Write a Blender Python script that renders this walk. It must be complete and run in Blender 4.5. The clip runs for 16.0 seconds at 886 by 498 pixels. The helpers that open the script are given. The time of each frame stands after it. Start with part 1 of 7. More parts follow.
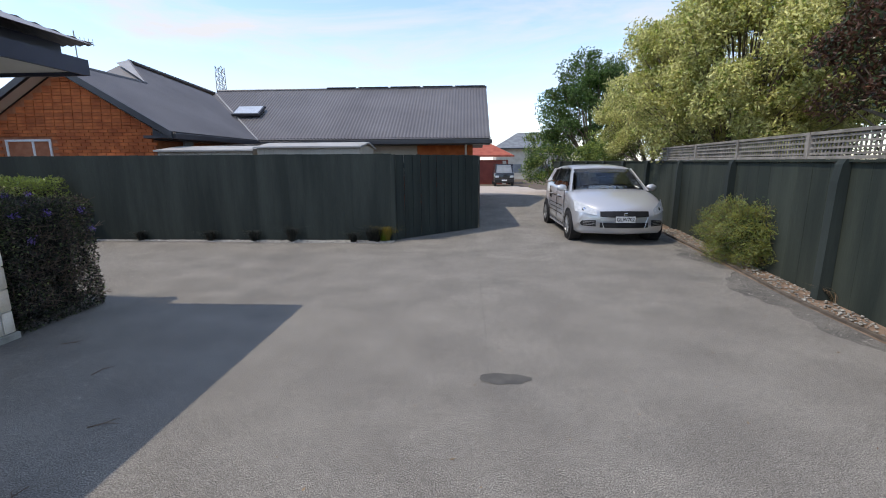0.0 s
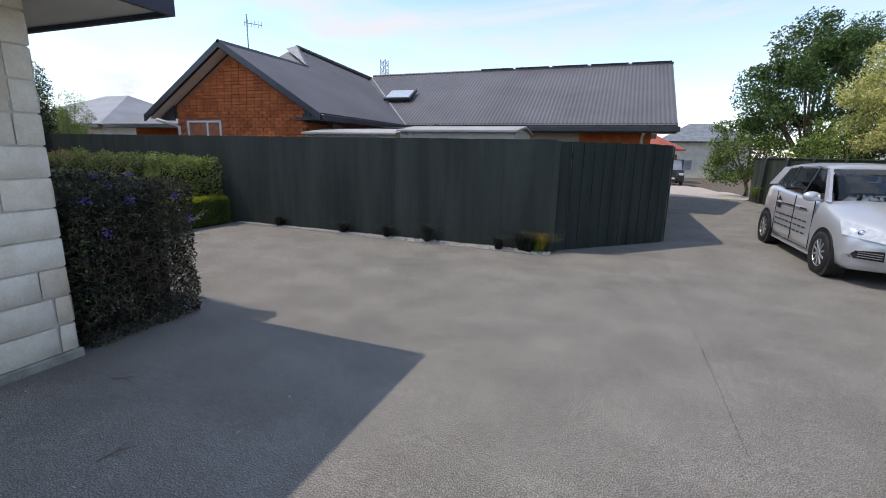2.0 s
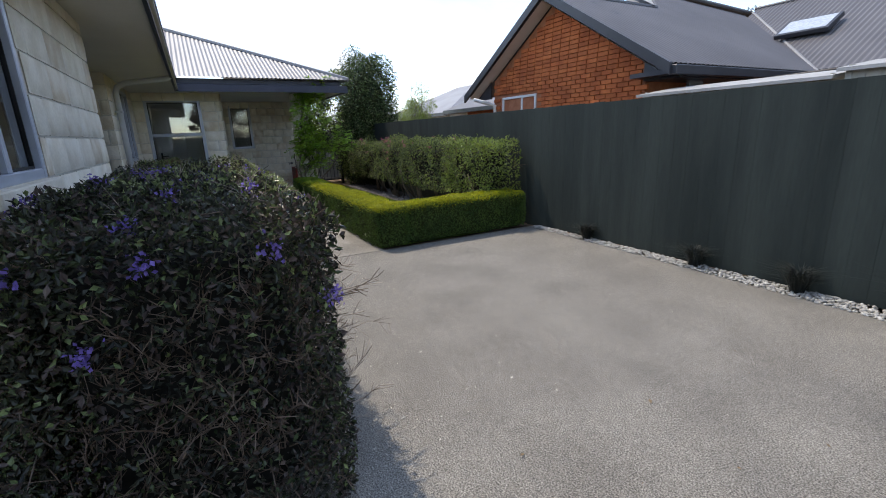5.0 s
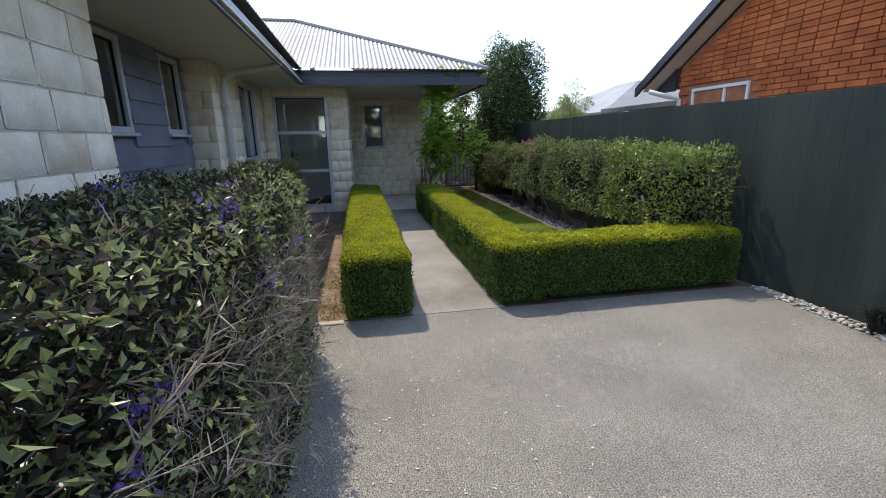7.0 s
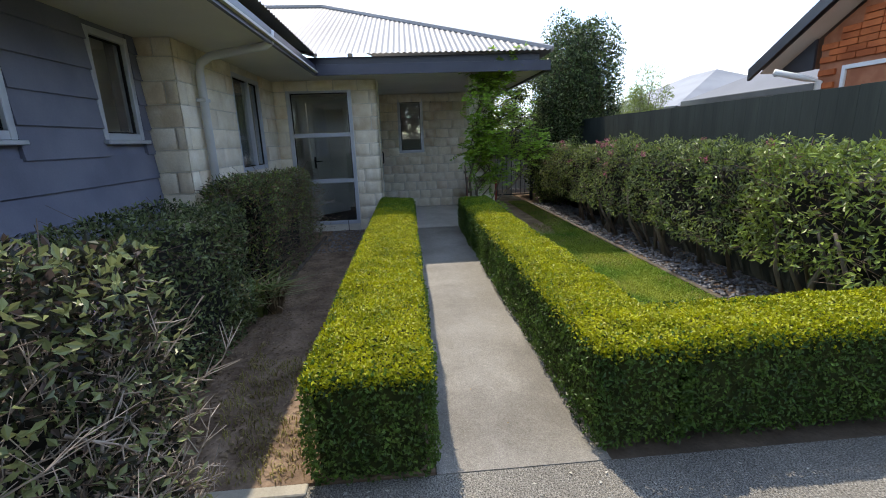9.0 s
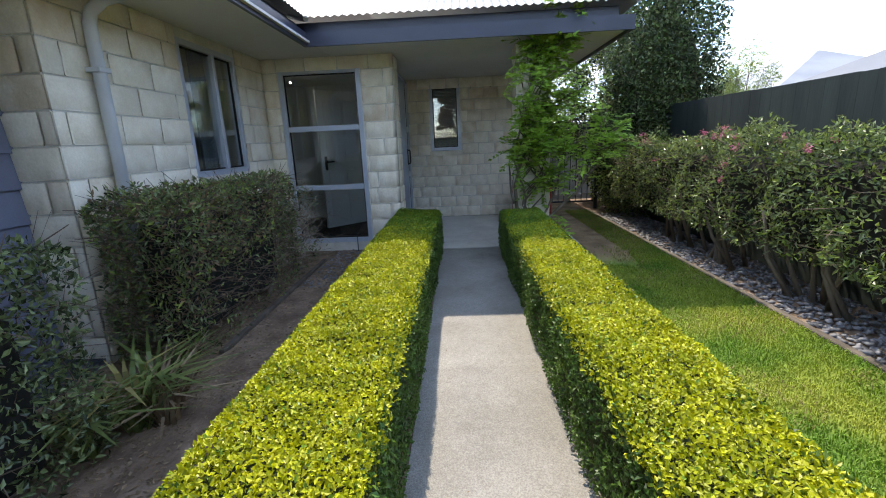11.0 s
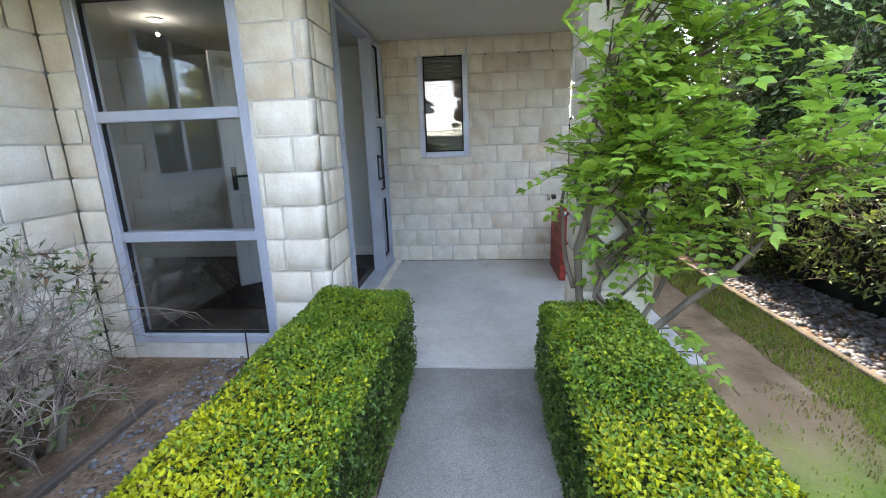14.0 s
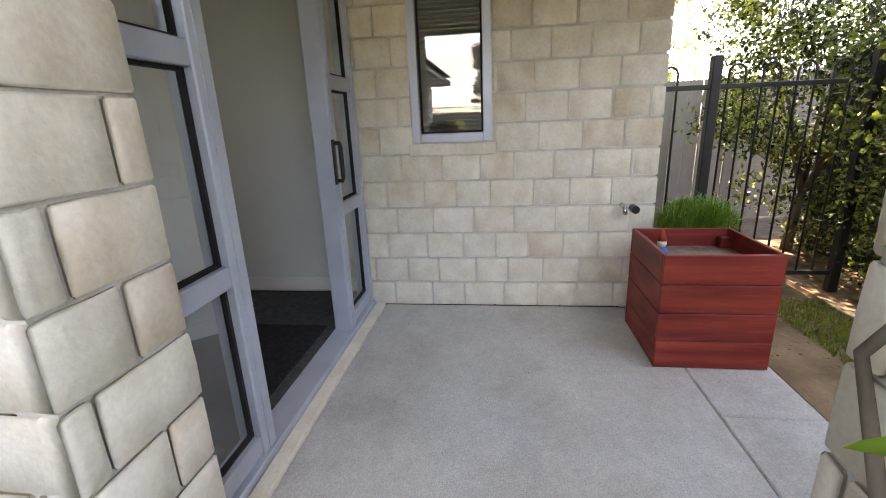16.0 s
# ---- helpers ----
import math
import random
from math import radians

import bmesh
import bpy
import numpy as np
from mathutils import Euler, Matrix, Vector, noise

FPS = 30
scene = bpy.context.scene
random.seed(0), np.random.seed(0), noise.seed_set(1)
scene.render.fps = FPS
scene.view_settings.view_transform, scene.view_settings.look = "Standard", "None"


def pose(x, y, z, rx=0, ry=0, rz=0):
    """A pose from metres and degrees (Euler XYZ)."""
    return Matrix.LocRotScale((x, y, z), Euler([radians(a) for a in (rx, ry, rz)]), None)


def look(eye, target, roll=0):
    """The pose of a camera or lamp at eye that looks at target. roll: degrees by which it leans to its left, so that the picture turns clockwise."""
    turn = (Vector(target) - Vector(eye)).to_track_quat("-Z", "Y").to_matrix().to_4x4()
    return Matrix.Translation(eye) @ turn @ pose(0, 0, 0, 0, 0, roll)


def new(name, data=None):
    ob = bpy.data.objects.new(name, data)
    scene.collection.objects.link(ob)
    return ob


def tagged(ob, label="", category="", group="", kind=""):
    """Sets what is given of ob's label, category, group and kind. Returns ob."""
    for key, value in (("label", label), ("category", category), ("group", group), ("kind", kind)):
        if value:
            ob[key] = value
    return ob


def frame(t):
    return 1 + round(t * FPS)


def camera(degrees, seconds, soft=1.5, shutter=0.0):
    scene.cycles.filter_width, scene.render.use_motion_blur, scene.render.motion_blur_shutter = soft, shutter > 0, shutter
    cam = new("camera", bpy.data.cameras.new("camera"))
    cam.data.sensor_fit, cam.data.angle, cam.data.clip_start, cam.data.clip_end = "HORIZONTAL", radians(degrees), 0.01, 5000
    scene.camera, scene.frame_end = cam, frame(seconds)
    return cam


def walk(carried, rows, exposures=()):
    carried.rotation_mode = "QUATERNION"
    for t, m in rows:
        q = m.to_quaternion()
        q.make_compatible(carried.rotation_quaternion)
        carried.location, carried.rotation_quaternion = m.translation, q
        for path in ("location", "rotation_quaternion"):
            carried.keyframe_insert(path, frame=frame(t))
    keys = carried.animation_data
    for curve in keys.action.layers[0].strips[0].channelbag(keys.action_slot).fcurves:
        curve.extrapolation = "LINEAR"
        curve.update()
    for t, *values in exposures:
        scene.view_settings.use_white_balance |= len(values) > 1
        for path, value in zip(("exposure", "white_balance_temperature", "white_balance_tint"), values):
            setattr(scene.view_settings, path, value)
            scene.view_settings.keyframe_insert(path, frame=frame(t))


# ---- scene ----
cam = camera(90.2, 16.0, 1.0)
PATH = [
    (0, (0.046, -0.059, 1.459), (-0.059, 1.901, 1.072), -0.37),
    (0.5, (0.016, 0.290, 1.477), (-0.327, 2.218, 1.069), 0.73),
    (1, (-0.151, 0.694, 1.458), (-0.582, 2.600, 1.033), -0.31),
    (1.5, (-0.290, 1.138, 1.425), (-0.933, 2.982, 0.996), -0.31),
    (2, (-0.514, 1.606, 1.411), (-1.213, 3.430, 0.981), 1.32),
    (2.5, (-0.774, 2.049, 1.399), (-1.568, 3.833, 0.967), 1.48),
    (3, (-1.012, 2.490, 1.372), (-2.066, 4.129, 0.920), 1.72),
    (3.5, (-1.325, 2.914, 1.355), (-2.493, 4.463, 0.867), -1.97),
    (4, (-1.626, 3.311, 1.356), (-3.091, 4.582, 0.866), -0.40),
    (4.5, (-1.998, 3.665, 1.353), (-3.543, 4.830, 0.847), -0.94),
    (4.7, (-2.156, 3.785, 1.349), (-3.773, 4.847, 0.840), -1.57),
    (6.8, (-3.908, 4.626, 1.327), (-5.794, 5.066, 0.827), -0.87),
    (7, (-4.064, 4.686, 1.328), (-5.973, 5.034, 0.840), -1.11),
    (7.5, (-4.447, 4.824, 1.345), (-6.372, 5.077, 0.868), -0.17),
    (8, (-4.885, 4.882, 1.361), (-6.814, 5.128, 0.897), -0.48),
    (8.2, (-5.054, 4.899, 1.362), (-6.991, 5.108, 0.908), -1.78),
    (10.3, (-6.763, 5.139, 1.273), (-8.698, 5.189, 0.769), -1.11),
    (10.5, (-6.935, 5.180, 1.269), (-8.873, 5.208, 0.776), -2.04),
    (11, (-7.381, 5.266, 1.263), (-9.323, 5.179, 0.789), -2.56),
    (11.5, (-7.849, 5.271, 1.268), (-9.795, 5.185, 0.814), -0.59),
    (12, (-8.319, 5.262, 1.261), (-10.260, 5.184, 0.787), -2.98),
    (12.5, (-8.783, 5.323, 1.287), (-10.705, 5.135, 0.766), -2.71),
    (13, (-9.292, 5.338, 1.290), (-11.220, 5.268, 0.763), -1.96),
    (13.5, (-9.778, 5.416, 1.297), (-11.708, 5.203, 0.819), -1.86),
    (14, (-10.244, 5.415, 1.283), (-12.178, 5.244, 0.803), -2.00),
    (14.5, (-10.708, 5.421, 1.280), (-12.627, 5.182, 0.770), -3.04),
    (15, (-11.164, 5.395, 1.296), (-13.081, 5.167, 0.771), -1.70),
    (15.2, (-11.344, 5.366, 1.292), (-13.272, 5.189, 0.789), -2.14),
    (15.5, (-11.610, 5.337, 1.277), (-13.541, 5.228, 0.770), -3.65),
    (16, (-12.042, 5.357, 1.254), (-13.943, 5.099, 0.687), -2.42),
]

EXPOSURES = [(0.0, 0.6, 7200, 13), (1.5, 0.6, 7200, 13), (4.5, 0.84, 7300, 12), (7.0, 1.2, 7350, 11), (8.2, 1.2, 7400, 10), (10.5, 1.74, 7300, 9), (11.5, 1.96, 7200, 10),
             (12.5, 2.42, 7250, 10), (13.5, 3.16, 7550, 13), (14.5, 3.42, 8050, 15), (15.2, 3.46, 8800, 18), (16.0, 3.46, 9700, 21)]
walk(cam, [(t, look(eye, target, roll)) for t, eye, target, roll in PATH], EXPOSURES)

# ---- light: high sun behind the left shoulder, thin streaks of cloud ----
SUN_FROM = Vector((-1.49, -0.43, 2.45)).normalized()
world = bpy.data.worlds.new("sky_world")
scene.world = world
world.use_nodes = True
wn, wl = world.node_tree.nodes, world.node_tree.links
wn.clear()
w_out = wn.new("ShaderNodeOutputWorld")
w_bg = wn.new("ShaderNodeBackground")
w_bg.inputs["Strength"].default_value = 0.215
w_sky = wn.new("ShaderNodeTexSky")
w_sky.sky_type = "NISHITA"
w_sky.sun_disc = False
w_sky.sun_elevation = math.asin(SUN_FROM.z)
w_sky.sun_rotation = math.atan2(SUN_FROM.x, SUN_FROM.y) % (2 * math.pi)
w_sky.ozone_density = 3.0
w_sky.dust_density = 0.05
w_sky.air_density = 0.85
w_co = wn.new("ShaderNodeTexCoord")
w_map = wn.new("ShaderNodeMapping")
w_map.inputs["Scale"].default_value = (1.1, 2.2, 5.5)
w_map.inputs["Rotation"].default_value = (0.12, 0.1, 0.5)
w_noise = wn.new("ShaderNodeTexNoise")
w_noise.inputs["Scale"].default_value = 1.5
w_noise.inputs["Detail"].default_value = 9
w_noise.inputs["Roughness"].default_value = 0.6
w_noise.inputs["Distortion"].default_value = 0.5
w_ramp = wn.new("ShaderNodeValToRGB")
w_ramp.color_ramp.elements[0].position = 0.43
w_ramp.color_ramp.elements[1].position = 0.66
w_sep = wn.new("ShaderNodeSeparateXYZ")
w_low = wn.new("ShaderNodeMapRange")
w_low.inputs["From Min"].default_value = 0.0
w_low.inputs["From Max"].default_value = 0.4
w_low.inputs["To Min"].default_value = 0.08
w_low.inputs["To Max"].default_value = 0.0
w_max = wn.new("ShaderNodeMath")
w_max.operation = "ADD"
w_max.use_clamp = True
w_mix = wn.new("ShaderNodeMixRGB")
w_mix.inputs["Color2"].default_value = (2.5, 2.75, 3.2, 1)
wl.new(w_co.outputs["Generated"], w_map.inputs["Vector"])
wl.new(w_map.outputs["Vector"], w_noise.inputs["Vector"])
wl.new(w_noise.outputs["Fac"], w_ramp.inputs["Fac"])
wl.new(w_co.outputs["Generated"], w_sep.inputs["Vector"])
wl.new(w_sep.outputs["Z"], w_low.inputs["Value"])
wl.new(w_ramp.outputs["Color"], w_max.inputs[0])
wl.new(w_low.outputs["Result"], w_max.inputs[1])
wl.new(w_max.outputs["Value"], w_mix.inputs["Fac"])
wl.new(w_sky.outputs["Color"], w_mix.inputs["Color1"])
wl.new(w_mix.outputs["Color"], w_bg.inputs["Color"])
wl.new(w_bg.outputs["Background"], w_out.inputs["Surface"])

sun_data = bpy.data.lights.new("sun", "SUN")
sun_data.energy = 1.95
sun_data.angle = radians(0.6)
sun_data.color = (1.0, 0.95, 0.87)
sun = new("sun", sun_data)
sun.matrix_basis = look(SUN_FROM * 40, (0, 0, 0))

# ---- materials ----


def mat(name, low, high, scale=6.0, rough=0.8, bump=0.0, bump_scale=None, fine=0.0, fine_scale=90.0, piece=0.0, island=0.0,
        metal=0.0, spec=0.3, stretch=(1, 1, 1), local=False, coat=0.0, sheen=0.0, through_light=0.0):
    """A surface between two colours by broad noise, with fine grain, relief and, if asked, a tone of its own for each piece or island."""
    m = bpy.data.materials.new(name)
    m.use_nodes = True
    n, l = m.node_tree.nodes, m.node_tree.links
    p = n["Principled BSDF"]
    p.inputs["Roughness"].default_value = rough
    p.inputs["Metallic"].default_value = metal
    p.inputs["Specular IOR Level"].default_value = spec
    p.inputs["Coat Weight"].default_value = coat
    if local:
        src = n.new("ShaderNodeTexCoord").outputs["Object"]
    else:
        src = n.new("ShaderNodeNewGeometry").outputs["Position"]
    mp = n.new("ShaderNodeMapping")
    mp.inputs["Scale"].default_value = stretch
    l.new(src, mp.inputs["Vector"])
    broad = n.new("ShaderNodeTexNoise")
    broad.inputs["Scale"].default_value = scale
    broad.inputs["Detail"].default_value = 5
    l.new(mp.outputs["Vector"], broad.inputs["Vector"])
    ramp = n.new("ShaderNodeValToRGB")
    ramp.color_ramp.elements[0].position, ramp.color_ramp.elements[1].position = 0.36, 0.64
    ramp.color_ramp.elements[0].color, ramp.color_ramp.elements[1].color = (*low, 1), (*high, 1)
    l.new(broad.outputs["Fac"], ramp.inputs["Fac"])
    col = ramp.outputs["Color"]
    grain = n.new("ShaderNodeTexNoise")
    grain.inputs["Scale"].default_value = fine_scale
    grain.inputs["Detail"].default_value = 3
    l.new(mp.outputs["Vector"], grain.inputs["Vector"])
    hsv = n.new("ShaderNodeHueSaturation")
    l.new(col, hsv.inputs["Color"])
    add = n.new("ShaderNodeMath")
    add.operation = "MULTIPLY_ADD"
    l.new(grain.outputs["Fac"], add.inputs[0])
    add.inputs[1].default_value = 2 * fine
    add.inputs[2].default_value = 1 - fine
    val = add.outputs[0]
    if piece or island:
        if piece:
            rnd, amount = n.new("ShaderNodeObjectInfo").outputs["Random"], piece
        else:
            rnd, amount = n.new("ShaderNodeNewGeometry").outputs["Random Per Island"], island
        more = n.new("ShaderNodeMath")
        more.operation = "MULTIPLY_ADD"
        l.new(rnd, more.inputs[0])
        more.inputs[1].default_value = 2 * amount
        more.inputs[2].default_value = -amount
        total = n.new("ShaderNodeMath")
        l.new(val, total.inputs[0])
        l.new(more.outputs[0], total.inputs[1])
        val = total.outputs[0]
    l.new(val, hsv.inputs["Value"])
    l.new(hsv.outputs["Color"], p.inputs["Base Color"])
    if bump:
        b = n.new("ShaderNodeBump")
        b.inputs["Strength"].default_value = 0.6
        b.inputs["Distance"].default_value = bump
        bn = n.new("ShaderNodeTexNoise")
        bn.inputs["Scale"].default_value = bump_scale or fine_scale
        bn.inputs["Detail"].default_value = 5
        l.new(mp.outputs["Vector"], bn.inputs["Vector"])
        l.new(bn.outputs["Fac"], b.inputs["Height"])
        l.new(b.outputs["Normal"], p.inputs["Normal"])
    if through_light:
        tr = n.new("ShaderNodeBsdfTranslucent")
        l.new(hsv.outputs["Color"], tr.inputs["Color"])
        mix = n.new("ShaderNodeMixShader")
        mix.inputs["Fac"].default_value = through_light
        l.new(p.outputs["BSDF"], mix.inputs[1])
        l.new(tr.outputs["BSDF"], mix.inputs[2])
        l.new(mix.outputs["Shader"], n["Material Output"].inputs["Surface"])
    return m


def glass_mat(name, tint=(0.93, 0.96, 0.96)):
    m = bpy.data.materials.new(name)
    m.use_nodes = True
    p = m.node_tree.nodes["Principled BSDF"]
    p.inputs["Base Color"].default_value = (*tint, 1)
    p.inputs["Roughness"].default_value = 0.0
    p.inputs["Transmission Weight"].default_value = 1.0
    p.inputs["IOR"].default_value = 1.9
    return m


def ground_mat(name, low, high, stain, stain_at=(0.55, 0.68), speck=0.25, stain_scale=0.55, chip=(0.55, 0.53, 0.5), blot=0.1):
    """Worn paving: broad tone, dark stains, fine stone speckle and pale chips."""
    m = bpy.data.materials.new(name)
    m.use_nodes = True
    n, l = m.node_tree.nodes, m.node_tree.links
    p = n["Principled BSDF"]
    p.inputs["Specular IOR Level"].default_value = 0.25
    pos = n.new("ShaderNodeNewGeometry").outputs["Position"]

    def noise_tex(scale, detail=4, rough=0.55):
        t = n.new("ShaderNodeTexNoise")
        t.inputs["Scale"].default_value, t.inputs["Detail"].default_value, t.inputs["Roughness"].default_value = scale, detail, rough
        l.new(pos, t.inputs["Vector"])
        return t.outputs["Fac"]

    def ramp(fac, a, b, ca, cb):
        r = n.new("ShaderNodeValToRGB")
        r.color_ramp.elements[0].position, r.color_ramp.elements[1].position = a, b
        r.color_ramp.elements[0].color, r.color_ramp.elements[1].color = ca, cb
        l.new(fac, r.inputs["Fac"])
        return r.outputs["Color"]

    def mixed(kind, fac, a, b):
        x = n.new("ShaderNodeMixRGB")
        x.blend_type = kind
        if isinstance(fac, float):
            x.inputs["Fac"].default_value = fac
        else:
            l.new(fac, x.inputs["Fac"])
        for sock, v in (("Color1", a), ("Color2", b)):
            if isinstance(v, tuple):
                x.inputs[sock].default_value = v
            else:
                l.new(v, x.inputs[sock])
        return x.outputs["Color"]

    base = ramp(noise_tex(1.7), 0.35, 0.65, (*low, 1), (*high, 1))
    dirt = ramp(noise_tex(stain_scale, 6, 0.6), stain_at[0], stain_at[1], (0, 0, 0, 1), (0.85, 0.85, 0.85, 1))
    c = mixed("MIX", dirt, base, (*stain, 1))
    speckle = ramp(noise_tex(150, 3, 0.7), 0.36, 0.64, (1 - speck, 1 - speck, 1 - speck, 1), (1 + speck, 1 + speck, 1 + speck, 1))
    c = mixed("MULTIPLY", 1.0, c, speckle)
    blotch = ramp(noise_tex(22, 6, 0.8), 0.3, 0.7, (1 - blot, 1 - blot, 1 - blot, 1), (1 + blot, 1 + blot, 1 + blot, 1))
    c = mixed("MULTIPLY", 1.0, c, blotch)
    grit = ramp(noise_tex(75, 4, 0.8), 0.33, 0.67, (1 - blot, 1 - blot, 1 - blot, 1), (1 + blot, 1 + blot, 1 + blot, 1))
    c = mixed("MULTIPLY", 1.0, c, grit)
    v = n.new("ShaderNodeTexVoronoi")
    v.inputs["Scale"].default_value = 42
    l.new(pos, v.inputs["Vector"])
    chips = ramp(v.outputs["Distance"], 0.07, 0.12, (0.6, 0.6, 0.6, 1), (0, 0, 0, 1))
    pick = ramp(noise_tex(9, 2), 0.52, 0.6, (0, 0, 0, 1), (1, 1, 1, 1))
    chips = mixed("MULTIPLY", 1.0, chips, pick)
    c = mixed("MIX", chips, c, (*chip, 1))
    l.new(c, p.inputs["Base Color"])
    rr = ramp(noise_tex(3), 0.3, 0.7, (0.78, 0.78, 0.78, 1), (0.95, 0.95, 0.95, 1))
    l.new(rr, p.inputs["Roughness"])
    b = n.new("ShaderNodeBump")
    b.inputs["Strength"].default_value, b.inputs["Distance"].default_value = 0.9, 0.007
    l.new(noise_tex(170, 3), b.inputs["Height"])
    l.new(b.outputs["Normal"], p.inputs["Normal"])
    return m


M = {}
M["asphalt"] = ground_mat("worn_asphalt", (0.19, 0.178, 0.158), (0.24, 0.226, 0.20), (0.12, 0.115, 0.107), (0.54, 0.76), speck=0.7, blot=0.24)
M["concrete"] = ground_mat("path_concrete", (0.245, 0.228, 0.20), (0.32, 0.30, 0.27), (0.17, 0.155, 0.135), (0.5, 0.72), 0.16, 1.1, (0.5, 0.48, 0.45))
M["porch"] = ground_mat("porch_concrete", (0.54, 0.525, 0.485), (0.64, 0.625, 0.585), (0.40, 0.385, 0.355), (0.48, 0.72), 0.07, 1.6, (0.5, 0.48, 0.45))
M["far_paving"] = ground_mat("pinkish_paving", (0.42, 0.36, 0.30), (0.48, 0.41, 0.35), (0.36, 0.31, 0.27), (0.5, 0.75), 0.08, 0.7)
M["earth"] = mat("earth", (0.09, 0.07, 0.05), (0.16, 0.12, 0.085), 3, 0.95, 0.02, 25, 0.25, 60)
M["soil"] = mat("dry_soil", (0.14, 0.092, 0.062), (0.29, 0.205, 0.145), 5, 0.95, 0.03, 22, 0.3, 70)
M["bare"] = mat("bare_trodden_earth", (0.20, 0.13, 0.072), (0.36, 0.25, 0.15), 4, 0.95, 0.02, 30, 0.2, 60)
M["turf"] = mat("turf_base", (0.10, 0.17, 0.022), (0.23, 0.27, 0.045), 2.2, 0.95, 0.01, 40, 0.3, 60)


def worn_to_earth(m, low, high):
    """Lets the grass colour give way to trodden earth at the porch end, along an uneven line."""
    n, l = m.node_tree.nodes, m.node_tree.links
    p = n["Principled BSDF"]
    old = p.inputs["Base Color"].links[0].from_socket
    sep = n.new("ShaderNodeSeparateXYZ")
    l.new(n.new("ShaderNodeNewGeometry").outputs["Position"], sep.inputs["Vector"])
    wob = n.new("ShaderNodeTexNoise")
    wob.inputs["Scale"].default_value = 1.9
    wob.inputs["Detail"].default_value = 6

    def calc(op, a, b):
        x = n.new("ShaderNodeMath")
        x.operation = op
        for k, v in ((0, a), (1, b)):
            if isinstance(v, float):
                x.inputs[k].default_value = v
            else:
                l.new(v, x.inputs[k])
        return x.outputs[0]

    line = calc("MULTIPLY_ADD", wob.outputs["Fac"], 2.4)
    line.node.inputs[2].default_value = -12.85
    away = calc("MULTIPLY", calc("SUBTRACT", line, sep.outputs["X"]), 2.5)
    strip = calc("MULTIPLY", calc("SUBTRACT", sep.outputs["Y"], 7.0), 6.0)
    strip.node.use_clamp = True
    fac = calc("SUBTRACT", away, strip)
    fac.node.use_clamp = True
    earth = n.new("ShaderNodeMixRGB")
    earth.inputs["Color1"].default_value, earth.inputs["Color2"].default_value = (*low, 1), (*high, 1)
    grain = n.new("ShaderNodeTexNoise")
    grain.inputs["Scale"].default_value = 14
    grain.inputs["Detail"].default_value = 8
    l.new(grain.outputs["Fac"], earth.inputs["Fac"])
    mix = n.new("ShaderNodeMixRGB")
    l.new(fac, mix.inputs["Fac"])
    l.new(old, mix.inputs["Color1"])
    l.new(earth.outputs["Color"], mix.inputs["Color2"])
    l.new(mix.outputs["Color"], p.inputs["Base Color"])


worn_to_earth(M["turf"], (0.18, 0.112, 0.06), (0.38, 0.26, 0.15))
M["block"] = mat("cream_block", (0.74, 0.665, 0.535), (0.85, 0.79, 0.675), 7, 0.95, 0.006, 34, 0.14, 70, piece=0.06)
M["block_warm"] = mat("warm_block", (0.66, 0.55, 0.41), (0.79, 0.72, 0.60), 6, 0.95, 0.006, 34, 0.14, 70, piece=0.07)
M["mortar"] = mat("mortar", (0.58, 0.545, 0.475), (0.70, 0.665, 0.59), 9, 0.95, 0.003, 120, 0.15)
M["plinth"] = mat("mossy_concrete_foot", (0.18, 0.19, 0.16), (0.36, 0.36, 0.32), 7, 0.95, 0.006, 40, 0.2)
M["brick"] = mat("orange_brick", (0.40, 0.10, 0.032), (0.55, 0.155, 0.05), 5, 0.85, 0.004, 40, 0.15, 60, piece=0.16)
M["brick_mortar"] = mat("brick_mortar", (0.33, 0.12, 0.06), (0.42, 0.17, 0.09), 8, 0.95)
M["fence"] = mat("dark_green_fence_paint", (0.019, 0.027, 0.025), (0.037, 0.048, 0.043), 3.5, 0.75, 0.002, 60, 0.2, 60, piece=0.04, stretch=(1, 1, 0.12))
M["fence_old"] = mat("faded_green_fence_paint", (0.018, 0.026, 0.021), (0.04, 0.05, 0.039), 3, 0.8, 0.002, 60, 0.2, 60, piece=0.1, stretch=(1, 1, 0.15))
M["lattice"] = mat("weathered_lattice_wood", (0.17, 0.16, 0.14), (0.29, 0.27, 0.24), 6, 0.9, 0.002, 60, 0.2, 60, piece=0.15)
M["grey_wood"] = mat("grey_paling", (0.26, 0.25, 0.23), (0.36, 0.35, 0.32), 4, 0.9, 0.002, 60, 0.15, 60, piece=0.12, stretch=(1, 1, 0.15))
M["roof"] = mat("grey_painted_iron", (0.105, 0.10, 0.105), (0.135, 0.13, 0.135), 0.7, 0.45, 0.0, None, 0.06, 30, spec=0.4)
M["roof_light"] = mat("pale_painted_iron", (0.22, 0.215, 0.22), (0.28, 0.275, 0.28), 0.8, 0.45, 0.0, None, 0.06, 30, spec=0.4)
M["flashing"] = mat("pale_flashing", (0.26, 0.26, 0.265), (0.33, 0.33, 0.335), 2, 0.5, 0, None, 0.05, spec=0.4)
M["gutter"] = mat("navy_gutter", (0.022, 0.026, 0.05), (0.036, 0.04, 0.07), 2, 0.35, 0, None, 0.05, spec=0.5)
M["dark_gutter"] = mat("charcoal_gutter", (0.02, 0.022, 0.028), (0.035, 0.037, 0.045), 2, 0.4, 0, None, 0.05, spec=0.5)
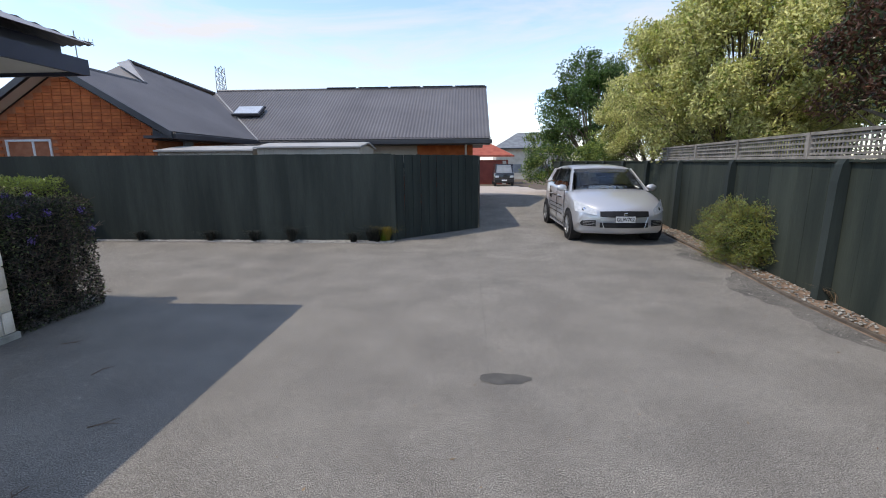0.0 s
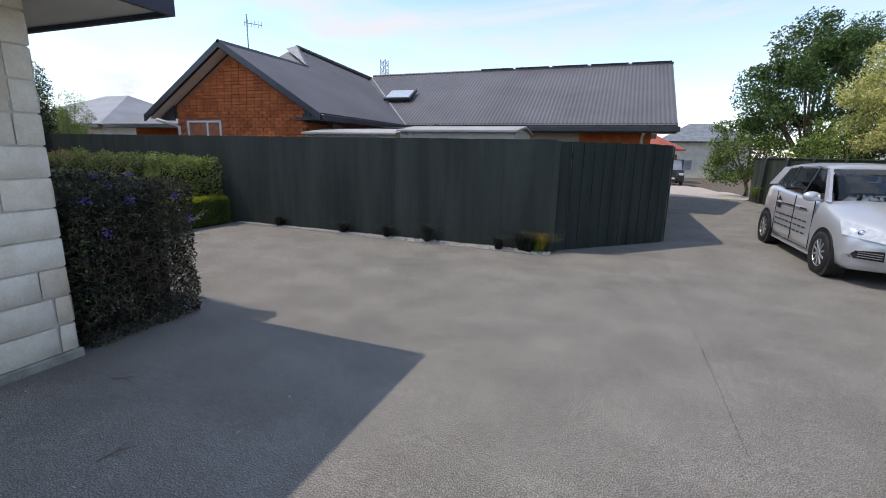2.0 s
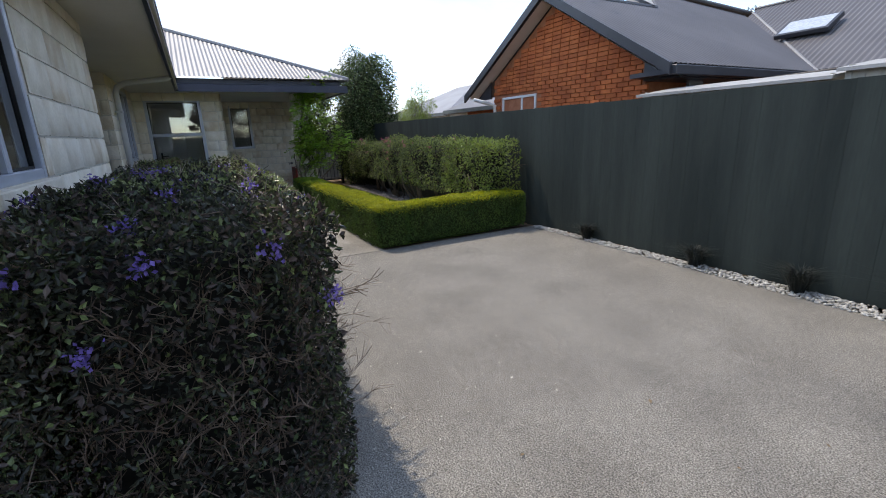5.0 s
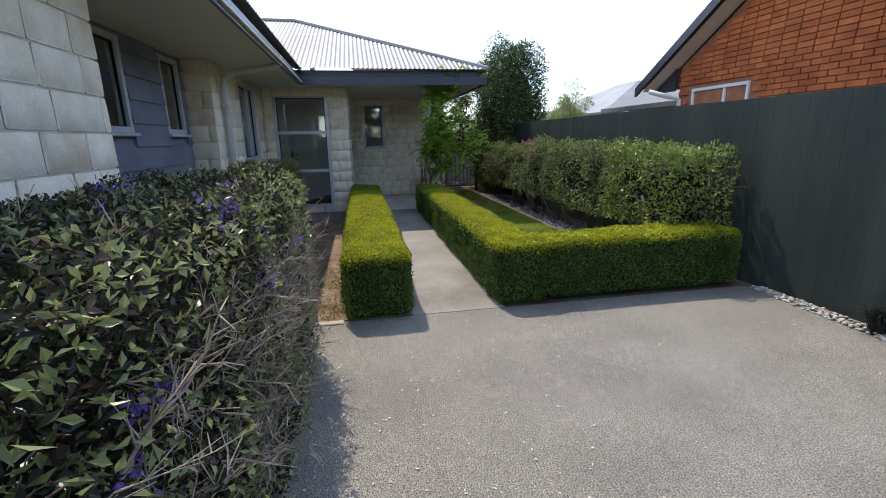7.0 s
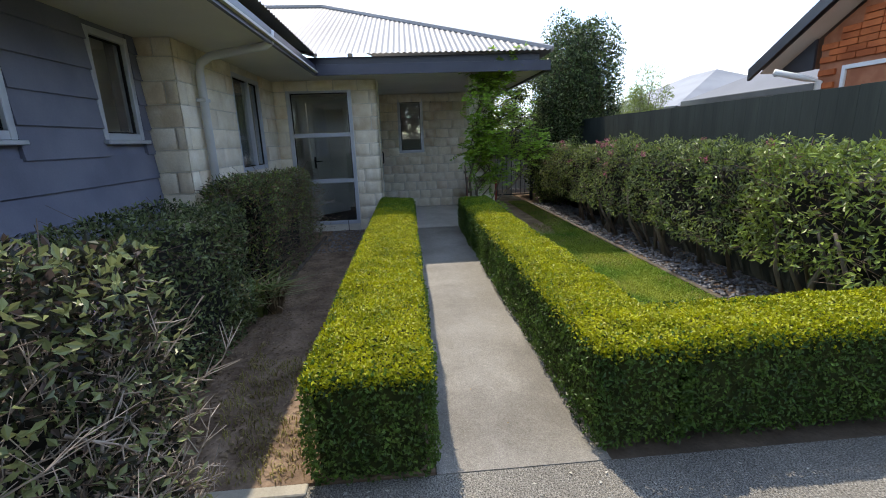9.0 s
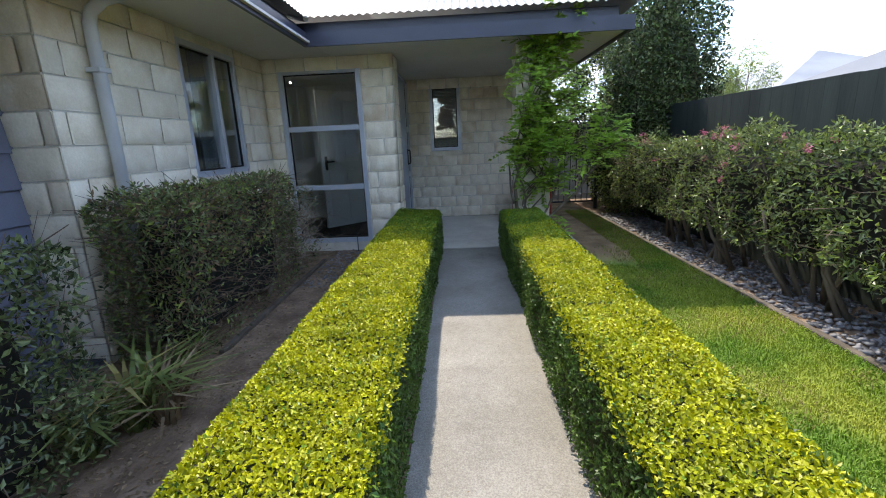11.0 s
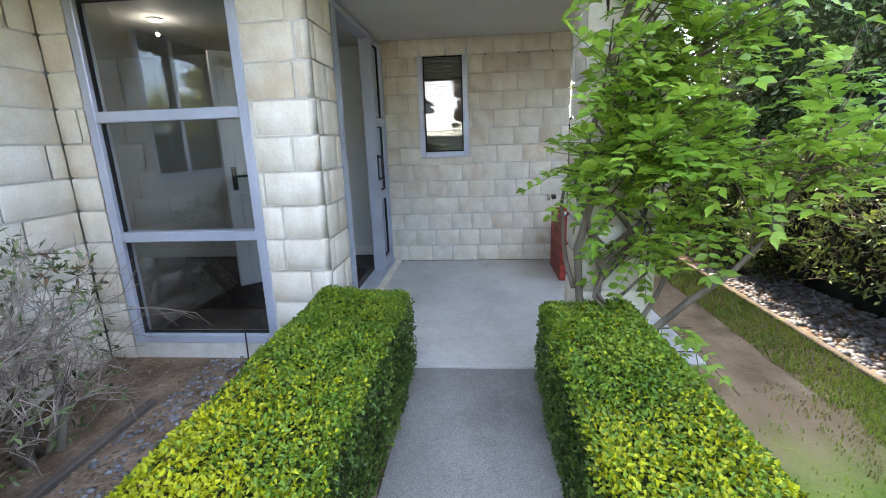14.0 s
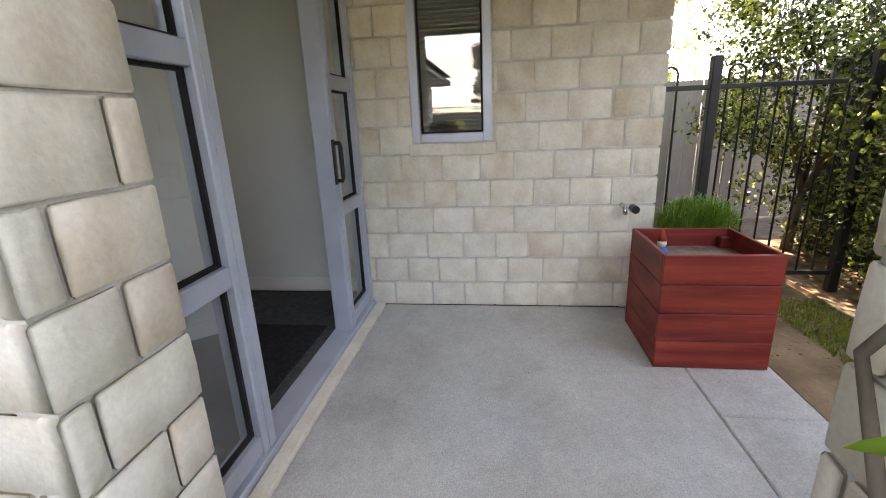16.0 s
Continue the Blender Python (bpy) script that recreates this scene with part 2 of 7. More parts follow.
M["soffit"] = mat("soffit_paint", (0.62, 0.60, 0.565), (0.68, 0.66, 0.625), 1.5, 0.7, 0, None, 0.05)
M["board"] = mat("slate_blue_weatherboard", (0.145, 0.158, 0.225), (0.19, 0.205, 0.28), 3, 0.6, 0.001, 80, 0.08, piece=0.05)
M["alu"] = mat("silver_blue_aluminium", (0.44, 0.48, 0.56), (0.52, 0.56, 0.64), 4, 0.38, 0, None, 0.04, metal=0.25, spec=0.5)
M["pipe"] = mat("pale_downpipe", (0.55, 0.57, 0.60), (0.62, 0.64, 0.67), 4, 0.45, 0, None, 0.04)
M["rubber"] = mat("black_rubber", (0.012, 0.012, 0.013), (0.025, 0.025, 0.027), 8, 0.7)
M["black"] = mat("black_metal", (0.012, 0.012, 0.014), (0.022, 0.022, 0.026), 6, 0.4, spec=0.5)
M["white"] = mat("white_paint", (0.70, 0.70, 0.68), (0.78, 0.78, 0.76), 2, 0.6)
M["room"] = mat("room_wall_paint", (0.58, 0.62, 0.61), (0.66, 0.70, 0.69), 1, 0.8)
M["carpet"] = mat("dark_carpet", (0.05, 0.055, 0.06), (0.085, 0.09, 0.095), 30, 0.95)
M["mat"] = mat("black_doormat", (0.012, 0.012, 0.014), (0.025, 0.025, 0.028), 40, 0.95, 0.003, 200)
M["curtain"] = mat("blue_grey_curtain", (0.11, 0.16, 0.20), (0.17, 0.23, 0.28), 6, 0.9, stretch=(8, 8, 0.3))
M["blind"] = mat("pale_blind", (0.62, 0.60, 0.56), (0.70, 0.68, 0.64), 5, 0.6)
M["red_wood"] = mat("red_stained_pine", (0.17, 0.02, 0.016), (0.36, 0.05, 0.035), 4, 0.5, 0.003, 40, 0.3, 50, piece=0.14, stretch=(1, 0.25, 3))
M["kerb"] = mat("concrete_edging", (0.36, 0.33, 0.27), (0.46, 0.42, 0.35), 6, 0.9, 0.004, 60, 0.15)
M["edging"] = mat("weathered_edging_board", (0.085, 0.07, 0.055), (0.15, 0.125, 0.10), 6, 0.95, 0.003, 50, 0.2)
M["pebble"] = mat("white_pebble", (0.30, 0.29, 0.265), (0.52, 0.51, 0.48), 20, 0.8, island=0.22)
M["stone"] = mat("grey_stone", (0.15, 0.145, 0.15), (0.26, 0.25, 0.255), 20, 0.85, island=0.3)
M["litter"] = mat("dry_leaf_litter", (0.14, 0.09, 0.05), (0.30, 0.22, 0.14), 9, 0.95, island=0.4)
M["chaff"] = mat("pale_fallen_petals", (0.40, 0.37, 0.32), (0.6, 0.57, 0.5), 9, 0.9, island=0.3)
M["bark"] = mat("grey_bark", (0.12, 0.095, 0.07), (0.22, 0.18, 0.14), 9, 0.95, 0.008, 40, 0.25, stretch=(1, 1, 0.3))
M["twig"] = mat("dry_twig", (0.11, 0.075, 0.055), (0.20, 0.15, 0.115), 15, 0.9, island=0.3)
M["twig_pale"] = mat("pale_dry_twig", (0.26, 0.21, 0.17), (0.44, 0.37, 0.31), 15, 0.9, island=0.3)


def leaf(name, low, high, island=0.35, rough=0.45, scale=5.0, through_light=0.25):
    return mat(name, low, high, scale, rough, 0, None, 0.15, 50, island=island, spec=0.4, through_light=through_light)


M["hedge_new"] = leaf("lime_new_growth", (0.30, 0.325, 0.010), (0.47, 0.465, 0.014), 0.28, 0.45, 6)
# green for random patches and for hedge tops painted as shaded by the porch
M["hedge_mid"] = leaf("shaded_green_shoot", (0.10, 0.20, 0.014), (0.20, 0.29, 0.025), 0.3, 0.45, 6)
M["hedge_leaf"] = leaf("hedge_green_leaf", (0.045, 0.10, 0.016), (0.11, 0.185, 0.032), 0.45)
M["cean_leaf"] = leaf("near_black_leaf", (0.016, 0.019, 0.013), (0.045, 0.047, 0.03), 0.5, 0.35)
# plant cores: the shade between the leaves put into the colour
M["hedge_core"] = mat("hedge_inner_shade", (0.022, 0.032, 0.008), (0.05, 0.06, 0.016), 20, 0.95)
M["shrub_core"] = mat("shrub_inner_shade", (0.008, 0.008, 0.006), (0.02, 0.018, 0.014), 20, 0.95)
# paler leaf for the dark bush's lit side, brightness put into its colour
M["lit_side_leaf"] = leaf("lit_side_leaf", (0.16, 0.195, 0.075), (0.30, 0.33, 0.15), 0.4, 0.3)
M["dark_leaf"] = leaf("dark_glossy_leaf", (0.034, 0.05, 0.024), (0.09, 0.115, 0.052), 0.45, 0.25)
M["dull_leaf"] = leaf("dull_purple_green_leaf", (0.06, 0.042, 0.04), (0.125, 0.095, 0.08), 0.5, 0.5)
M["shrub_leaf"] = leaf("shrub_leaf", (0.11, 0.15, 0.055), (0.21, 0.255, 0.105), 0.45, 0.35)
M["shrub_light"] = leaf("pale_shrub_leaf", (0.18, 0.25, 0.045), (0.30, 0.37, 0.085), 0.35, 0.4)
M["shrub_brown"] = leaf("browned_shrub_leaf", (0.17, 0.105, 0.06), (0.27, 0.18, 0.105), 0.4, 0.7)
M["tree_leaf"] = leaf("tree_leaf", (0.04, 0.09, 0.02), (0.10, 0.17, 0.04), 0.4)
M["var_leaf"] = leaf("variegated_cream_leaf", (0.42, 0.43, 0.12), (0.68, 0.65, 0.30), 0.38)
M["gold_leaf"] = leaf("olive_gold_leaf", (0.15, 0.14, 0.025), (0.29, 0.26, 0.05), 0.4)
M["red_leaf"] = leaf("copper_leaf", (0.06, 0.028, 0.018), (0.12, 0.055, 0.033), 0.45)
M["vine_leaf"] = leaf("fresh_vine_leaf", (0.19, 0.35, 0.045), (0.38, 0.55, 0.085), 0.3, 0.35, 4, 0.5)
M["grass"] = leaf("grass_blade", (0.13, 0.245, 0.018), (0.33, 0.37, 0.045), 0.3, 0.7, 2.2)
M["strap_leaf"] = leaf("strap_leaf", (0.11, 0.15, 0.04), (0.22, 0.27, 0.08), 0.35, 0.35)
M["dry_grass"] = leaf("dry_grass_blade", (0.26, 0.22, 0.07), (0.36, 0.31, 0.11), 0.3, 0.7)
M["gold_grass"] = leaf("golden_tuft_blade", (0.22, 0.17, 0.03), (0.34, 0.27, 0.06), 0.3, 0.7)
M["black_grass"] = leaf("black_tuft_blade", (0.012, 0.016, 0.014), (0.035, 0.04, 0.035), 0.4, 0.5, 5, 0.1)
M["purple"] = leaf("violet_blossom", (0.13, 0.085, 0.34), (0.24, 0.17, 0.50), 0.3, 0.7)
M["pink"] = leaf("pink_blossom", (0.45, 0.10, 0.18), (0.60, 0.22, 0.30), 0.3, 0.7)
M["lamp_on"] = mat("glowing_lens", (0.8, 0.8, 0.78), (0.8, 0.8, 0.78), 2, 0.5)
M["lamp_on"].node_tree.nodes["Principled BSDF"].inputs["Emission Strength"].default_value = 2.5
M["lamp_on"].node_tree.nodes["Principled BSDF"].inputs["Emission Color"].default_value = (1, 0.95, 0.88, 1)
M["pane"] = glass_mat("window_glass", (0.80, 0.86, 0.88))
M["car_glass"] = glass_mat("tinted_car_glass", (0.42, 0.47, 0.47))
M["car_glass"].node_tree.nodes["Principled BSDF"].inputs["IOR"].default_value = 1.45
M["silver"] = mat("silver_car_paint", (0.55, 0.56, 0.58), (0.60, 0.61, 0.63), 1, 0.3, 0, None, 0.02, 400, metal=0.5, spec=0.5, coat=0.6)
M["van_paint"] = mat("black_van_paint", (0.012, 0.013, 0.015), (0.02, 0.021, 0.024), 1, 0.25, spec=0.5, coat=0.5)
M["chrome"] = mat("bright_chrome", (0.6, 0.6, 0.61), (0.68, 0.68, 0.69), 2, 0.15, metal=1.0)
M["alloy"] = mat("silver_alloy", (0.42, 0.43, 0.44), (0.52, 0.53, 0.54), 3, 0.3, metal=0.8)
M["lamp_glass"] = mat("clear_lamp_lens", (0.42, 0.45, 0.48), (0.56, 0.59, 0.62), 20, 0.1, spec=0.6, coat=0.6)
M["plastic"] = mat("black_plastic", (0.012, 0.012, 0.013), (0.022, 0.022, 0.024), 9, 0.5)
M["plate"] = mat("plate_white", (0.72, 0.72, 0.70), (0.78, 0.78, 0.76), 8, 0.4)
M["seat"] = mat("dark_upholstery", (0.03, 0.028, 0.03), (0.05, 0.045, 0.047), 9, 0.9)
M["red_roof"] = mat("terracotta_roof", (0.30, 0.07, 0.045), (0.40, 0.11, 0.07), 2, 0.7, 0.01, 8, 0.1)
M["red_door"] = mat("maroon_garage_door", (0.17, 0.035, 0.025), (0.22, 0.05, 0.035), 2, 0.6)
M["slate"] = mat("blue_grey_tiles", (0.15, 0.17, 0.19), (0.22, 0.24, 0.26), 2, 0.7, 0.01, 8, 0.1)
M["shed"] = mat("cream_shed_iron", (0.42, 0.39, 0.33), (0.50, 0.47, 0.41), 2, 0.6, 0, None, 0.08)
M["shed_roof"] = mat("pale_shed_roof", (0.34, 0.335, 0.32), (0.42, 0.415, 0.40), 2, 0.6, 0, None, 0.1)
M["steel"] = mat("galvanised_steel", (0.25, 0.26, 0.27), (0.34, 0.35, 0.36), 5, 0.5, metal=0.7)
M["wet"] = mat("damp_stain", (0.075, 0.073, 0.068), (0.115, 0.11, 0.10), 8, 0.75, 0.002, 150, 0.2, 150)
M["grime"] = ground_mat("weathered_edge", (0.095, 0.09, 0.083), (0.16, 0.152, 0.138), (0.19, 0.178, 0.158), (0.45, 0.62), 0.6, 2.4, blot=0.24)
M["grit_pebble"] = mat("grey_pebble", (0.20, 0.19, 0.165), (0.38, 0.36, 0.32), 20, 0.85, island=0.3)
M["red_cap"] = mat("red_cap_paint", (0.45, 0.06, 0.03), (0.55, 0.1, 0.05), 9, 0.5)
M["blue"] = mat("blue_glaze", (0.05, 0.12, 0.4), (0.08, 0.18, 0.5), 9, 0.5)
M["fern"] = leaf("feathery_green", (0.12, 0.27, 0.025), (0.24, 0.40, 0.06), 0.3)
M["brand"] = mat("black_vinyl", (0.02, 0.02, 0.022), (0.03, 0.03, 0.032), 5, 0.5)

# ---- helpers ----
ORIGIN = {}


def thing(name, at, label, category, group="", kind=""):
    ob = new(name)
    ob.empty_display_size = 0.2
    ob.matrix_basis = Matrix.Translation(at)
    ORIGIN[ob] = Vector(at)
    return tagged(ob, label, category, group, kind)


def make(name, bm, material, smooth=False):
    me = bpy.data.meshes.new(name)
    bmesh.ops.recalc_face_normals(bm, faces=bm.faces)
    bm.to_mesh(me)
    bm.free()
    for m in material if isinstance(material, (list, tuple)) else [material]:
        me.materials.append(m)
    if smooth:
        me.polygons.foreach_set("use_smooth", [True] * len(me.polygons))
    return new(name, me)


def hang(ob, parent, label=""):
    at = ORIGIN.get(parent)
    if at is not None:
        ob.data.transform(Matrix.Translation(-at))
        ORIGIN[ob] = at
    ob.parent = parent
    if label:
        ob["label"] = label
    return ob


def part(name, bm, material, parent, label="", smooth=False):
    """One bmesh in world metres as one mesh under a thing or a part."""
    return hang(make(name, bm, material, smooth), parent, label)


def structure(name, bm, material, label, category, smooth=False):
    ob = make(name, bm, material, smooth)
    ORIGIN[ob] = Vector((0, 0, 0))
    return tagged(ob, label, category, kind="structure")


def B():
    return bmesh.new()


def box(bm, x0, y0, z0, x1, y1, z1, bevel=0.0, m=None, segments=1):
    r = bmesh.ops.create_cube(bm, size=1)
    vs = r["verts"]
    t = Matrix.Translation(((x0 + x1) / 2, (y0 + y1) / 2, (z0 + z1) / 2)) @ Matrix.Diagonal((x1 - x0, y1 - y0, z1 - z0, 1))
    bmesh.ops.transform(bm, matrix=(m @ t) if m else t, verts=vs)
    if bevel:
        es = list({e for v in vs for e in v.link_edges})
        bmesh.ops.bevel(bm, geom=es, offset=bevel, segments=segments, affect="EDGES", profile=0.5)
    return bm


def tube(bm, points, radius, sides=8, close=True):
    """A round bar along points; radius one number or one for each point."""
    pts = [Vector(p) for p in points]
    rs = radius if isinstance(radius, (list, tuple)) else [radius] * len(pts)
    rings = []
    for i, p in enumerate(pts):
        d = (pts[min(i + 1, len(pts) - 1)] - pts[max(i - 1, 0)]).normalized()
        a = d.orthogonal().normalized() if not rings else (rings[-1][1] - d * rings[-1][1].dot(d)).normalized()
        b = d.cross(a)
        ring = [bm.verts.new(p + (a * math.cos(2 * math.pi * k / sides) + b * math.sin(2 * math.pi * k / sides)) * rs[i]) for k in range(sides)]
        rings.append((ring, a))
    for (r0, _), (r1, _) in zip(rings, rings[1:]):
        for k in range(sides):
            bm.faces.new((r0[k], r0[(k + 1) % sides], r1[(k + 1) % sides], r1[k]))
    if close:
        bm.faces.new(rings[0][0])
        bm.faces.new(rings[-1][0])
    return bm


def poly(bm, pts, thick=None):
    """A flat face, or a slab when thick (a vector) is given."""
    a = [bm.verts.new(p) for p in pts]
    bm.faces.new(a)
    if thick is not None:
        b = [bm.verts.new(Vector(p) + Vector(thick)) for p in pts]
        bm.faces.new(b[::-1])
        for i in range(len(a)):
            j = (i + 1) % len(a)
            bm.faces.new((a[i], b[i], b[j], a[j]))
    return bm


def raw(name, verts, faces, material, parent=None, smooth=False, label=""):
    me = bpy.data.meshes.new(name)
    me.from_pydata(np.asarray(verts).tolist(), [], faces if isinstance(faces, list) else faces.tolist())
    me.materials.append(material)
    if smooth:
        me.polygons.foreach_set("use_smooth", [True] * len(me.polygons))
    ob = new(name, me)
    return hang(ob, parent, label) if parent is not None else ob


def unit(v):
    return v / np.maximum(np.linalg.norm(v, axis=-1, keepdims=True), 1e-9)


def leaves(name, pts, nrm, length, width, material, parent, rng, spread=0.7, fold=0.25, lift=0.3, big=False, label=""):
    """Leaves folded along the midrib, one island each, at pts, facing about nrm."""
    k = len(pts)
    n = unit(nrm + rng.normal(0, spread, (k, 3)))
    d = unit(np.cross(n, rng.normal(0, 1, (k, 3))) + lift * nrm)
    s = unit(np.cross(d, n))
    L = (length * rng.uniform(0.65, 1.25, k))[:, None]
    W = (width * rng.uniform(0.7, 1.2, k))[:, None]
    if big:
        vs = np.stack([pts, pts + d * L * 0.3 + s * W * 0.42 + n * W * fold, pts + d * L * 0.68 + s * W * 0.4 + n * W * fold * 0.8, pts + d * L - n * L * 0.12,
                       pts + d * L * 0.68 - s * W * 0.4 + n * W * fold * 0.8, pts + d * L * 0.3 - s * W * 0.42 + n * W * fold], 1)
        tri = np.array([[0, 1, 2, 3], [0, 3, 4, 5]])
    else:
        vs = np.stack([pts, pts + d * L * 0.5 + s * W * 0.5 + n * W * fold, pts + d * L - n * L * 0.1, pts + d * L * 0.5 - s * W * 0.5 + n * W * fold], 1)
        tri = np.array([[0, 1, 2], [0, 2, 3]])
    m = vs.shape[1]
    f = (np.arange(k)[:, None, None] * m + tri[None]).reshape(-1, tri.shape[1])
    return stuffed(raw(name, vs.reshape(-1, 3), f, material, parent, label=label))


def stuffed(ob):
    ob["kind"] = "stuff"
    return ob


def sticks(name, a, b, radius, material, parent, label="", sides=4):
    """Thin tapered sticks from a to b, one island each."""
    a, b = np.asarray(a, float), np.asarray(b, float)
    k = len(a)
    r = np.broadcast_to(np.asarray(radius, float), (k,))[:, None]
    d = unit(b - a)
    u = unit(np.cross(d, np.where(np.abs(d[:, 2:3]) < 0.9, [[0, 0, 1.0]], [[1.0, 0, 0]])))
    v = np.cross(d, u)
    ring0, ring1 = [], []
    for i in range(sides):
        o = u * math.cos(2 * math.pi * i / sides) + v * math.sin(2 * math.pi * i / sides)
        ring0.append(a + o * r)
        ring1.append(b + o * r * 0.55)
    vs = np.stack(ring0 + ring1, 1)
    q = np.array([[i, (i + 1) % sides, sides + (i + 1) % sides, sides + i] for i in range(sides)])
    f = (np.arange(k)[:, None, None] * 2 * sides + q[None]).reshape(-1, 4)
    return stuffed(raw(name, vs.reshape(-1, 3), f, material, parent, smooth=True, label=label))


def blades(name, pts, height, width, lean, material, parent, rng, bend=0.5, label=""):
    """Grass blades of two bent pieces."""
    k = len(pts)
    h = (height * rng.uniform(0.5, 1.2, k))[:, None]
    ang = rng.uniform(0, 2 * math.pi, k)
    out = np.stack([np.cos(ang), np.sin(ang), 0 * ang], 1)
    if isinstance(lean, np.ndarray):
        out = lean + 0.35 * out
    else:
        out = out * lean * rng.uniform(0.2, 1, k)[:, None]
    side = unit(np.cross(out, [[0, 0, 1.0]])) * width / 2
    up = np.array([[0, 0, 1.0]])
    mid = pts + (up * 0.62 + out * 0.35) * h
    tip = pts + (up * (1 - 0.3 * bend) + out * (1 + bend * 0.4)) * h
    vs = np.stack([pts - side, pts + side, mid - side * 0.8, mid + side * 0.8, tip], 1)
    f4 = (np.arange(k)[:, None] * 5 + np.array([[0, 1, 3, 2]])).tolist()
    f3 = (np.arange(k)[:, None] * 5 + np.array([[2, 3, 4]])).tolist()
    return stuffed(raw(name, vs.reshape(-1, 3), f4 + f3, material, parent, label=label))


def pebbles(name, xy, z, size, material, rng, label, category):
    """Small uneven stones, joined into one sheet of stuff."""
    base = np.array([[1, 0, 0], [-1, 0, 0], [0, 1, 0], [0, -1, 0], [0, 0, 1], [0, 0, -1], [.6, .6, .45], [-.6, .6, .45], [.6, -.6, .45], [-.6, -.6, .45]])
    tri = np.array([[4, 6, 7], [4, 7, 9], [4, 9, 8], [4, 8, 6], [0, 2, 6], [2, 1, 7], [1, 3, 9], [3, 0, 8], [6, 2, 7], [7, 1, 9], [9, 3, 8], [8, 0, 6], [0, 5, 2], [2, 5, 1], [1, 5, 3], [3, 5, 0]])
    k = len(xy)
    s = size * rng.uniform(0.5, 1.3, (k, 1, 1)) * rng.uniform(0.7, 1.2, (k, 1, 3)) * np.array([1, 1, 0.6])
    a = rng.uniform(0, 6.28, k)
    rot = np.zeros((k, 3, 3))
    rot[:, 0, 0] = rot[:, 1, 1] = np.cos(a)
    rot[:, 0, 1], rot[:, 1, 0], rot[:, 2, 2] = -np.sin(a), np.sin(a), 1
    vs = np.einsum("kij,kvj->kvi", rot, base[None] * s + rng.normal(0, 0.08, (k, 10, 3)) * s)
    vs = vs + np.concatenate([xy, np.full((k, 1), z) + rng.uniform(-0.3, 0.5, (k, 1)) * size], 1)[:, None]
    f = (np.arange(k)[:, None, None] * 10 + tri[None]).reshape(-1, 3)
    ob = raw(name, vs.reshape(-1, 3), f, material, None, smooth=True)
    return tagged(ob, label, category, kind="stuff")


def lumpy(rng, k, centre, radii, power=2.4, rough=0.18, lumps=2.6, low=-1.0, inner=0.72):
    """Points in the outer shell of an uneven rounded bush, and the way out of it there."""
    d = unit(rng.normal(0, 1, (k * 2, 3)))
    d = d[d[:, 2] > low][:k]
    r = (np.abs(d) ** power).sum(1) ** (-1 / power)
    wob = np.array([noise.noise(Vector(x * lumps + np.array(centre))) for x in d])
    r = r * (1 + rough * wob) * rng.uniform(inner, 1.03, len(d)) 
    p = np.array(centre) + d * r[:, None] * np.array(radii)
    return p, unit(d / np.array(radii))


def box_shell(rng, x0, y0, z0, x1, y1, z1, density, faces, depth=0.05, wave=0.03):
    """Points on the clipped, softly uneven faces of a hedge."""
    P, N = [], []
    spec = {"top": ((x1 - x0) * (y1 - y0), 2, z1, 1), "x0": ((y1 - y0) * (z1 - z0), 0, x0, -1), "x1": ((y1 - y0) * (z1 - z0), 0, x1, 1),
            "y0": ((x1 - x0) * (z1 - z0), 1, y0, -1), "y1": ((x1 - x0) * (z1 - z0), 1, y1, 1)}
    for name in faces:
        area, axis, value, sign = spec[name]
        k = int(area * density)
        p = np.stack([rng.uniform(x0, x1, k), rng.uniform(y0, y1, k), rng.uniform(z0, z1, k)], 1)
        p[:, axis] = value - sign * rng.exponential(depth * 0.5, k).clip(0, depth * 2)
        w = np.array([noise.noise(Vector(q * 3.1)) + 0.5 * noise.noise(Vector(q * 9.0)) for q in p])
        p[:, axis] += sign * wave * w
        n = np.zeros((k, 3))
        n[:, axis] = sign
        P.append(p)
        N.append(n)
    p, n = np.concatenate(P), np.concatenate(N)
    c = np.array([(x0 + x1) / 2, (y0 + y1) / 2, (z0 + z1) / 2])
    h = np.array([(x1 - x0) / 2, (y1 - y0) / 2, (z1 - z0) / 2])
    q = (p - c) / h
    for a, b in ((0, 2), (1, 2), (0, 1)):
        over = np.maximum(np.abs(q[:, a]) * h[a] - (h[a] - 0.06), 0) * np.maximum(np.abs(q[:, b]) * h[b] - (h[b] - 0.06), 0)
        for ax in (a, b):
            if ax != 2:
                p[:, ax] -= np.sign(q[:, ax]) * over * 6
            else:
                p[:, ax] -= (q[:, 2] > 0) * over * 6
    return p, n


# ---- block walls ----
COURSE, BLOCK = 0.172, 0.24
BLOCK_MESH = {}


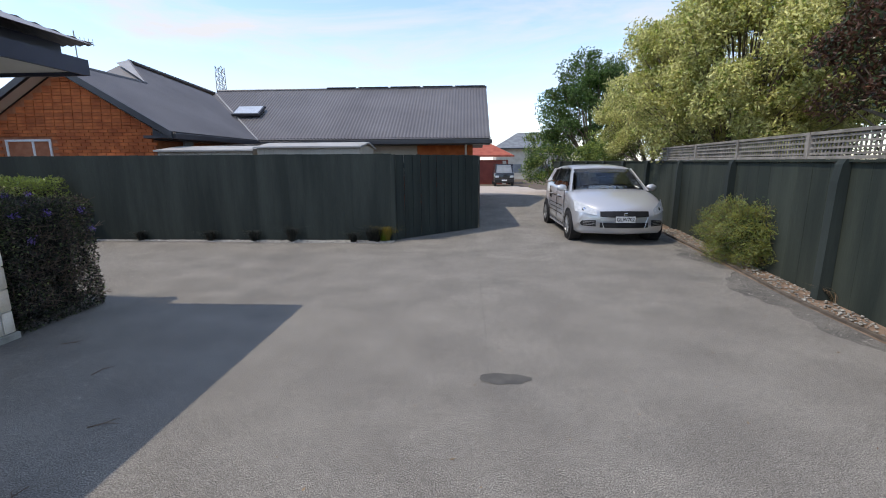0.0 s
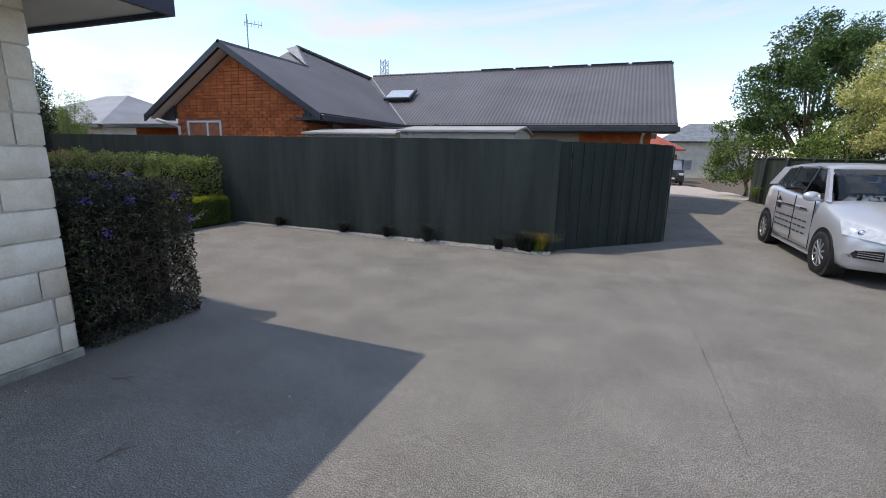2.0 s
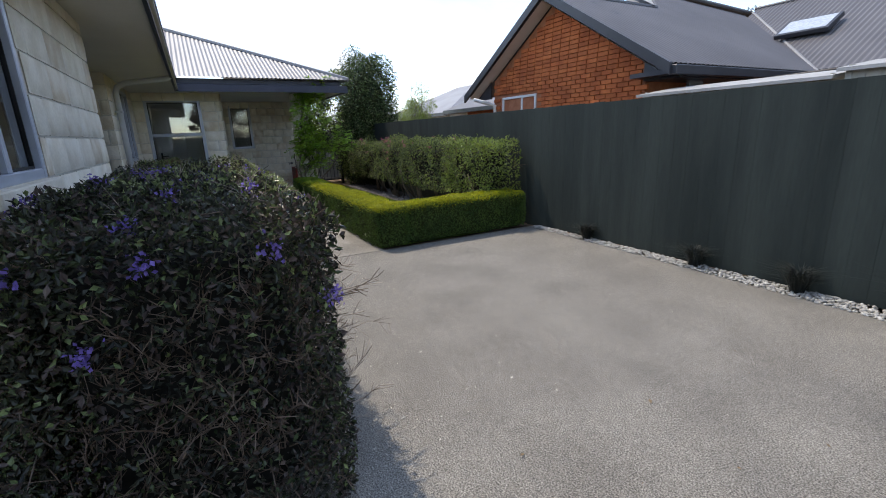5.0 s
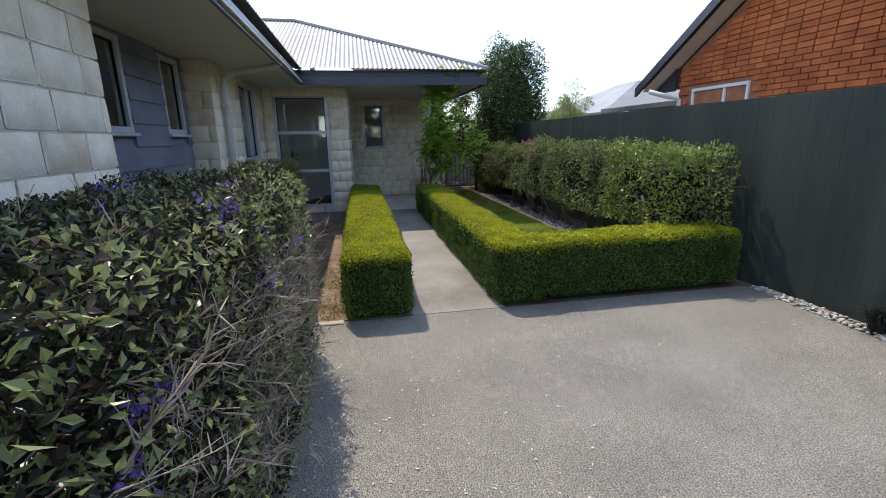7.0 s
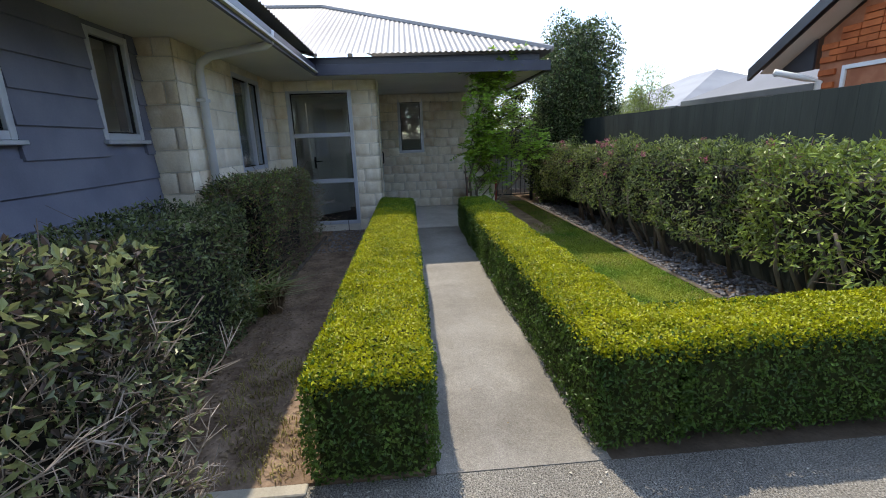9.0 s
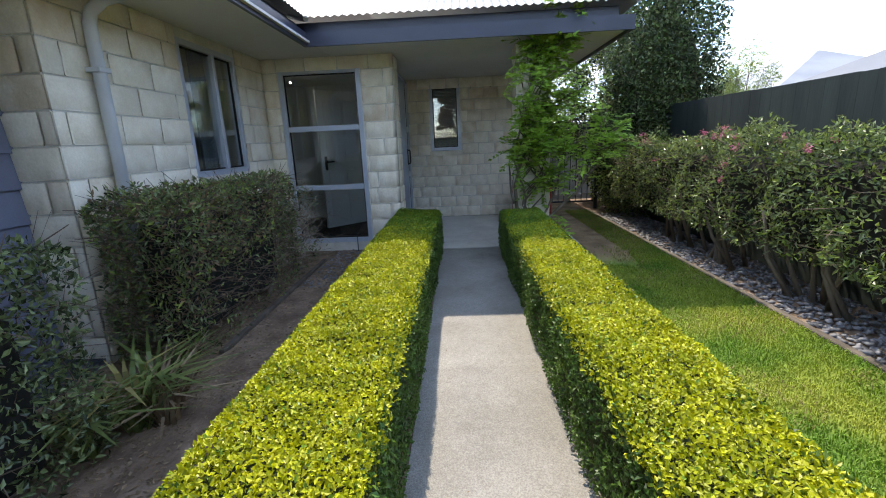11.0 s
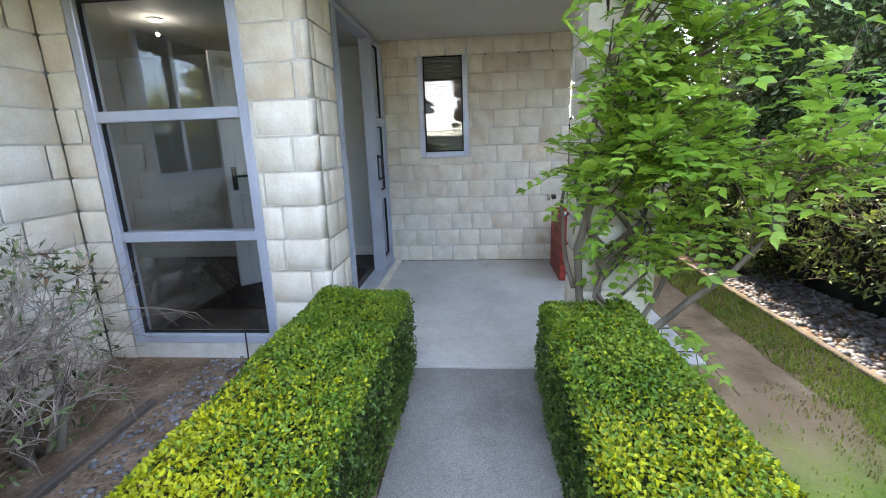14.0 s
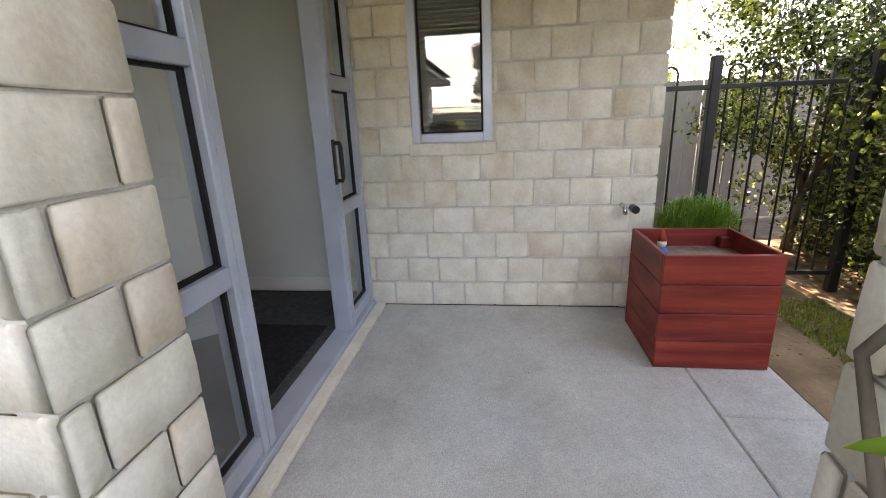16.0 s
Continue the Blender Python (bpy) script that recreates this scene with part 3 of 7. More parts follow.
def block_mesh(width, variant, height):
    key = (round(width, 2), variant, round(height, 2))
    if key in BLOCK_MESH:
        return BLOCK_MESH[key]
    w, h = max(key[0] - 0.009, 0.02), key[2] - 0.009
    e, g = min(0.007, w / 4) / w, 0.007 / h
    us, ws = [0, e, 0.36, 0.68, 1 - e, 1], [0, g, 0.5, 1 - g, 1]
    if w < 0.06:
        us = [0, e, 0.5, 1 - e, 1]
    nx, nz = len(us) - 1, len(ws) - 1
    vs, fs = [], []
    for v in ws:
        for u in us:
            out = 0.003 * noise.noise(Vector((u * 3 + variant * 7, v * 3, variant * 1.7))) + 0.003 * noise.noise(Vector((u * 9 + variant * 3, v * 7, 5.1)))
            if u in (0, 1) or v in (0, 1):
                out = -0.0065
            wob = 0.0025 * noise.noise(Vector((u * 5, v * 5, variant * 2.3 + 9)))
            cu = (1 if u == 0 else -1 if u == 1 else 0) * (v in (0, 1)) * min(0.0045, w / 6)
            cv = (1 if v == 0 else -1 if v == 1 else 0) * (u in (0, 1)) * min(0.0045, h / 6)
            vs.append((-w / 2 + u * w + wob + cu, out, v * h + wob + cv))
    row = nx + 1
    for j in range(nz):
        for i in range(nx):
            a = j * row + i
            fs.append((a, a + row, a + row + 1, a + 1))
    rim = list(range(row)) + [j * row + nx for j in range(1, nz + 1)] + [nz * row + i for i in range(nx - 1, -1, -1)] + [j * row for j in range(nz - 1, 0, -1)]
    start = len(vs)
    for i in rim:
        vs.append((vs[i][0], -0.05, vs[i][2]))
    for k in range(len(rim)):
        fs.append((rim[k], start + k, start + (k + 1) % len(rim), rim[(k + 1) % len(rim)]))
    me = bpy.data.meshes.new("block")
    me.from_pydata(vs, [], fs)
    me.polygons.foreach_set("use_smooth", [True] * len(me.polygons))
    me.materials.append(M["block"] if variant % 5 else M["block_warm"])
    BLOCK_MESH[key] = me
    return me


def block_wall(name, at, along, out, length, top, openings=(), thick=0.16, label="", base=0.0, shift=0.0, pieces=True, course=COURSE, block=BLOCK):
    """A wall of cream blocks from at along a level way, its face looking out; openings (u0, u1, z0, z1) go through it."""
    at, along, out = Vector(at), Vector(along), Vector(out)
    frame_m = Matrix((along, out, Vector((0, 0, 1)))).transposed().to_4x4()
    frame_m.translation = at
    us = sorted({0.0, length, *[u for o in openings for u in o[:2]]})
    zs = sorted({base, top, *[z for o in openings for z in o[2:] if base < z < top]})
    bm = B()
    for u0, u1 in zip(us, us[1:]):
        for z0, z1 in zip(zs, zs[1:]):
            uc, zc = (u0 + u1) / 2, (z0 + z1) / 2
            if any(o[0] < uc < o[1] and o[2] < zc < o[3] for o in openings):
                continue
            box(bm, max(u0, 0.016), -thick, z0, min(u1, length - 0.016), -0.0125, z1, m=frame_m)
    wall = structure(name, bm, M["mortar"], label or "cream concrete block wall with recessed mortar joints", "wall")
    if not pieces:
        return wall
    rows = int((top - base) / course) + 1
    for r in range(rows):
        z0, z1 = base + r * course, min(base + (r + 1) * course, top)
        if z1 - z0 < 0.03:
            continue
        spans = [(0.0, length)]
        for a, b, c, d in openings:
            if min(d, z1) - max(c, z0) > 0.4 * (z1 - z0):
                spans = [s for s0, s1 in spans for s in ((s0, min(s1, a)), (max(s0, b), s1)) if s[1] - s[0] > 0.01]
        for s0, s1 in spans:
            u = -((r % 2) * 0.5) * block - shift
            rj = random.Random(r * 31 + int(length * 100))
            while u < s1:
                step = block * rj.uniform(0.86, 1.14)
                a, b = max(u, s0), min(u + step, s1)
                if s1 - b < 0.05:
                    b = s1
                if b - a > 0.03:
                    o = new("block", block_mesh(b - a, random.randrange(10), z1 - z0))
                    o.parent = wall
                    o.matrix_basis = frame_m @ Matrix.Translation(((a + b) / 2, 0, z0 + 0.004))
                u = max(u + step, b)
    return wall


def corrugated(name, lines, material, parent=None, label="", height=0.016, structure_label="", category="roof"):
    """Ribbed sheet from pairs of points (lower, upper), rib by rib, with ribs up by the sheet's normal."""
    vs, fs = [], []
    for i, (a, b, n) in enumerate(lines):
        o = Vector(n) * (height * (0.5 - 0.5 * math.cos(i * math.pi / 2)))
        vs += [Vector(a) + o, Vector(b) + o]
    for i in range(len(lines) - 1):
        k = 2 * i
        fs.append((k, k + 2, k + 3, k + 1))
    ob = raw(name, [tuple(v) for v in vs], fs, material, parent, smooth=True, label=label)
    if parent is None:
        ORIGIN[ob] = Vector((0, 0, 0))
        tagged(ob, structure_label, category, kind="structure")
    return ob


def window(name, at, along, out, width, z0, z1, label, mullions=(), transoms=(), bar=0.045, deep=0.08, frame="alu", pane_back=0.03, kind="structure", sill=False):
    """A framed window of separate bars and panes; mullions and transoms are fractions of its width and height."""
    at, along, out = Vector(at), Vector(along), Vector(out)
    m = Matrix((along, out, Vector((0, 0, 1)))).transposed().to_4x4()
    m.translation = at
    w = thing(name, at + Vector((0, 0, z0)), label, "window", kind=kind)
    h = z1 - z0
    bm = B()
    box(bm, 0, -deep, z0, bar, 0.012, z1, 0.004, m)
    box(bm, width - bar, -deep, z0, width, 0.012, z1, 0.004, m)
    box(bm, bar, -deep, z0, width - bar, 0.011, z0 + bar, 0.004, m)
    box(bm, bar, -deep, z1 - bar, width - bar, 0.011, z1, 0.004, m)
    part("window_frame", bm, M[frame], w)
    xs = [bar, *[width * f for f in mullions], width - bar]
    zs = [z0 + bar, *[z0 + h * f for f in transoms], z1 - bar]
    for f in mullions:
        part("mullion", box(B(), width * f - bar / 2, -deep, z0 + bar, width * f + bar / 2, 0.008, z1 - bar, 0.004, m), M[frame], w)
    for f in transoms:
        part("transom", box(B(), bar, -deep, z0 + h * f - bar * 0.55, width - bar, 0.009, z0 + h * f + bar * 0.55, 0.004, m), M[frame], w)
    for a, b in zip(xs, xs[1:]):
        for c, d in zip(zs, zs[1:]):
            bm = B()
            g = 0.012
            for q in ((a, c, a + g, d), (b - g, c, b, d), (a + g, c, b - g, c + g), (a + g, d - g, b - g, d)):
                box(bm, q[0], -pane_back - 0.012, q[1], q[2], -pane_back + 0.012, q[3], 0, m)
            part("gasket", bm, M["rubber"], w)
            p = part("pane", box(B(), a + 0.003, -pane_back - 0.003, c + 0.003, b - 0.003, -pane_back + 0.003, d - 0.003, 0, m), M["pane"], w)
            p.visible_shadow = False
    if sill:
        part("window_sill", box(B(), -0.02, -0.02, z0 - 0.03, width + 0.02, 0.05, z0 - 0.002, 0.005, m), M[frame], w)
    return w

# ---- ground ----
rg = np.random.default_rng(7)


def fall(y):
    return -0.035 * max(0.0, y - 20)


bm = B()
rows_y = [-300, -40, -8, 0, 8, 14, 20, 24, 30, 40, 60, 120, 400, 900]
cols_x = [-900, -200, -60, -30, -15, 0, 8, 20, 60, 200, 900]
grid = [[bm.verts.new((x, y, -0.03 + fall(min(y, 45)))) for x in cols_x] for y in rows_y]
for j in range(len(rows_y) - 1):
    for i in range(len(cols_x) - 1):
        bm.faces.new((grid[j][i], grid[j][i + 1], grid[j + 1][i + 1], grid[j + 1][i]))
structure("ground", bm, M["earth"], "brown earth under the gardens and houses", "ground")

bm = B()
poly(bm, [(-3.78, -14, 0), (0.22, -14, 0), (0.22, 9.9, 0), (-1.35, 8.25, 0), (-7.25, 8.0, 0), (-7.24, 3.0, 0), (-3.78, 3.0, 0)], (0, 0, -0.08))
structure("driveway", bm, M["asphalt"], "worn grey asphalt driveway with dark patches and pale grit", "driveway")
bm = B()
poly(bm, [(0.221, -14, 0), (3.6, -14, 0), (3.62, 3.2, 0), (3.95, 8.4, 0), (4.6, 12.3, 0), (3.75, 19.9, 0), (0.221, 19.9, 0)], (0, 0, -0.08))
structure("driveway_lane", bm, M["asphalt"], "worn grey asphalt shared lane beside the parked car", "driveway")
bm = B()
for y0, y1 in ((19.9, 28), (28, 36), (36, 46)):
    poly(bm, [(-2.0, y0, fall(y0)), (4.4, y0, fall(y0)), (4.9, y1, fall(y1)), (-2.0, y1, fall(y1))])
structure("paving_far", bm, M["far_paving"], "pinkish concrete paving at the end of the lane", "paving")
# a damp mark and old seam
bm = B()
ring = [bm.verts.new((0.31 + 0.18 * math.cos(a) * (1 + 0.4 * noise.noise(Vector((math.cos(a) * 2, math.sin(a) * 2, 3)))), 2.75 + 0.075 * math.sin(a) * (1 + 0.45 * noise.noise(Vector((math.cos(a) * 2, math.sin(a) * 2, 8)))), 0.0025)) for a in np.linspace(0, 6.283, 28)[:-1]]
bm.faces.new(ring)
structure("damp_stain", bm, M["wet"], "dark damp stain on the asphalt", "stain")
bm = B()
seam_l = [(0.216 + 0.008 * noise.noise(Vector((y * 2.1, 0, 4))), y) for y in np.linspace(3.9, 9.2, 50)]
cols = [(bm.verts.new((x - 0.004, y, 0.002)), bm.verts.new((x + 0.003 + 0.004 * noise.noise(Vector((y * 5, 3, 1))), y, 0.002))) for x, y in seam_l]
for a, b in zip(cols, cols[1:]):
    bm.faces.new((a[0], a[1], b[1], b[0]))
structure("paving_seam", bm, M["grime"], "fine dark seam between two lays of asphalt", "seam")
bm = B()
edge_y = np.linspace(2.6, 8.8, 90)
cols = []
for y in edge_y:
    xr = float(np.interp(y, [2.6, 3.2, 4.7, 6.3, 8.8], [3.36, 3.42, 3.5, 3.75, 4.01]))
    w = 0.30 + 0.34 * noise.noise(Vector((y * 1.1, 2, 7))) + 0.12 * noise.noise(Vector((y * 5.0, 1, 3)))
    cols.append((bm.verts.new((xr - max(w, 0.03), y, 0.0024)), bm.verts.new((xr, y, 0.0024))))
for a, b in zip(cols, cols[1:]):
    bm.faces.new((a[0], a[1], b[1], b[0]))
structure("edge_grime", bm, M["grime"], "dark weathered stain along the edge of the lane", "stain")

bm = B()
poly(bm, [(-7.245, 5.02, 0.004), (-7.245, 5.76, 0.004), (-12.54, 5.76, 0.004), (-12.54, 5.02, 0.004)], (0, 0, -0.08))
structure("path", bm, M["concrete"], "pale concrete garden path between clipped hedges", "path")
structure("porch_floor", box(B(), -14.85, 4.558, -0.08, -12.553, 6.265, 0.012, 0.004), M["porch"], "smooth grey concrete porch floor", "floor")
pav = thing("paver_strip", (-13.6, 6.47, 0), "grey concrete pavers laid beside the porch", "paving", kind="structure")
for a, b in ((-14.85, -14.3), (-14.295, -13.75), (-13.745, -13.2), (-13.195, -12.62)):
    part("paver", box(B(), a, 6.272, -0.05, b, 6.68, 0.01, 0.006), M["porch"], pav)
structure("garden_soil", box(B(), -12.7, 3.0, -0.1, -7.255, 5.015, 0.006), M["soil"], "dry brown garden soil in front of the house", "soil")
structure("kerb", box(B(), -7.252, 3.85, -0.05, -7.19, 4.5, 0.012, 0.005), M["kerb"], "thin concrete strip at the edge of the soil bed", "edging")
structure("lawn_ground", box(B(), -12.304, 5.765, -0.1, -7.45, 7.42, 0.0), M["turf"], "lawn soil under short grass", "lawn")
structure("bare_ground", box(B(), -16.5, 6.69, -0.1, -12.305, 7.42, 0.0), M["bare"], "trodden bare earth near the gate", "soil")
structure("bare_edge", box(B(), -12.61, 6.27, -0.1, -12.306, 6.685, -0.001), M["bare"], "trodden bare earth beside the pavers", "soil")
structure("bed_ground", box(B(), -16.5, 7.475, -0.1, -7.45, 8.1, 0.0), M["soil"], "dark planting bed along the fence", "soil")
structure("lawn_edging", box(B(), -15.0, 7.42, -0.05, -7.9, 7.47, 0.024, 0.006), M["edging"], "weathered timber edging board beside the lawn", "edging")
bm = B()
for a, b in ((-12.15, -11.02), (-11.01, -9.9)):
    box(bm, a, 3.69 + rg.uniform(-.01, .01), -0.03, b, 3.735, 0.035, 0.005)
structure("bed_edging", bm, M["edging"], "grey timber edging half buried in the soil bed", "edging")
bm = B()
poly(bm, [(-7.2, 8.0, 0), (-1.6, 7.84, 0), (-1.3, 8.1, 0), (-1.25, 8.3, 0), (-7.2, 8.3, 0)], (0, 0, -0.05))
structure("gravel_bed", bm, M["soil"], "grit bed under white pebbles along the fence", "gravel")
bm = B()
poly(bm, [(3.15, 0, 0.004), (3.85, 0, 0.004), (4.75, 10, 0.004), (4.15, 10, 0.004), (3.5, 4.7, 0.004)], (0, 0, -0.05))
structure("gravel_strip", bm, M["soil"], "grit strip under pebbles at the foot of the fence", "gravel")
bm = B()
poly(bm, [(3.42, 3.2, 0), (3.46, 3.2, 0), (3.54, 4.7, 0), (3.80, 6.3, 0), (4.06, 8.8, 0), (4.01, 8.8, 0), (3.75, 6.3, 0), (3.5, 4.7, 0)], (0, 0, 0.03))
structure("strip_edging", bm, M["edging"], "thin timber edging between asphalt and pebbles", "edging")

# ---- the near house ----
SOF = 2.24
block_wall("wall_garage", (-3.79, -2.2, 0), (0, 1, 0), (1, 0, 0), 5.52, SOF, base=0.06, course=0.19, block=0.39, label="cream block wall at the corner of the house")
structure("plinth", box(B(), -3.95, -2.2, -0.1, -3.775, 3.335, 0.058, 0.006), M["plinth"], "mossy concrete foot under the block wall", "plinth")
block_wall("wall_return", (-3.80, 3.325, 0), (-1, 0, 0), (0, 1, 0), 3.15, SOF, [(0.62, 1.38, 1.2, 2.15)], base=0.06, course=0.19, block=0.36, label="cream block wall facing the planted bed")
window("window_6", (-5.18, 3.305, 0), (1, 0, 0), (0, 1, 0), 0.76, 1.2, 2.15, "two-light aluminium window in the cream block wall", mullions=(0.6,), bar=0.045)
structure("window_ledge", box(B(), -5.2, 3.2, 1.13, -4.4, 3.36, 1.196, 0.006), M["block"], "sloping block sill under the corner window", "sill")
block_wall("wall_return_end", (-6.955, 3.315, 0), (0, -1, 0), (-1, 0, 0), 0.52, SOF, base=0.06, course=0.19, block=0.39, label="short cream block return beside the weatherboards")
W1, W2 = (0.92, 1.50), (2.24, 2.74)
wb_open = [(W1[0], W1[1], 1.42, 2.2), (W2[0], W2[1], 1.42, 2.2)]
bm = B()
us = sorted({0.0, 2.9, *[u for o in wb_open for u in o[:2]]})
zs = [0.0, 1.42, 2.2, SOF]
for u0, u1 in zip(us, us[1:]):
    for z0, z1 in zip(zs, zs[1:]):
        if any(o[0] < (u0 + u1) / 2 < o[1] and o[2] < (z0 + z1) / 2 < o[3] for o in wb_open):
            continue
        box(bm, -6.955 - u1, 2.60, z0, -6.955 - u0, 2.765, z1)
wbw = structure("wall_weatherboard", bm, M["board"], "slate blue weatherboard wall between block piers", "wall")
for r in range(11):
    z0, z1 = 0.1 + r * 0.2, min(0.1 + r * 0.2 + 0.215, SOF)
    spans = [(0.0, 2.9)]
    for a, b, c, d in wb_open:
        if min(d, z1 - 0.02) - max(c, z0) > 0.06:
            spans = [s for s0, s1 in spans for s in ((s0, min(s1, a)), (max(s0, b), s1)) if s[1] - s[0] > 0.02]
    for a, b in spans:
        bm = B()
        poly(bm, [(-6.955 - a, 2.766, z1), (-6.955 - a, 2.778, z1), (-6.955 - a, 2.797, z0 + 0.004), (-6.955 - a, 2.793, z0), (-6.955 - a, 2.766, z0)], (-(b - a), 0, 0))
        part("weatherboard", bm, M["board"], wbw)
window("window_1", (-6.955 - W1[1], 2.775, 0), (1, 0, 0), (0, 1, 0), W1[1] - W1[0], 1.42, 2.2, "pale aluminium window in the blue weatherboards", sill=True, bar=0.05)
window("window_2", (-6.955 - W2[1], 2.775, 0), (1, 0, 0), (0, 1, 0), W2[1] - W2[0], 1.42, 2.2, "pale aluminium window in the blue weatherboards", sill=True, bar=0.05)
block_wall("wall_pier", (-9.80, 2.76, 0), (0, 1, 0), (1, 0, 0), 0.31, SOF, course=0.19, block=0.39, label="cream block pier end beside the weatherboards")
block_wall("wall_front", (-9.81, 3.07, 0), (-1, 0, 0), (0, 1, 0), 2.82, SOF, course=0.19, block=0.39, openings= [(1.26, 2.21, 1.05, 2.16)], shift=0.06, label="cream block wall with a tall bedroom window")
window("window_3", (-12.02, 3.05, 0), (1, 0, 0), (0, 1, 0), 0.95, 1.05, 2.16, "two-light aluminium window with blue-grey curtains", mullions=(0.42,), sill=False, bar=0.05)
window("window_4", (-12.645, 4.18, 0), (0, -1, 0), (1, 0, 0), 0.94, 0.11, 2.12, "tall three-pane aluminium window beside the porch", transoms=(0.335, 0.675), bar=0.055)
block_wall("wall_tall_window", (-12.63, 3.06, 0), (0, 1, 0), (1, 0, 0), 1.505, SOF, course=0.19, block=0.34, openings= [(0.18, 1.12, 0.11, 2.12)], label="cream block wall and pillar round the tall window")
block_wall("wall_pillar_side", (-12.62, 4.565, 0), (-1, 0, 0), (0, 1, 0), 0.365, SOF, thick=0.1, course=0.19, block=0.34, shift=0.1, label="cream block side of the porch pillar")
block_wall("wall_porch_back", (-14.85, 4.42, 0), (0, 1, 0), (1, 0, 0), 1.885, SOF, [(0.395, 0.885, 1.11, 2.14)], base=0.012, shift=0.05, label="cream block back wall of the porch")
block_wall("wall_porch_side", (-14.84, 6.3, 0), (-1, 0, 0), (0, 1, 0), 4.0, SOF, pieces=False, label="cream block side wall beyond the porch")
window("window_5", (-14.865, 4.81, 0), (0, 1, 0), (1, 0, 0), 0.5, 1.11, 2.14, "small porch window with venetian blind half down", bar=0.055)
structure("window_sill_course", box(B(), -14.9, 4.79, 1.03, -14.835, 5.33, 1.105, 0.006), M["block"], "sloping block sill under the small window", "sill")
# the pillar that carries the vine
block_wall("pillar_front", (-12.42, 5.9, 0), (0, 1, 0), (1, 0, 0), 0.38, SOF, thick=0.31, label="cream block porch pillar overgrown by a vine")
for nm, at, al, out in (("pillar_side", (-12.43, 5.9, 0), (-1, 0, 0), (0, -1, 0)), ("pillar_far_side", (-12.43, 6.28, 0), (-1, 0, 0), (0, 1, 0))):
    block_wall(nm, at, al, out, 0.32, SOF, thick=0.03, label="side of the cream block porch pillar", shift=0.11)
block_wall("pillar_back", (-12.75, 5.9, 0), (0, 1, 0), (-1, 0, 0), 0.38, SOF, thick=0.03, label="back of the cream block porch pillar")

# soffits and gutters
bm = B()
box(bm, -18.5, -3.0, SOF, -3.26, 3.86, SOF + 0.02)
structure("soffit_front", bm, M["soffit"], "painted flat soffit under the front eaves", "soffit")
structure("soffit_porch", box(B(), -18.5, 3.863, SOF + 0.001, -12.0, 6.93, SOF + 0.022), M["soffit"], "painted flat porch ceiling", "soffit")


def gutter_run(name, pts, label):
    """Fascia and square gutter with a rolled lip along a level line; the side that shows is on the left of the run."""
    bm = B()
    prof = [(-0.03, SOF - 0.03), (0.0, SOF - 0.03), (0.0, SOF + 0.075), (0.075, SOF + 0.075), (0.105, SOF + 0.10), (0.105, SOF + 0.185), (0.118, SOF + 0.20), (0.105, SOF + 0.213), (0.09, SOF + 0.205), (0.09, SOF + 0.12), (-0.03, SOF + 0.10)]
    rings = []
    for i, p in enumerate(pts):
        p = Vector(p)
        ds = []
        if i:
            ds.append((p - Vector(pts[i - 1])).normalized())
        if i < len(pts) - 1:
            ds.append((Vector(pts[i + 1]) - p).normalized())
        ns = [Vector((-d.y, d.x, 0)) for d in ds]
        n = sum(ns, Vector()).normalized()
        n = n / n.dot(ns[0])
        rings.append([bm.verts.new(p + n * a + Vector((0, 0, b))) for a, b in prof])
    for r0, r1 in zip(rings, rings[1:]):
        for k in range(len(prof)):
            j = (k + 1) % len(prof)
            bm.faces.new((r0[k], r1[k], r1[j], r0[j]))
    bm.faces.new(rings[0])
    bm.faces.new(rings[-1])
    return structure(name, bm, M["gutter"], label, "gutter")


gutter_run("gutter", [(-18.5, 6.93, 0), (-11.99, 6.93, 0), (-11.99, 3.80, 0), (-3.25, 3.80, 0), (-3.25, -3.0, 0)][::-1], "navy fascia and gutter along the eaves")
dp = thing("downpipe", (-10.14, 3.12, 0), "pale round downpipe with an elbow up to the gutter", "downpipe")
part("pipe", tube(B(), [(-10.14, 3.125, 0.02), (-10.14, 3.125, 2.02), (-10.14, 3.15, 2.09), (-10.12, 3.25, 2.14), (-10.06, 3.66, 2.19), (-10.05, 3.75, 2.20), (-10.05, 3.80, 2.23), (-10.05, 3.81, 2.33)], 0.037, 14), M["pipe"], dp, smooth=True)
for z in (0.7, 1.75):
    part("bracket", box(B(), -10.19, 3.075, z, -10.09, 3.165, z + 0.03, 0.004), M["pipe"], dp)

K = 0.42
E0, RZ = SOF + 0.215, SOF + 0.215 + 0.42 * 3.55
lines = []
nrm = Vector((K, 0, 1)).normalized()
for y in np.arange(0.35, 6.99, 0.0195):
    s0, s1 = max(0.0, 3.85 - y), min(3.55, 7.0 - y)
    if s1 > s0:
        lines.append(((-11.93 - s0, y, E0 + K * s0), (-11.93 - s1, y, E0 + K * s1), nrm))
corrugated("roof_porch", lines, M["roof_light"], structure_label="pale grey corrugated iron roof over the porch")
nrm = Vector((0, K, 1)).normalized()
lines = []
for x in np.arange(-15.5, -3.14, 0.0195):
    s0 = max(0.0, -11.93 - x)
    s1 = min(3.55, x * -1 - 3.15 if x > -6.7 else 9)
    if s1 > s0:
        lines.append(((x, 3.85 - s0, E0 + K * s0), (x, 3.85 - s1, E0 + K * s1), nrm))
corrugated("roof_front", lines, M["roof_light"], structure_label="pale grey corrugated iron roof over the front rooms")
bm = B()
poly(bm, [(-3.14, 3.85, E0), (-3.14, -3.2, E0), (-6.7, 0.3, RZ), (-6.7, 0.3, RZ + 0.001)][:3])
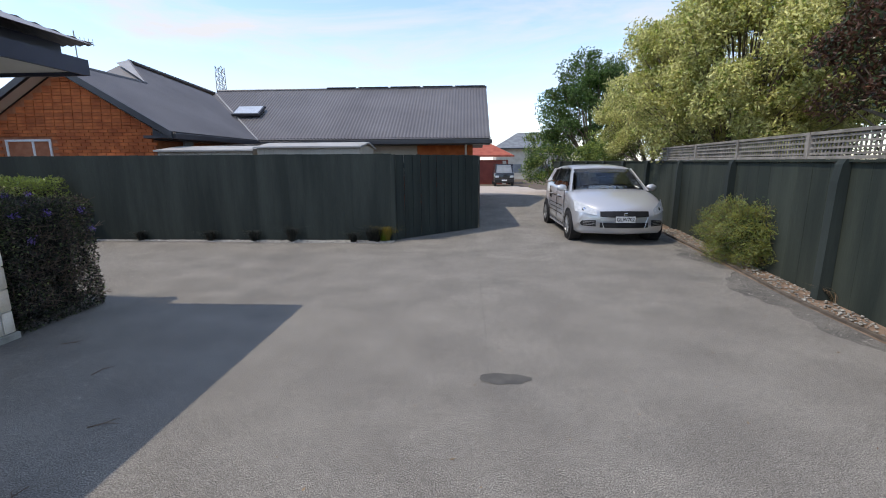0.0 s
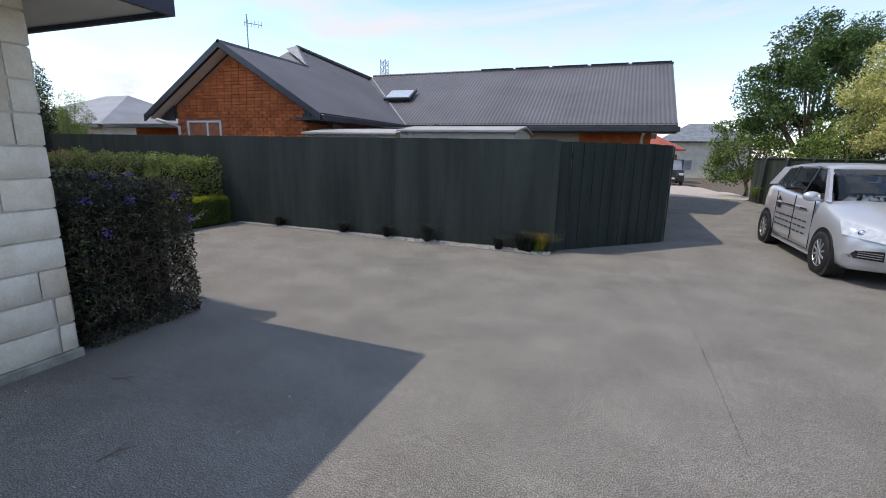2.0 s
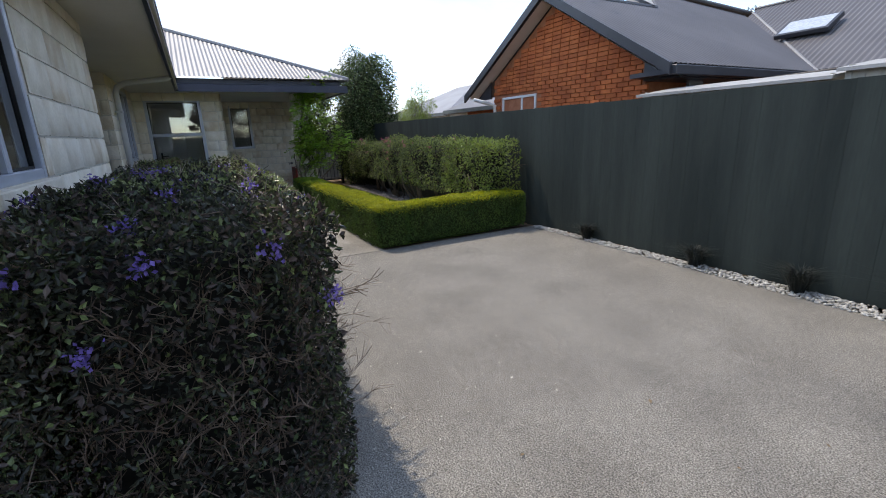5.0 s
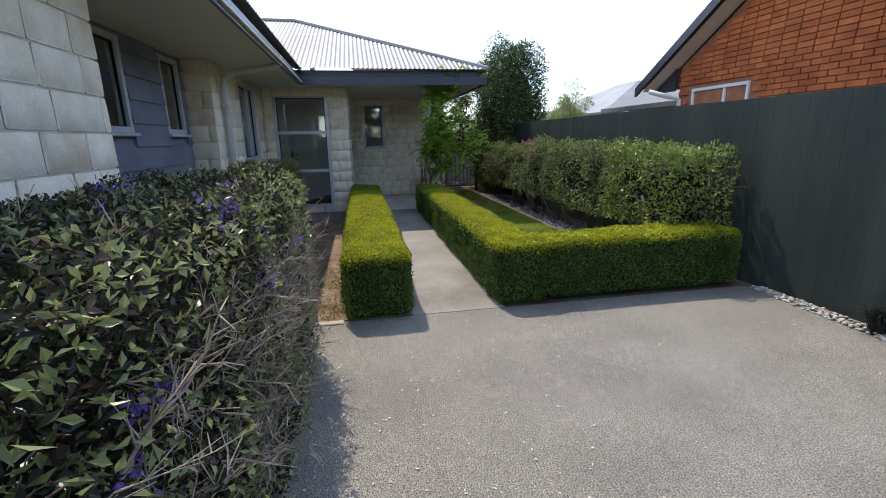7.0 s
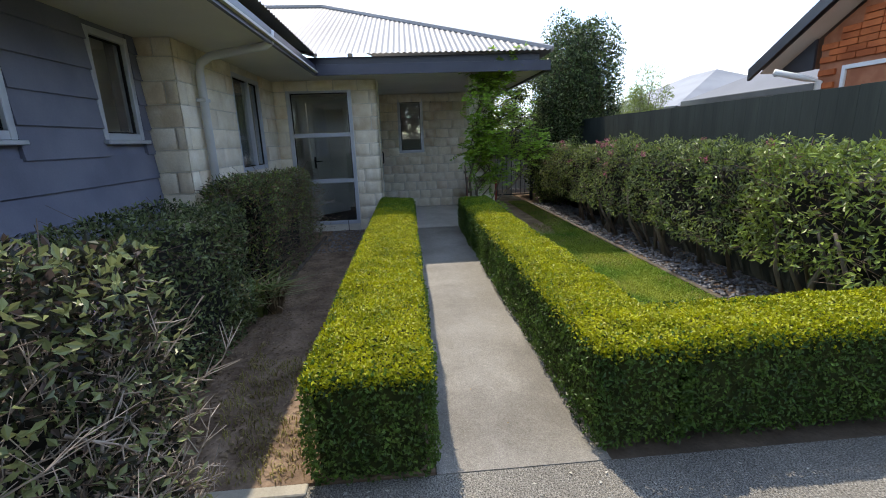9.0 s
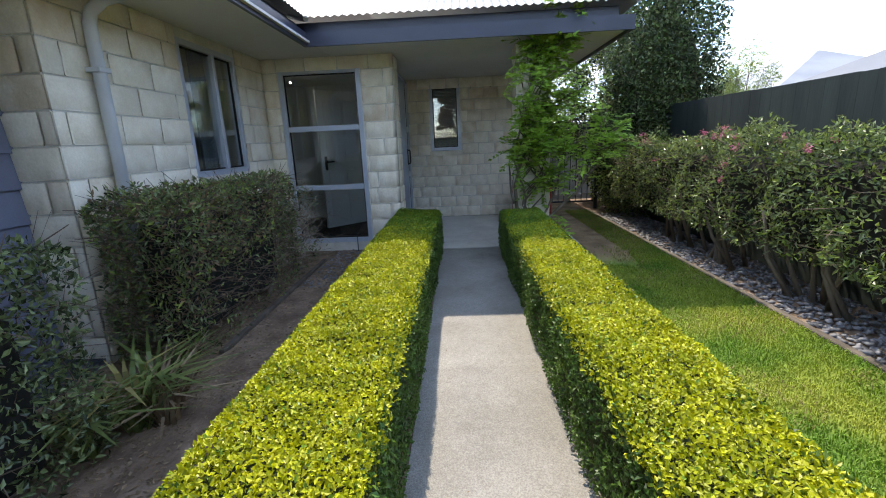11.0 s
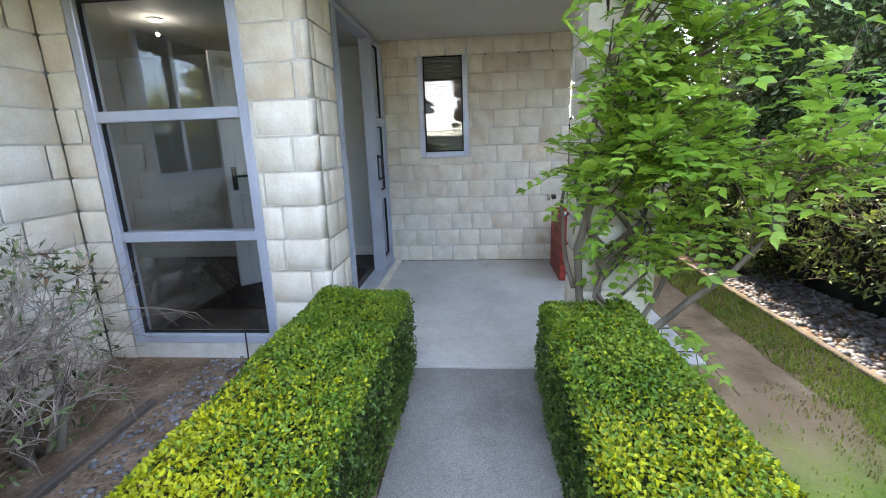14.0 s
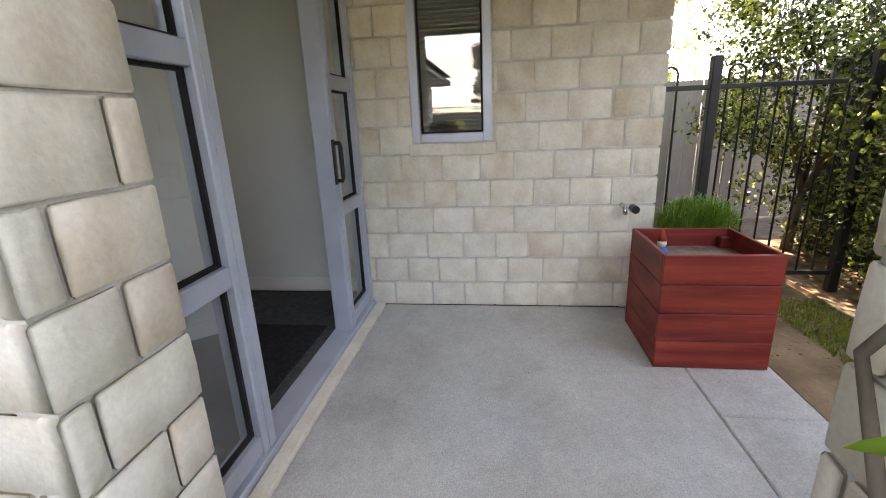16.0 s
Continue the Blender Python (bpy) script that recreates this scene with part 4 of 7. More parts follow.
poly(bm, [(-11.93, 7.0, E0), (-15.48, 3.45, RZ), (-19, 3.45, RZ), (-19, 7.0, E0)])
poly(bm, [(-3.14, -3.2, E0), (-19, -3.2, E0), (-15.5, 0.3, RZ), (-6.7, 0.3, RZ)])
poly(bm, [(-15.48, 3.45, RZ), (-15.48, 0.3, RZ), (-19, 0.3, RZ), (-19, 3.45, RZ)])
structure("roof_back", bm, M["roof_light"], "pale iron roof slopes at the back", "roof")
cap = B()
tube(cap, [(-11.95, 6.98, E0 + 0.02), (-15.48, 3.45, RZ + 0.03), (-15.48, 0.3, RZ + 0.03)], 0.045, 6)
structure("ridge_cap", cap, M["roof_light"], "rolled ridge and hip capping", "roof")
structure("valley", tube(B(), [(-11.95, 3.85, E0 + 0.0), (-15.48, 0.32, RZ)], 0.03, 6), M["flashing"], "valley gutter flashing", "roof")

# rooms behind the windows
structure("floor_inside", box(B(), -14.99, -2.9, -0.06, -3.96, 3.04, 0.05), M["carpet"], "dark carpet inside the house", "floor")
structure("floor_hall", box(B(), -14.99, 3.041, -0.06, -12.80, 4.352, 0.05), M["carpet"], "dark carpet in the entrance hall", "floor")
structure("wall_room_back", box(B(), -15.0, -3.0, 0, -3.95, -2.9, SOF), M["room"], "plain pale inner wall", "wall")
structure("wall_room_west", box(B(), -15.12, -2.89, 0, -15.02, 4.3, SOF), M["room"], "plain pale hall wall", "wall")
structure("wall_room_mid", box(B(), -10.35, -2.89, 0, -10.25, 2.9, SOF), M["room"], "plain pale inner partition", "wall")
structure("wall_room_bed", box(B(), -12.9, -2.89, 0.051, -12.82, 2.2, SOF), M["room"], "plain pale inner partition", "wall")
structure("wall_room_hall", box(B(), -14.99, 1.2, 0.051, -12.91, 1.28, SOF), M["room"], "plain pale hall end wall", "wall")
structure("wall_bath", box(B(), -17.6, 4.32, 0, -15.0, 4.41, SOF), M["room"], "plain pale bathroom wall", "wall")
structure("wall_bath_back", box(B(), -17.7, 4.42, 0, -17.6, 6.13, SOF), M["room"], "plain pale bathroom wall", "wall")
structure("floor_bath", box(B(), -17.6, 4.42, -0.05, -15.02, 6.13, 0.05), M["carpet"], "dark bathroom floor", "floor")
structure("skirting", box(B(), -15.015, 1.3, 0.05, -15.0, 4.29, 0.15, 0.003), M["white"], "painted hall skirting board", "baseboard")

# entrance: sidelight, open doorway, narrow leaf
DY = 4.455
fr = thing("door_1", (-13.9, DY, 0), "open aluminium entrance door with narrow glazed sidelights", "door", kind="structure")
for nm, a, b, z0, z1 in (("jamb", -13.005, -12.96, 0.02, SOF - 0.03), ("mullion", -13.425, -13.335, 0.02, SOF - 0.03), ("mullion", -14.45, -14.36, 0.02, SOF - 0.03), ("jamb", -14.835, -14.79, 0.02, SOF - 0.03)):
    part(nm, box(B(), a, DY - 0.09, z0, b, DY + 0.012, z1, 0.005), M["alu"], fr)
    part("frame_groove", box(B(), (a + b) / 2 - 0.012, DY + 0.0125, z0 + 0.02, (a + b) / 2 + 0.012, DY + 0.016, z1 - 0.02), M["alu"], fr)
part("head", box(B(), -14.79, DY - 0.09, SOF - 0.075, -13.005, DY + 0.011, SOF - 0.03, 0.005), M["alu"], fr)
part("threshold", box(B(), -14.835, DY - 0.10, 0.012, -12.96, DY + 0.03, 0.055, 0.005), M["alu"], fr)
for a, b in ((-13.335, -13.005), (-14.79, -14.45)):
    for z in (0.06, 0.735, 1.43):
        part("transom", box(B(), a, DY - 0.07, z, b, DY + 0.006, z + 0.075, 0.004), M["alu"], fr)
    for z0, z1 in ((0.135, 0.735), (0.81, 1.43), (1.505, SOF - 0.075)):
        p = part("pane", box(B(), a + 0.002, DY - 0.035, z0, b - 0.002, DY - 0.029, z1), M["pane"], fr)
        p.visible_shadow = False
        g = B()
        for q in ((a, z0, a + 0.012, z1), (b - 0.012, z0, b, z1), (a + 0.012, z0, b - 0.012, z0 + 0.012), (a + 0.012, z1 - 0.012, b - 0.012, z1)):
            box(g, q[0], DY - 0.045, q[1], q[2], DY - 0.02, q[3])
        part("gasket", g, M["rubber"], fr)
hd = B()
tube(hd, [(-14.375, DY + 0.012, 0.95), (-14.375, DY + 0.05, 0.95), (-14.375, DY + 0.055, 0.97), (-14.375, DY + 0.055, 1.13), (-14.375, DY + 0.05, 1.15), (-14.375, DY + 0.012, 1.15)], 0.012, 8)
box(hd, -14.395, DY + 0.012, 0.93, -14.355, DY + 0.022, 1.17, 0.003)
part("door_handle", hd, M["black"], fr, "black pull handle", True)
structure("porch_kerb", box(B(), -14.84, DY + 0.032, -0.05, -12.97, 4.555, 0.03, 0.006), M["block"], "narrow block strip below the entrance", "kerb")
dmat = thing("doormat", (-13.95, 3.75, 0.05), "black coir mat on the hall carpet", "mat")
part("mat_body", box(B(), -14.4, 3.2, 0.052, -13.35, 4.3, 0.066, 0.005), M["mat"], dmat)
# inner door seen through the tall window
ind = thing("inner_door", (-14.2, 3.5, 0.05), "white panelled inner door with black lever handle, ajar", "door")
im = pose(-14.42, 3.79, 0, 0, 0, -45)
part("leaf", box(B(), 0, -0.02, 0.06, 0.76, 0.02, 2.04, 0.003, im), M["white"], ind)
for a, b, c, d in ((0.1, 0.16, 0.36, 0.9), (0.42, 0.16, 0.66, 0.9), (0.1, 1.02, 0.36, 1.9), (0.42, 1.02, 0.66, 1.9)):
    part("panel", box(B(), a, -0.026, b, c, 0.026, d, 0.004, im), M["white"], ind)
hb = B()
box(hb, 0.67, 0.02, 0.92, 0.71, 0.03, 1.12, 0.002, im)
tube(hb, [im @ Vector((0.69, 0.03, 1.04)), im @ Vector((0.69, 0.07, 1.04)), im @ Vector((0.58, 0.075, 1.04))], 0.01, 8)
box(hb, 0.67, -0.03, 0.92, 0.71, -0.02, 1.12, 0.002, im)
tube(hb, [im @ Vector((0.69, -0.03, 1.04)), im @ Vector((0.69, -0.07, 1.04)), im @ Vector((0.58, -0.075, 1.04))], 0.01, 8)
part("lever", hb, M["black"], ind, "black lever handle")


def curtain(name, x0, x1, y, z0, z1, label):
    bm = B()
    n = 40
    cols = []
    for i in range(n + 1):
        u = i / n
        o = 0.025 * math.sin(u * 34) + 0.01 * math.sin(u * 71)
        cols.append((bm.verts.new((x0 + (x1 - x0) * u, y + o, z0)), bm.verts.new((x0 + (x1 - x0) * u, y + o * 0.6, z1))))
    for a, b in zip(cols, cols[1:]):
        bm.faces.new((a[0], b[0], b[1], a[1]))
    c = thing(name, ((x0 + x1) / 2, y, z0), label, "curtain")
    part("drape", bm, M["curtain"], c, smooth=True)
    part("rod", tube(B(), [(x0 - 0.05, y, z1 + 0.01), (x1 + 0.05, y, z1 + 0.01)], 0.012, 8), M["alu"], c)


curtain("curtain", -11.95, -11.55, 2.84, 0.95, 2.18, "blue-grey curtain drawn to one side of the bedroom window")
bl = thing("venetian_blind", (-14.95, 5.06, 1.6), "pale venetian blind lowered half way", "blind")
for i in range(38):
    z = 2.09 - i * 0.025
    sl = B()
    box(sl, -0.011, 4.87, -0.0008, 0.011, 5.25, 0.0008, m=pose(-14.93, 0, z, 0, 35 if i < 18 else 8, 0))
    part("slat", sl, M["blind"], bl)
part("head_rail", box(B(), -14.95, 4.87, 2.095, -14.91, 5.25, 2.125, 0.003), M["blind"], bl)

# ---- fences ----
def paling_fence(name, a, b, height, material, label, width=0.15, gap=0.004, thick=0.02, lap=True, wob=0.006, flush=False):
    """Upright boards from a to b in plan, each its own piece, on a plain backing of rails."""
    a, b = Vector((*a, 0)), Vector((*b, 0))
    d = (b - a).normalized()
    nv = Vector((-d.y, d.x, 0))
    L = (b - a).length
    rails = B()
    m = Matrix((d, nv, Vector((0, 0, 1)))).transposed().to_4x4()
    m.translation = a
    for z in (0.3, 0.85, height - 0.25):
        box(rails, 0, 0.025, z, L, 0.07, z + 0.09, 0, m)
    f = structure(name, rails, material, label, "fence")
    mesh_set = []
    for k in range(4):
        bm = B()
        box(bm, -width / 2 + gap / 2, -thick / 2, -0.02, width / 2 - gap / 2, thick / 2, height, 0.0008 if flush else 0.003)
        me = bpy.data.meshes.new("paling")
        bm.to_mesh(me)
        bm.free()
        me.materials.append(material)
        mesh_set.append(me)
    n = int(L / width + 0.5)
    for i in range(n):
        o = new("paling", mesh_set[i % 4])
        o.parent = f
        u = (i + 0.5) * L / n
        if flush:
            o.matrix_basis = m @ Matrix.Translation((u, random.uniform(-1, 1) * 0.0006, random.uniform(-wob, wob) * 0.6))
            continue
        o.matrix_basis = m @ Matrix.Translation((u, (0.011 if (i % 2 and lap) else 0.0) + random.uniform(-1, 1) * 0.0012, random.uniform(-wob, wob))) @ pose(0, 0, 0, 0, random.uniform(-0.12, 0.12), random.uniform(-0.3, 0.3))
    return f


paling_fence("fence_north", (-16.4, 8.14), (-1.33, 8.14), 1.615, M["fence"], "dark green painted paling fence along the driveway", lap=False, gap=0.0, flush=True)
paling_fence("fence_corner", (-1.28, 8.24), (0.31, 9.82), 1.60, M["fence"], "dark green board fence turning into the lane", width=0.1, gap=0.0012)
paling_fence("fence_lane", (0.33, 9.84), (0.36, 14.6), 1.58, M["fence"], "dark green board fence along the lane", lap=False)
structure("fence_post", box(B(), -1.35, 8.11, 0, -1.27, 8.19, 1.6, 0.006), M["fence"], "square corner post of the dark green fence", "post")


def sheet_fence(name, a, b, height, every, label, lattice=0.0):
    """A smooth painted fence with sloping-topped half posts standing proud of it, and lattice above."""
    a, b = Vector((*a, 0)), Vector((*b, 0))
    d = (b - a).normalized()
    nv = Vector((-d.y, d.x, 0))
    L = (b - a).length
    m = Matrix((d, nv, Vector((0, 0, 1)))).transposed().to_4x4()
    m.translation = a
    f = structure(name, box(B(), 0, -0.06, -0.05, L, -0.04, height - 0.05, 0, m), M["fence_old"], label, "fence")
    n = max(1, int(L / 0.3))
    for i in range(n):
        w = L / n
        part("board", box(B(), i * w + 0.0008, -0.038, -0.02, (i + 1) * w - 0.0008, random.uniform(-0.003, 0.0), height - 0.03, 0.002, m), M["fence_old"], f)
    part("rail", box(B(), 0, -0.05, height - 0.028, L, 0.035, height, 0.004, m), M["fence_old"], f)
    u = every * 0.652
    while u < L:
        bm = B()
        pr = [(0.002, 0.0), (0.115, 0.0), (0.10, height - 0.22), (0.08, height - 0.05), (0.05, height + 0.005), (0.002, height + 0.005)]
        poly(bm, [m @ Vector((u - 0.06, y, z)) for y, z in pr], d * 0.12)
        part("post", bm, M["fence"], f)
        u += every
    if lattice:
        z0, z1 = height + 0.002, height + lattice
        for z in (z0, z1 - 0.035):
            part("lattice_rail", box(B(), 0, -0.03, z, L, 0.02, z + 0.035, 0.003, m), M["lattice"], f)
        u = 0.2
        while u < L:
            part("lattice_post", box(B(), u - 0.03, -0.035, z0, u + 0.03, 0.03, z1, 0.003, m), M["lattice"], f)
            u += 1.8
        bm = B()
        for k in range(1, 5):
            z = z0 + (z1 - z0) * k / 5
            box(bm, 0, -0.006, z - 0.011, L, 0.004, z + 0.011, 0, m)
        part("lattice_slats", bm, M["lattice"], f)
        bm = B()
        u = 0.03
        while u < L:
            box(bm, u - 0.011, -0.018, z0 + 0.035, u + 0.011, -0.008, z1 - 0.035, 0, m)
            u += 0.065
        part("lattice_uprights", bm, M["lattice"], f)
    return f


sheet_fence("fence_east", (2.9, -2.0), (4.80, 11.2), 1.46, 2.53, "tall green painted fence with half posts and weathered lattice on top", lattice=0.30)
sheet_fence("fence_far", (5.05, 11.4), (3.80, 19.6), 1.46, 1.3, "faded green fence panels beside the lane")
paling_fence("fence_garden", (-17.6, 5.5), (-17.6, 12.0), 1.55, M["grey_wood"], "grey weathered paling fence behind the gate", width=0.15)

# hoop-topped metal fence and gate
gt = thing("metal_gate", (-15.2, 6.95, 0), "black hoop-topped metal garden fence and gate", "gate")
GX = -15.2
for y in (6.70, 7.62):
    part("post", box(B(), GX - 0.03, y - 0.03, -0.02, GX + 0.03, y + 0.03, 1.56, 0.006), M["black"], gt)
for z in (0.12, 1.36):
    for y0, y1 in ((6.32, 6.67), (6.73, 7.59)):
        part("rail", box(B(), GX - 0.015, y0, z, GX + 0.015, y1, z + 0.03, 0.003), M["black"], gt)
y = 6.38
while y < 7.56:
    if abs(y - 6.70) > 0.05 and abs(y + 0.1 - 6.70) > 0.05:
        pts = [(GX, y, 0.12), (GX, y, 1.42)] + [(GX, y + 0.05 - 0.05 * math.cos(a), 1.45 + 0.055 * math.sin(a)) for a in np.linspace(0.2, math.pi - 0.2, 7)] + [(GX, y + 0.1, 1.42), (GX, y + 0.1, 0.12)]
        part("hoop", tube(B(), pts, 0.0075, 6), M["black"], gt, smooth=True)
    y += 0.2 if y > 6.7 else 0.2

# recessed downlight that is on in the hall
dl = thing("downlight", (-13.7, 3.0, SOF - 0.01), "small round recessed ceiling downlight, switched on", "lamp")
part("rim", tube(B(), [(-13.7, 3.0, SOF - 0.012), (-13.7, 3.0, SOF - 0.002)], 0.055, 16), M["white"], dl)
part("lens", tube(B(), [(-13.7, 3.0, SOF - 0.016), (-13.7, 3.0, SOF - 0.013)], 0.042, 16), M["lamp_on"], dl, "glowing lens")
hall_light = bpy.data.lights.new("hall_light", "POINT")
hall_light.energy = 0.25
hall_light.shadow_soft_size = 0.012
hall_light.color = (1.0, 0.98, 0.95)
new("hall_light", hall_light).location = (-13.7, 3.0, SOF - 0.11)

# ---- the brick house over the fence ----
S = 0.59
EZ = 2.18


def east(x):
    return EZ + S * (-6.70 - x)


nh = thing("brick_house", (-8, 14, 0), "orange brick house with dark grey iron roofs and a gable", "house")
bm = B()
box(bm, -11.36, 10.3, -0.05, -7.3, 17.5, 2.1)
poly(bm, [(-11.36, 10.3, 2.1), (-7.3, 10.3, 2.1), (-7.3, 10.3, 2.33), (-9.42, 10.3, 3.60), (-11.36, 10.3, 2.43)], (0, 0.12, 0))
gw = part("wall", bm, M["brick_mortar"], nh, "orange brick gable wall")
bm = B()
box(bm, -7.3, 15.0, -0.05, 0.25, 21.5, 2.15)
mw = part("wall", bm, M["brick"], nh, "orange brick long wall under the eaves")
part("infill", box(B(), -3.6, 14.985, 1.0, -1.6, 15.01, 2.12), M["shed"], nh, "cream sheet infill under the eaves")
part("door", box(B(), -7.05, 10.95, 0.0, -7.0, 11.3, 2.0), M["slate"], nh)
# gable bricks
bk = []
for v in range(3):
    b_ = B()
    box(b_, -0.112, -0.03, 0.0, 0.112, 0.012, 0.068, 0.003)
    me = bpy.data.meshes.new("brick")
    b_.to_mesh(me)
    b_.free()
    me.materials.append(M["brick"])
    bk.append(me)
brow = 0
z = 1.5
while z < 3.48:
    half = 2.02 if z < 2.27 else 2.02 * (3.60 - z - 0.07) / (3.60 - 2.34)
    x = -9.33 - half + (brow % 2) * 0.117
    while x < -9.33 + half - 0.1:
        if not (-11.2 < x + 0.117 < -9.8 and z < 2.05 and x + 0.23 > -11.05 and x < -9.9):
            o = new("brick", bk[random.randrange(3)])
            o.parent = gw
            o.matrix_basis = Matrix.Translation(Vector((x + 0.117, 10.3, z)) - ORIGIN[gw]) @ pose(0, 0, 0, 0, 0, random.uniform(-0.4, 0.4))
        x += 0.235
    z += 0.077
    brow += 1
nwn = window("window", (-11.03, 10.285, 0), (1, 0, 0), (0, -1, 0), 1.15, 1.1, 2.05, "white framed window with blinds in the gable", mullions=(0.6,), bar=0.05, frame="white", kind="")
nwn.name = "gable_window"
nwn.parent = None
for i in range(22):
    z = 1.14 + i * 0.04
    hang(make("blind_slat", box(B(), -10.98, 10.33, z, -9.93, 10.345, z + 0.026), M["slate"]), nwn)

# roofs, corrugated down the slope
def slope_sheet(name, lines, label, m="roof"):
    ob = corrugated(name, lines, M[m], nh, label, 0.022)
    return ob


nE = Vector((S, 0, 1)).normalized()
lines = []
for y in np.arange(9.97, 17.75, 0.0275):
    if y < 14.3:
        x0 = -6.70
    else:
        x0 = -6.70 - (y - 14.3)
    if y < 13.2:
        x1 = -9.42
    elif y < 14.6:
        x1 = -9.42 - (y - 13.2) / 1.4 * 1.48
    else:
        x1 = -10.9 + (y - 14.6) / 3.2 * 1.05
    if x1 < x0:
        lines.append(((x0, y, east(x0)), (x1, y, east(x1)), nE))
slope_sheet("roof", lines, "dark grey iron roof of the gable wing")
nN = Vector((0, -S, 1)).normalized()
lines = []
for x in np.arange(-9.8, 0.80, 0.0275):
    y0 = 14.3 if x > -6.70 else 14.3 + (-6.70 - x)
    lines.append(((x, y0, EZ + S * (y0 - 14.3)), (x, 17.8, EZ + S * 3.5), nN))
slope_sheet("roof", lines, "dark grey corrugated iron main roof")
bm = B()
poly(bm, [(-9.42, 9.97, 3.785), (-9.42, 13.2, 3.785), (-12.1, 13.2, 2.15), (-12.1, 9.97, 2.15)])
poly(bm, [(-10.9, 14.6, 4.74), (-9.42, 13.2, 3.785), (-13.4, 13.0, 2.9)])
poly(bm, [(-10.9, 14.6, 4.74), (-13.4, 13.0, 2.9), (-13.5, 17.5, 3.0), (-9.85, 17.8, 4.13)])
poly(bm, [(0.80, 17.8, EZ + S * 3.5), (-9.8, 17.8, EZ + S * 3.5), (-9.8, 21.4, 2.1), (0.80, 21.4, 2.1)])
part("roof", bm, M["roof"], nh, "dark grey iron back slopes")
bm = B()
poly(bm, [(-10.9, 14.58, 4.76), (-9.42, 13.18, 3.82), (-9.32, 13.0, 3.81), (-11.1, 14.3, 4.62)])
part("hip_flashing", bm, M["flashing"], nh, "pale hip flashing")
bm = B()
for y0, y1 in ((9.95, 10.0),):
    poly(bm, [(-9.42, y0, 3.83), (-6.66, y0, 2.18), (-6.66, y0, 2.02), (-9.42, y0, 3.67)], (0, 0.05, 0))
    poly(bm, [(-9.42, y0, 3.83), (-12.16, y0, 2.18), (-12.16, y0, 2.02), (-9.42, y0, 3.67)], (0, 0.05, 0))
part("barge_board", bm, M["dark_gutter"], nh, "charcoal barge boards on the gable")
bm = B()
poly(bm, [(-9.42, 10.0, 3.64), (-6.85, 10.0, 2.09), (-6.85, 10.3, 2.09), (-9.42, 10.3, 3.64)])
poly(bm, [(-9.42, 10.0, 3.64), (-12.0, 10.0, 2.09), (-12.0, 10.3, 2.09), (-9.42, 10.3, 3.64)])
part("gable_lining", bm, M["soffit"], nh, "cream lining under the gable eaves")
for q in ((-7.36, 10.0, 2.035, -6.73, 14.3, 2.10), (-6.92, 10.02, 2.101, -6.86, 14.34, 2.275), (-6.859, 10.02, 2.101, -6.73, 14.3, 2.19), (-6.9, 14.35, 2.03, 0.8, 14.41, 2.235)):
    part("eave_board", box(B(), *q), M["dark_gutter"], nh, "charcoal eave board")
for pts in ([(-7.28, 10.22, 2.32), (-6.75, 10.22, 2.0), (-7.28, 10.22, 2.0)], [(-11.38, 10.22, 2.42), (-12.0, 10.22, 2.05), (-11.38, 10.22, 2.05)]):
    part("eave_return", poly(B(), pts, (0, 0.03, 0)), M["dark_gutter"], nh, "charcoal boxed eave end")
bm = B()
box(bm, -6.72, 10.0, 2.02, -6.58, 14.3, 2.15, 0.01)
box(bm, -6.70, 14.18, 2.02, 0.84, 14.32, 2.15, 0.01)
box(bm, -7.3, 14.33, 2.0, 0.80, 15.0, 2.03)
box(bm, -7.3, 10.3, 2.0, -6.73, 14.3, 2.03)
part("gutter", bm, M["dark_gutter"], nh, "charcoal gutter")
bm = B()
poly(bm, [(0.25, 14.33, 2.15), (0.25, 21.4, 2.1), (0.25, 17.8, EZ + S * 3.4)], (0.05, 0, 0))
part("gable_end", bm, M["dark_gutter"], nh)
part("downpipe", tube(B(), [(0.05, 14.35, 2.05), (0.02, 14.6, 1.95), (0.02, 14.96, 1.9), (0.02, 14.96, 0.0)], 0.04, 8), M["white"], nh, "white downpipe", True)
part("downpipe", tube(B(), [(-11.5, 9.8, 2.05), (-11.35, 10.1, 1.95), (-11.3, 10.26, 1.9), (-11.3, 10.26, 0.0)], 0.04, 8), M["white"], nh, "white downpipe", True)
part("ridge_cap", tube(B(), [(-9.82, 17.8, EZ + S * 3.5 + 0.01), (0.8, 17.8, EZ + S * 3.5 + 0.01)], 0.05, 6), M["roof"], nh)
part("ridge_cap", tube(B(), [(-9.42, 9.95, 3.80), (-9.42, 13.2, 3.80), (-10.9, 14.6, 4.75), (-9.85, 17.8, 4.16)], 0.045, 6), M["roof"], nh)
part("valley_flashing", tube(B(), [(-6.70, 14.3, EZ + 0.005), (-9.8, 17.65, EZ + S * 3.35 + 0.005)], 0.03, 6), M["flashing"], nh)
sky_m = Matrix.Translation((-7.7, 15.95, EZ + S * 1.75 + 0.03)) @ pose(0, 0, 0, math.degrees(math.atan(S)), 0, 0)
part("skylight_frame", box(B(), -0.5, -0.34, 0.0, 0.5, 0.34, 0.09, 0.008, sky_m), M["dark_gutter"], nh, "skylight frame")
part("skylight_pane", box(B(), -0.44, -0.28, 0.085, 0.44, 0.28, 0.098, 0, sky_m), M["lamp_glass"], nh, "pale skylight glass")
bm = B()
for k in range(5):
    box(bm, -5.4 + k * 1.25, 17.74, EZ + S * 3.5 + 0.05, -4.25 + k * 1.25, 17.86, EZ + S * 3.5 + 0.085, 0.005)
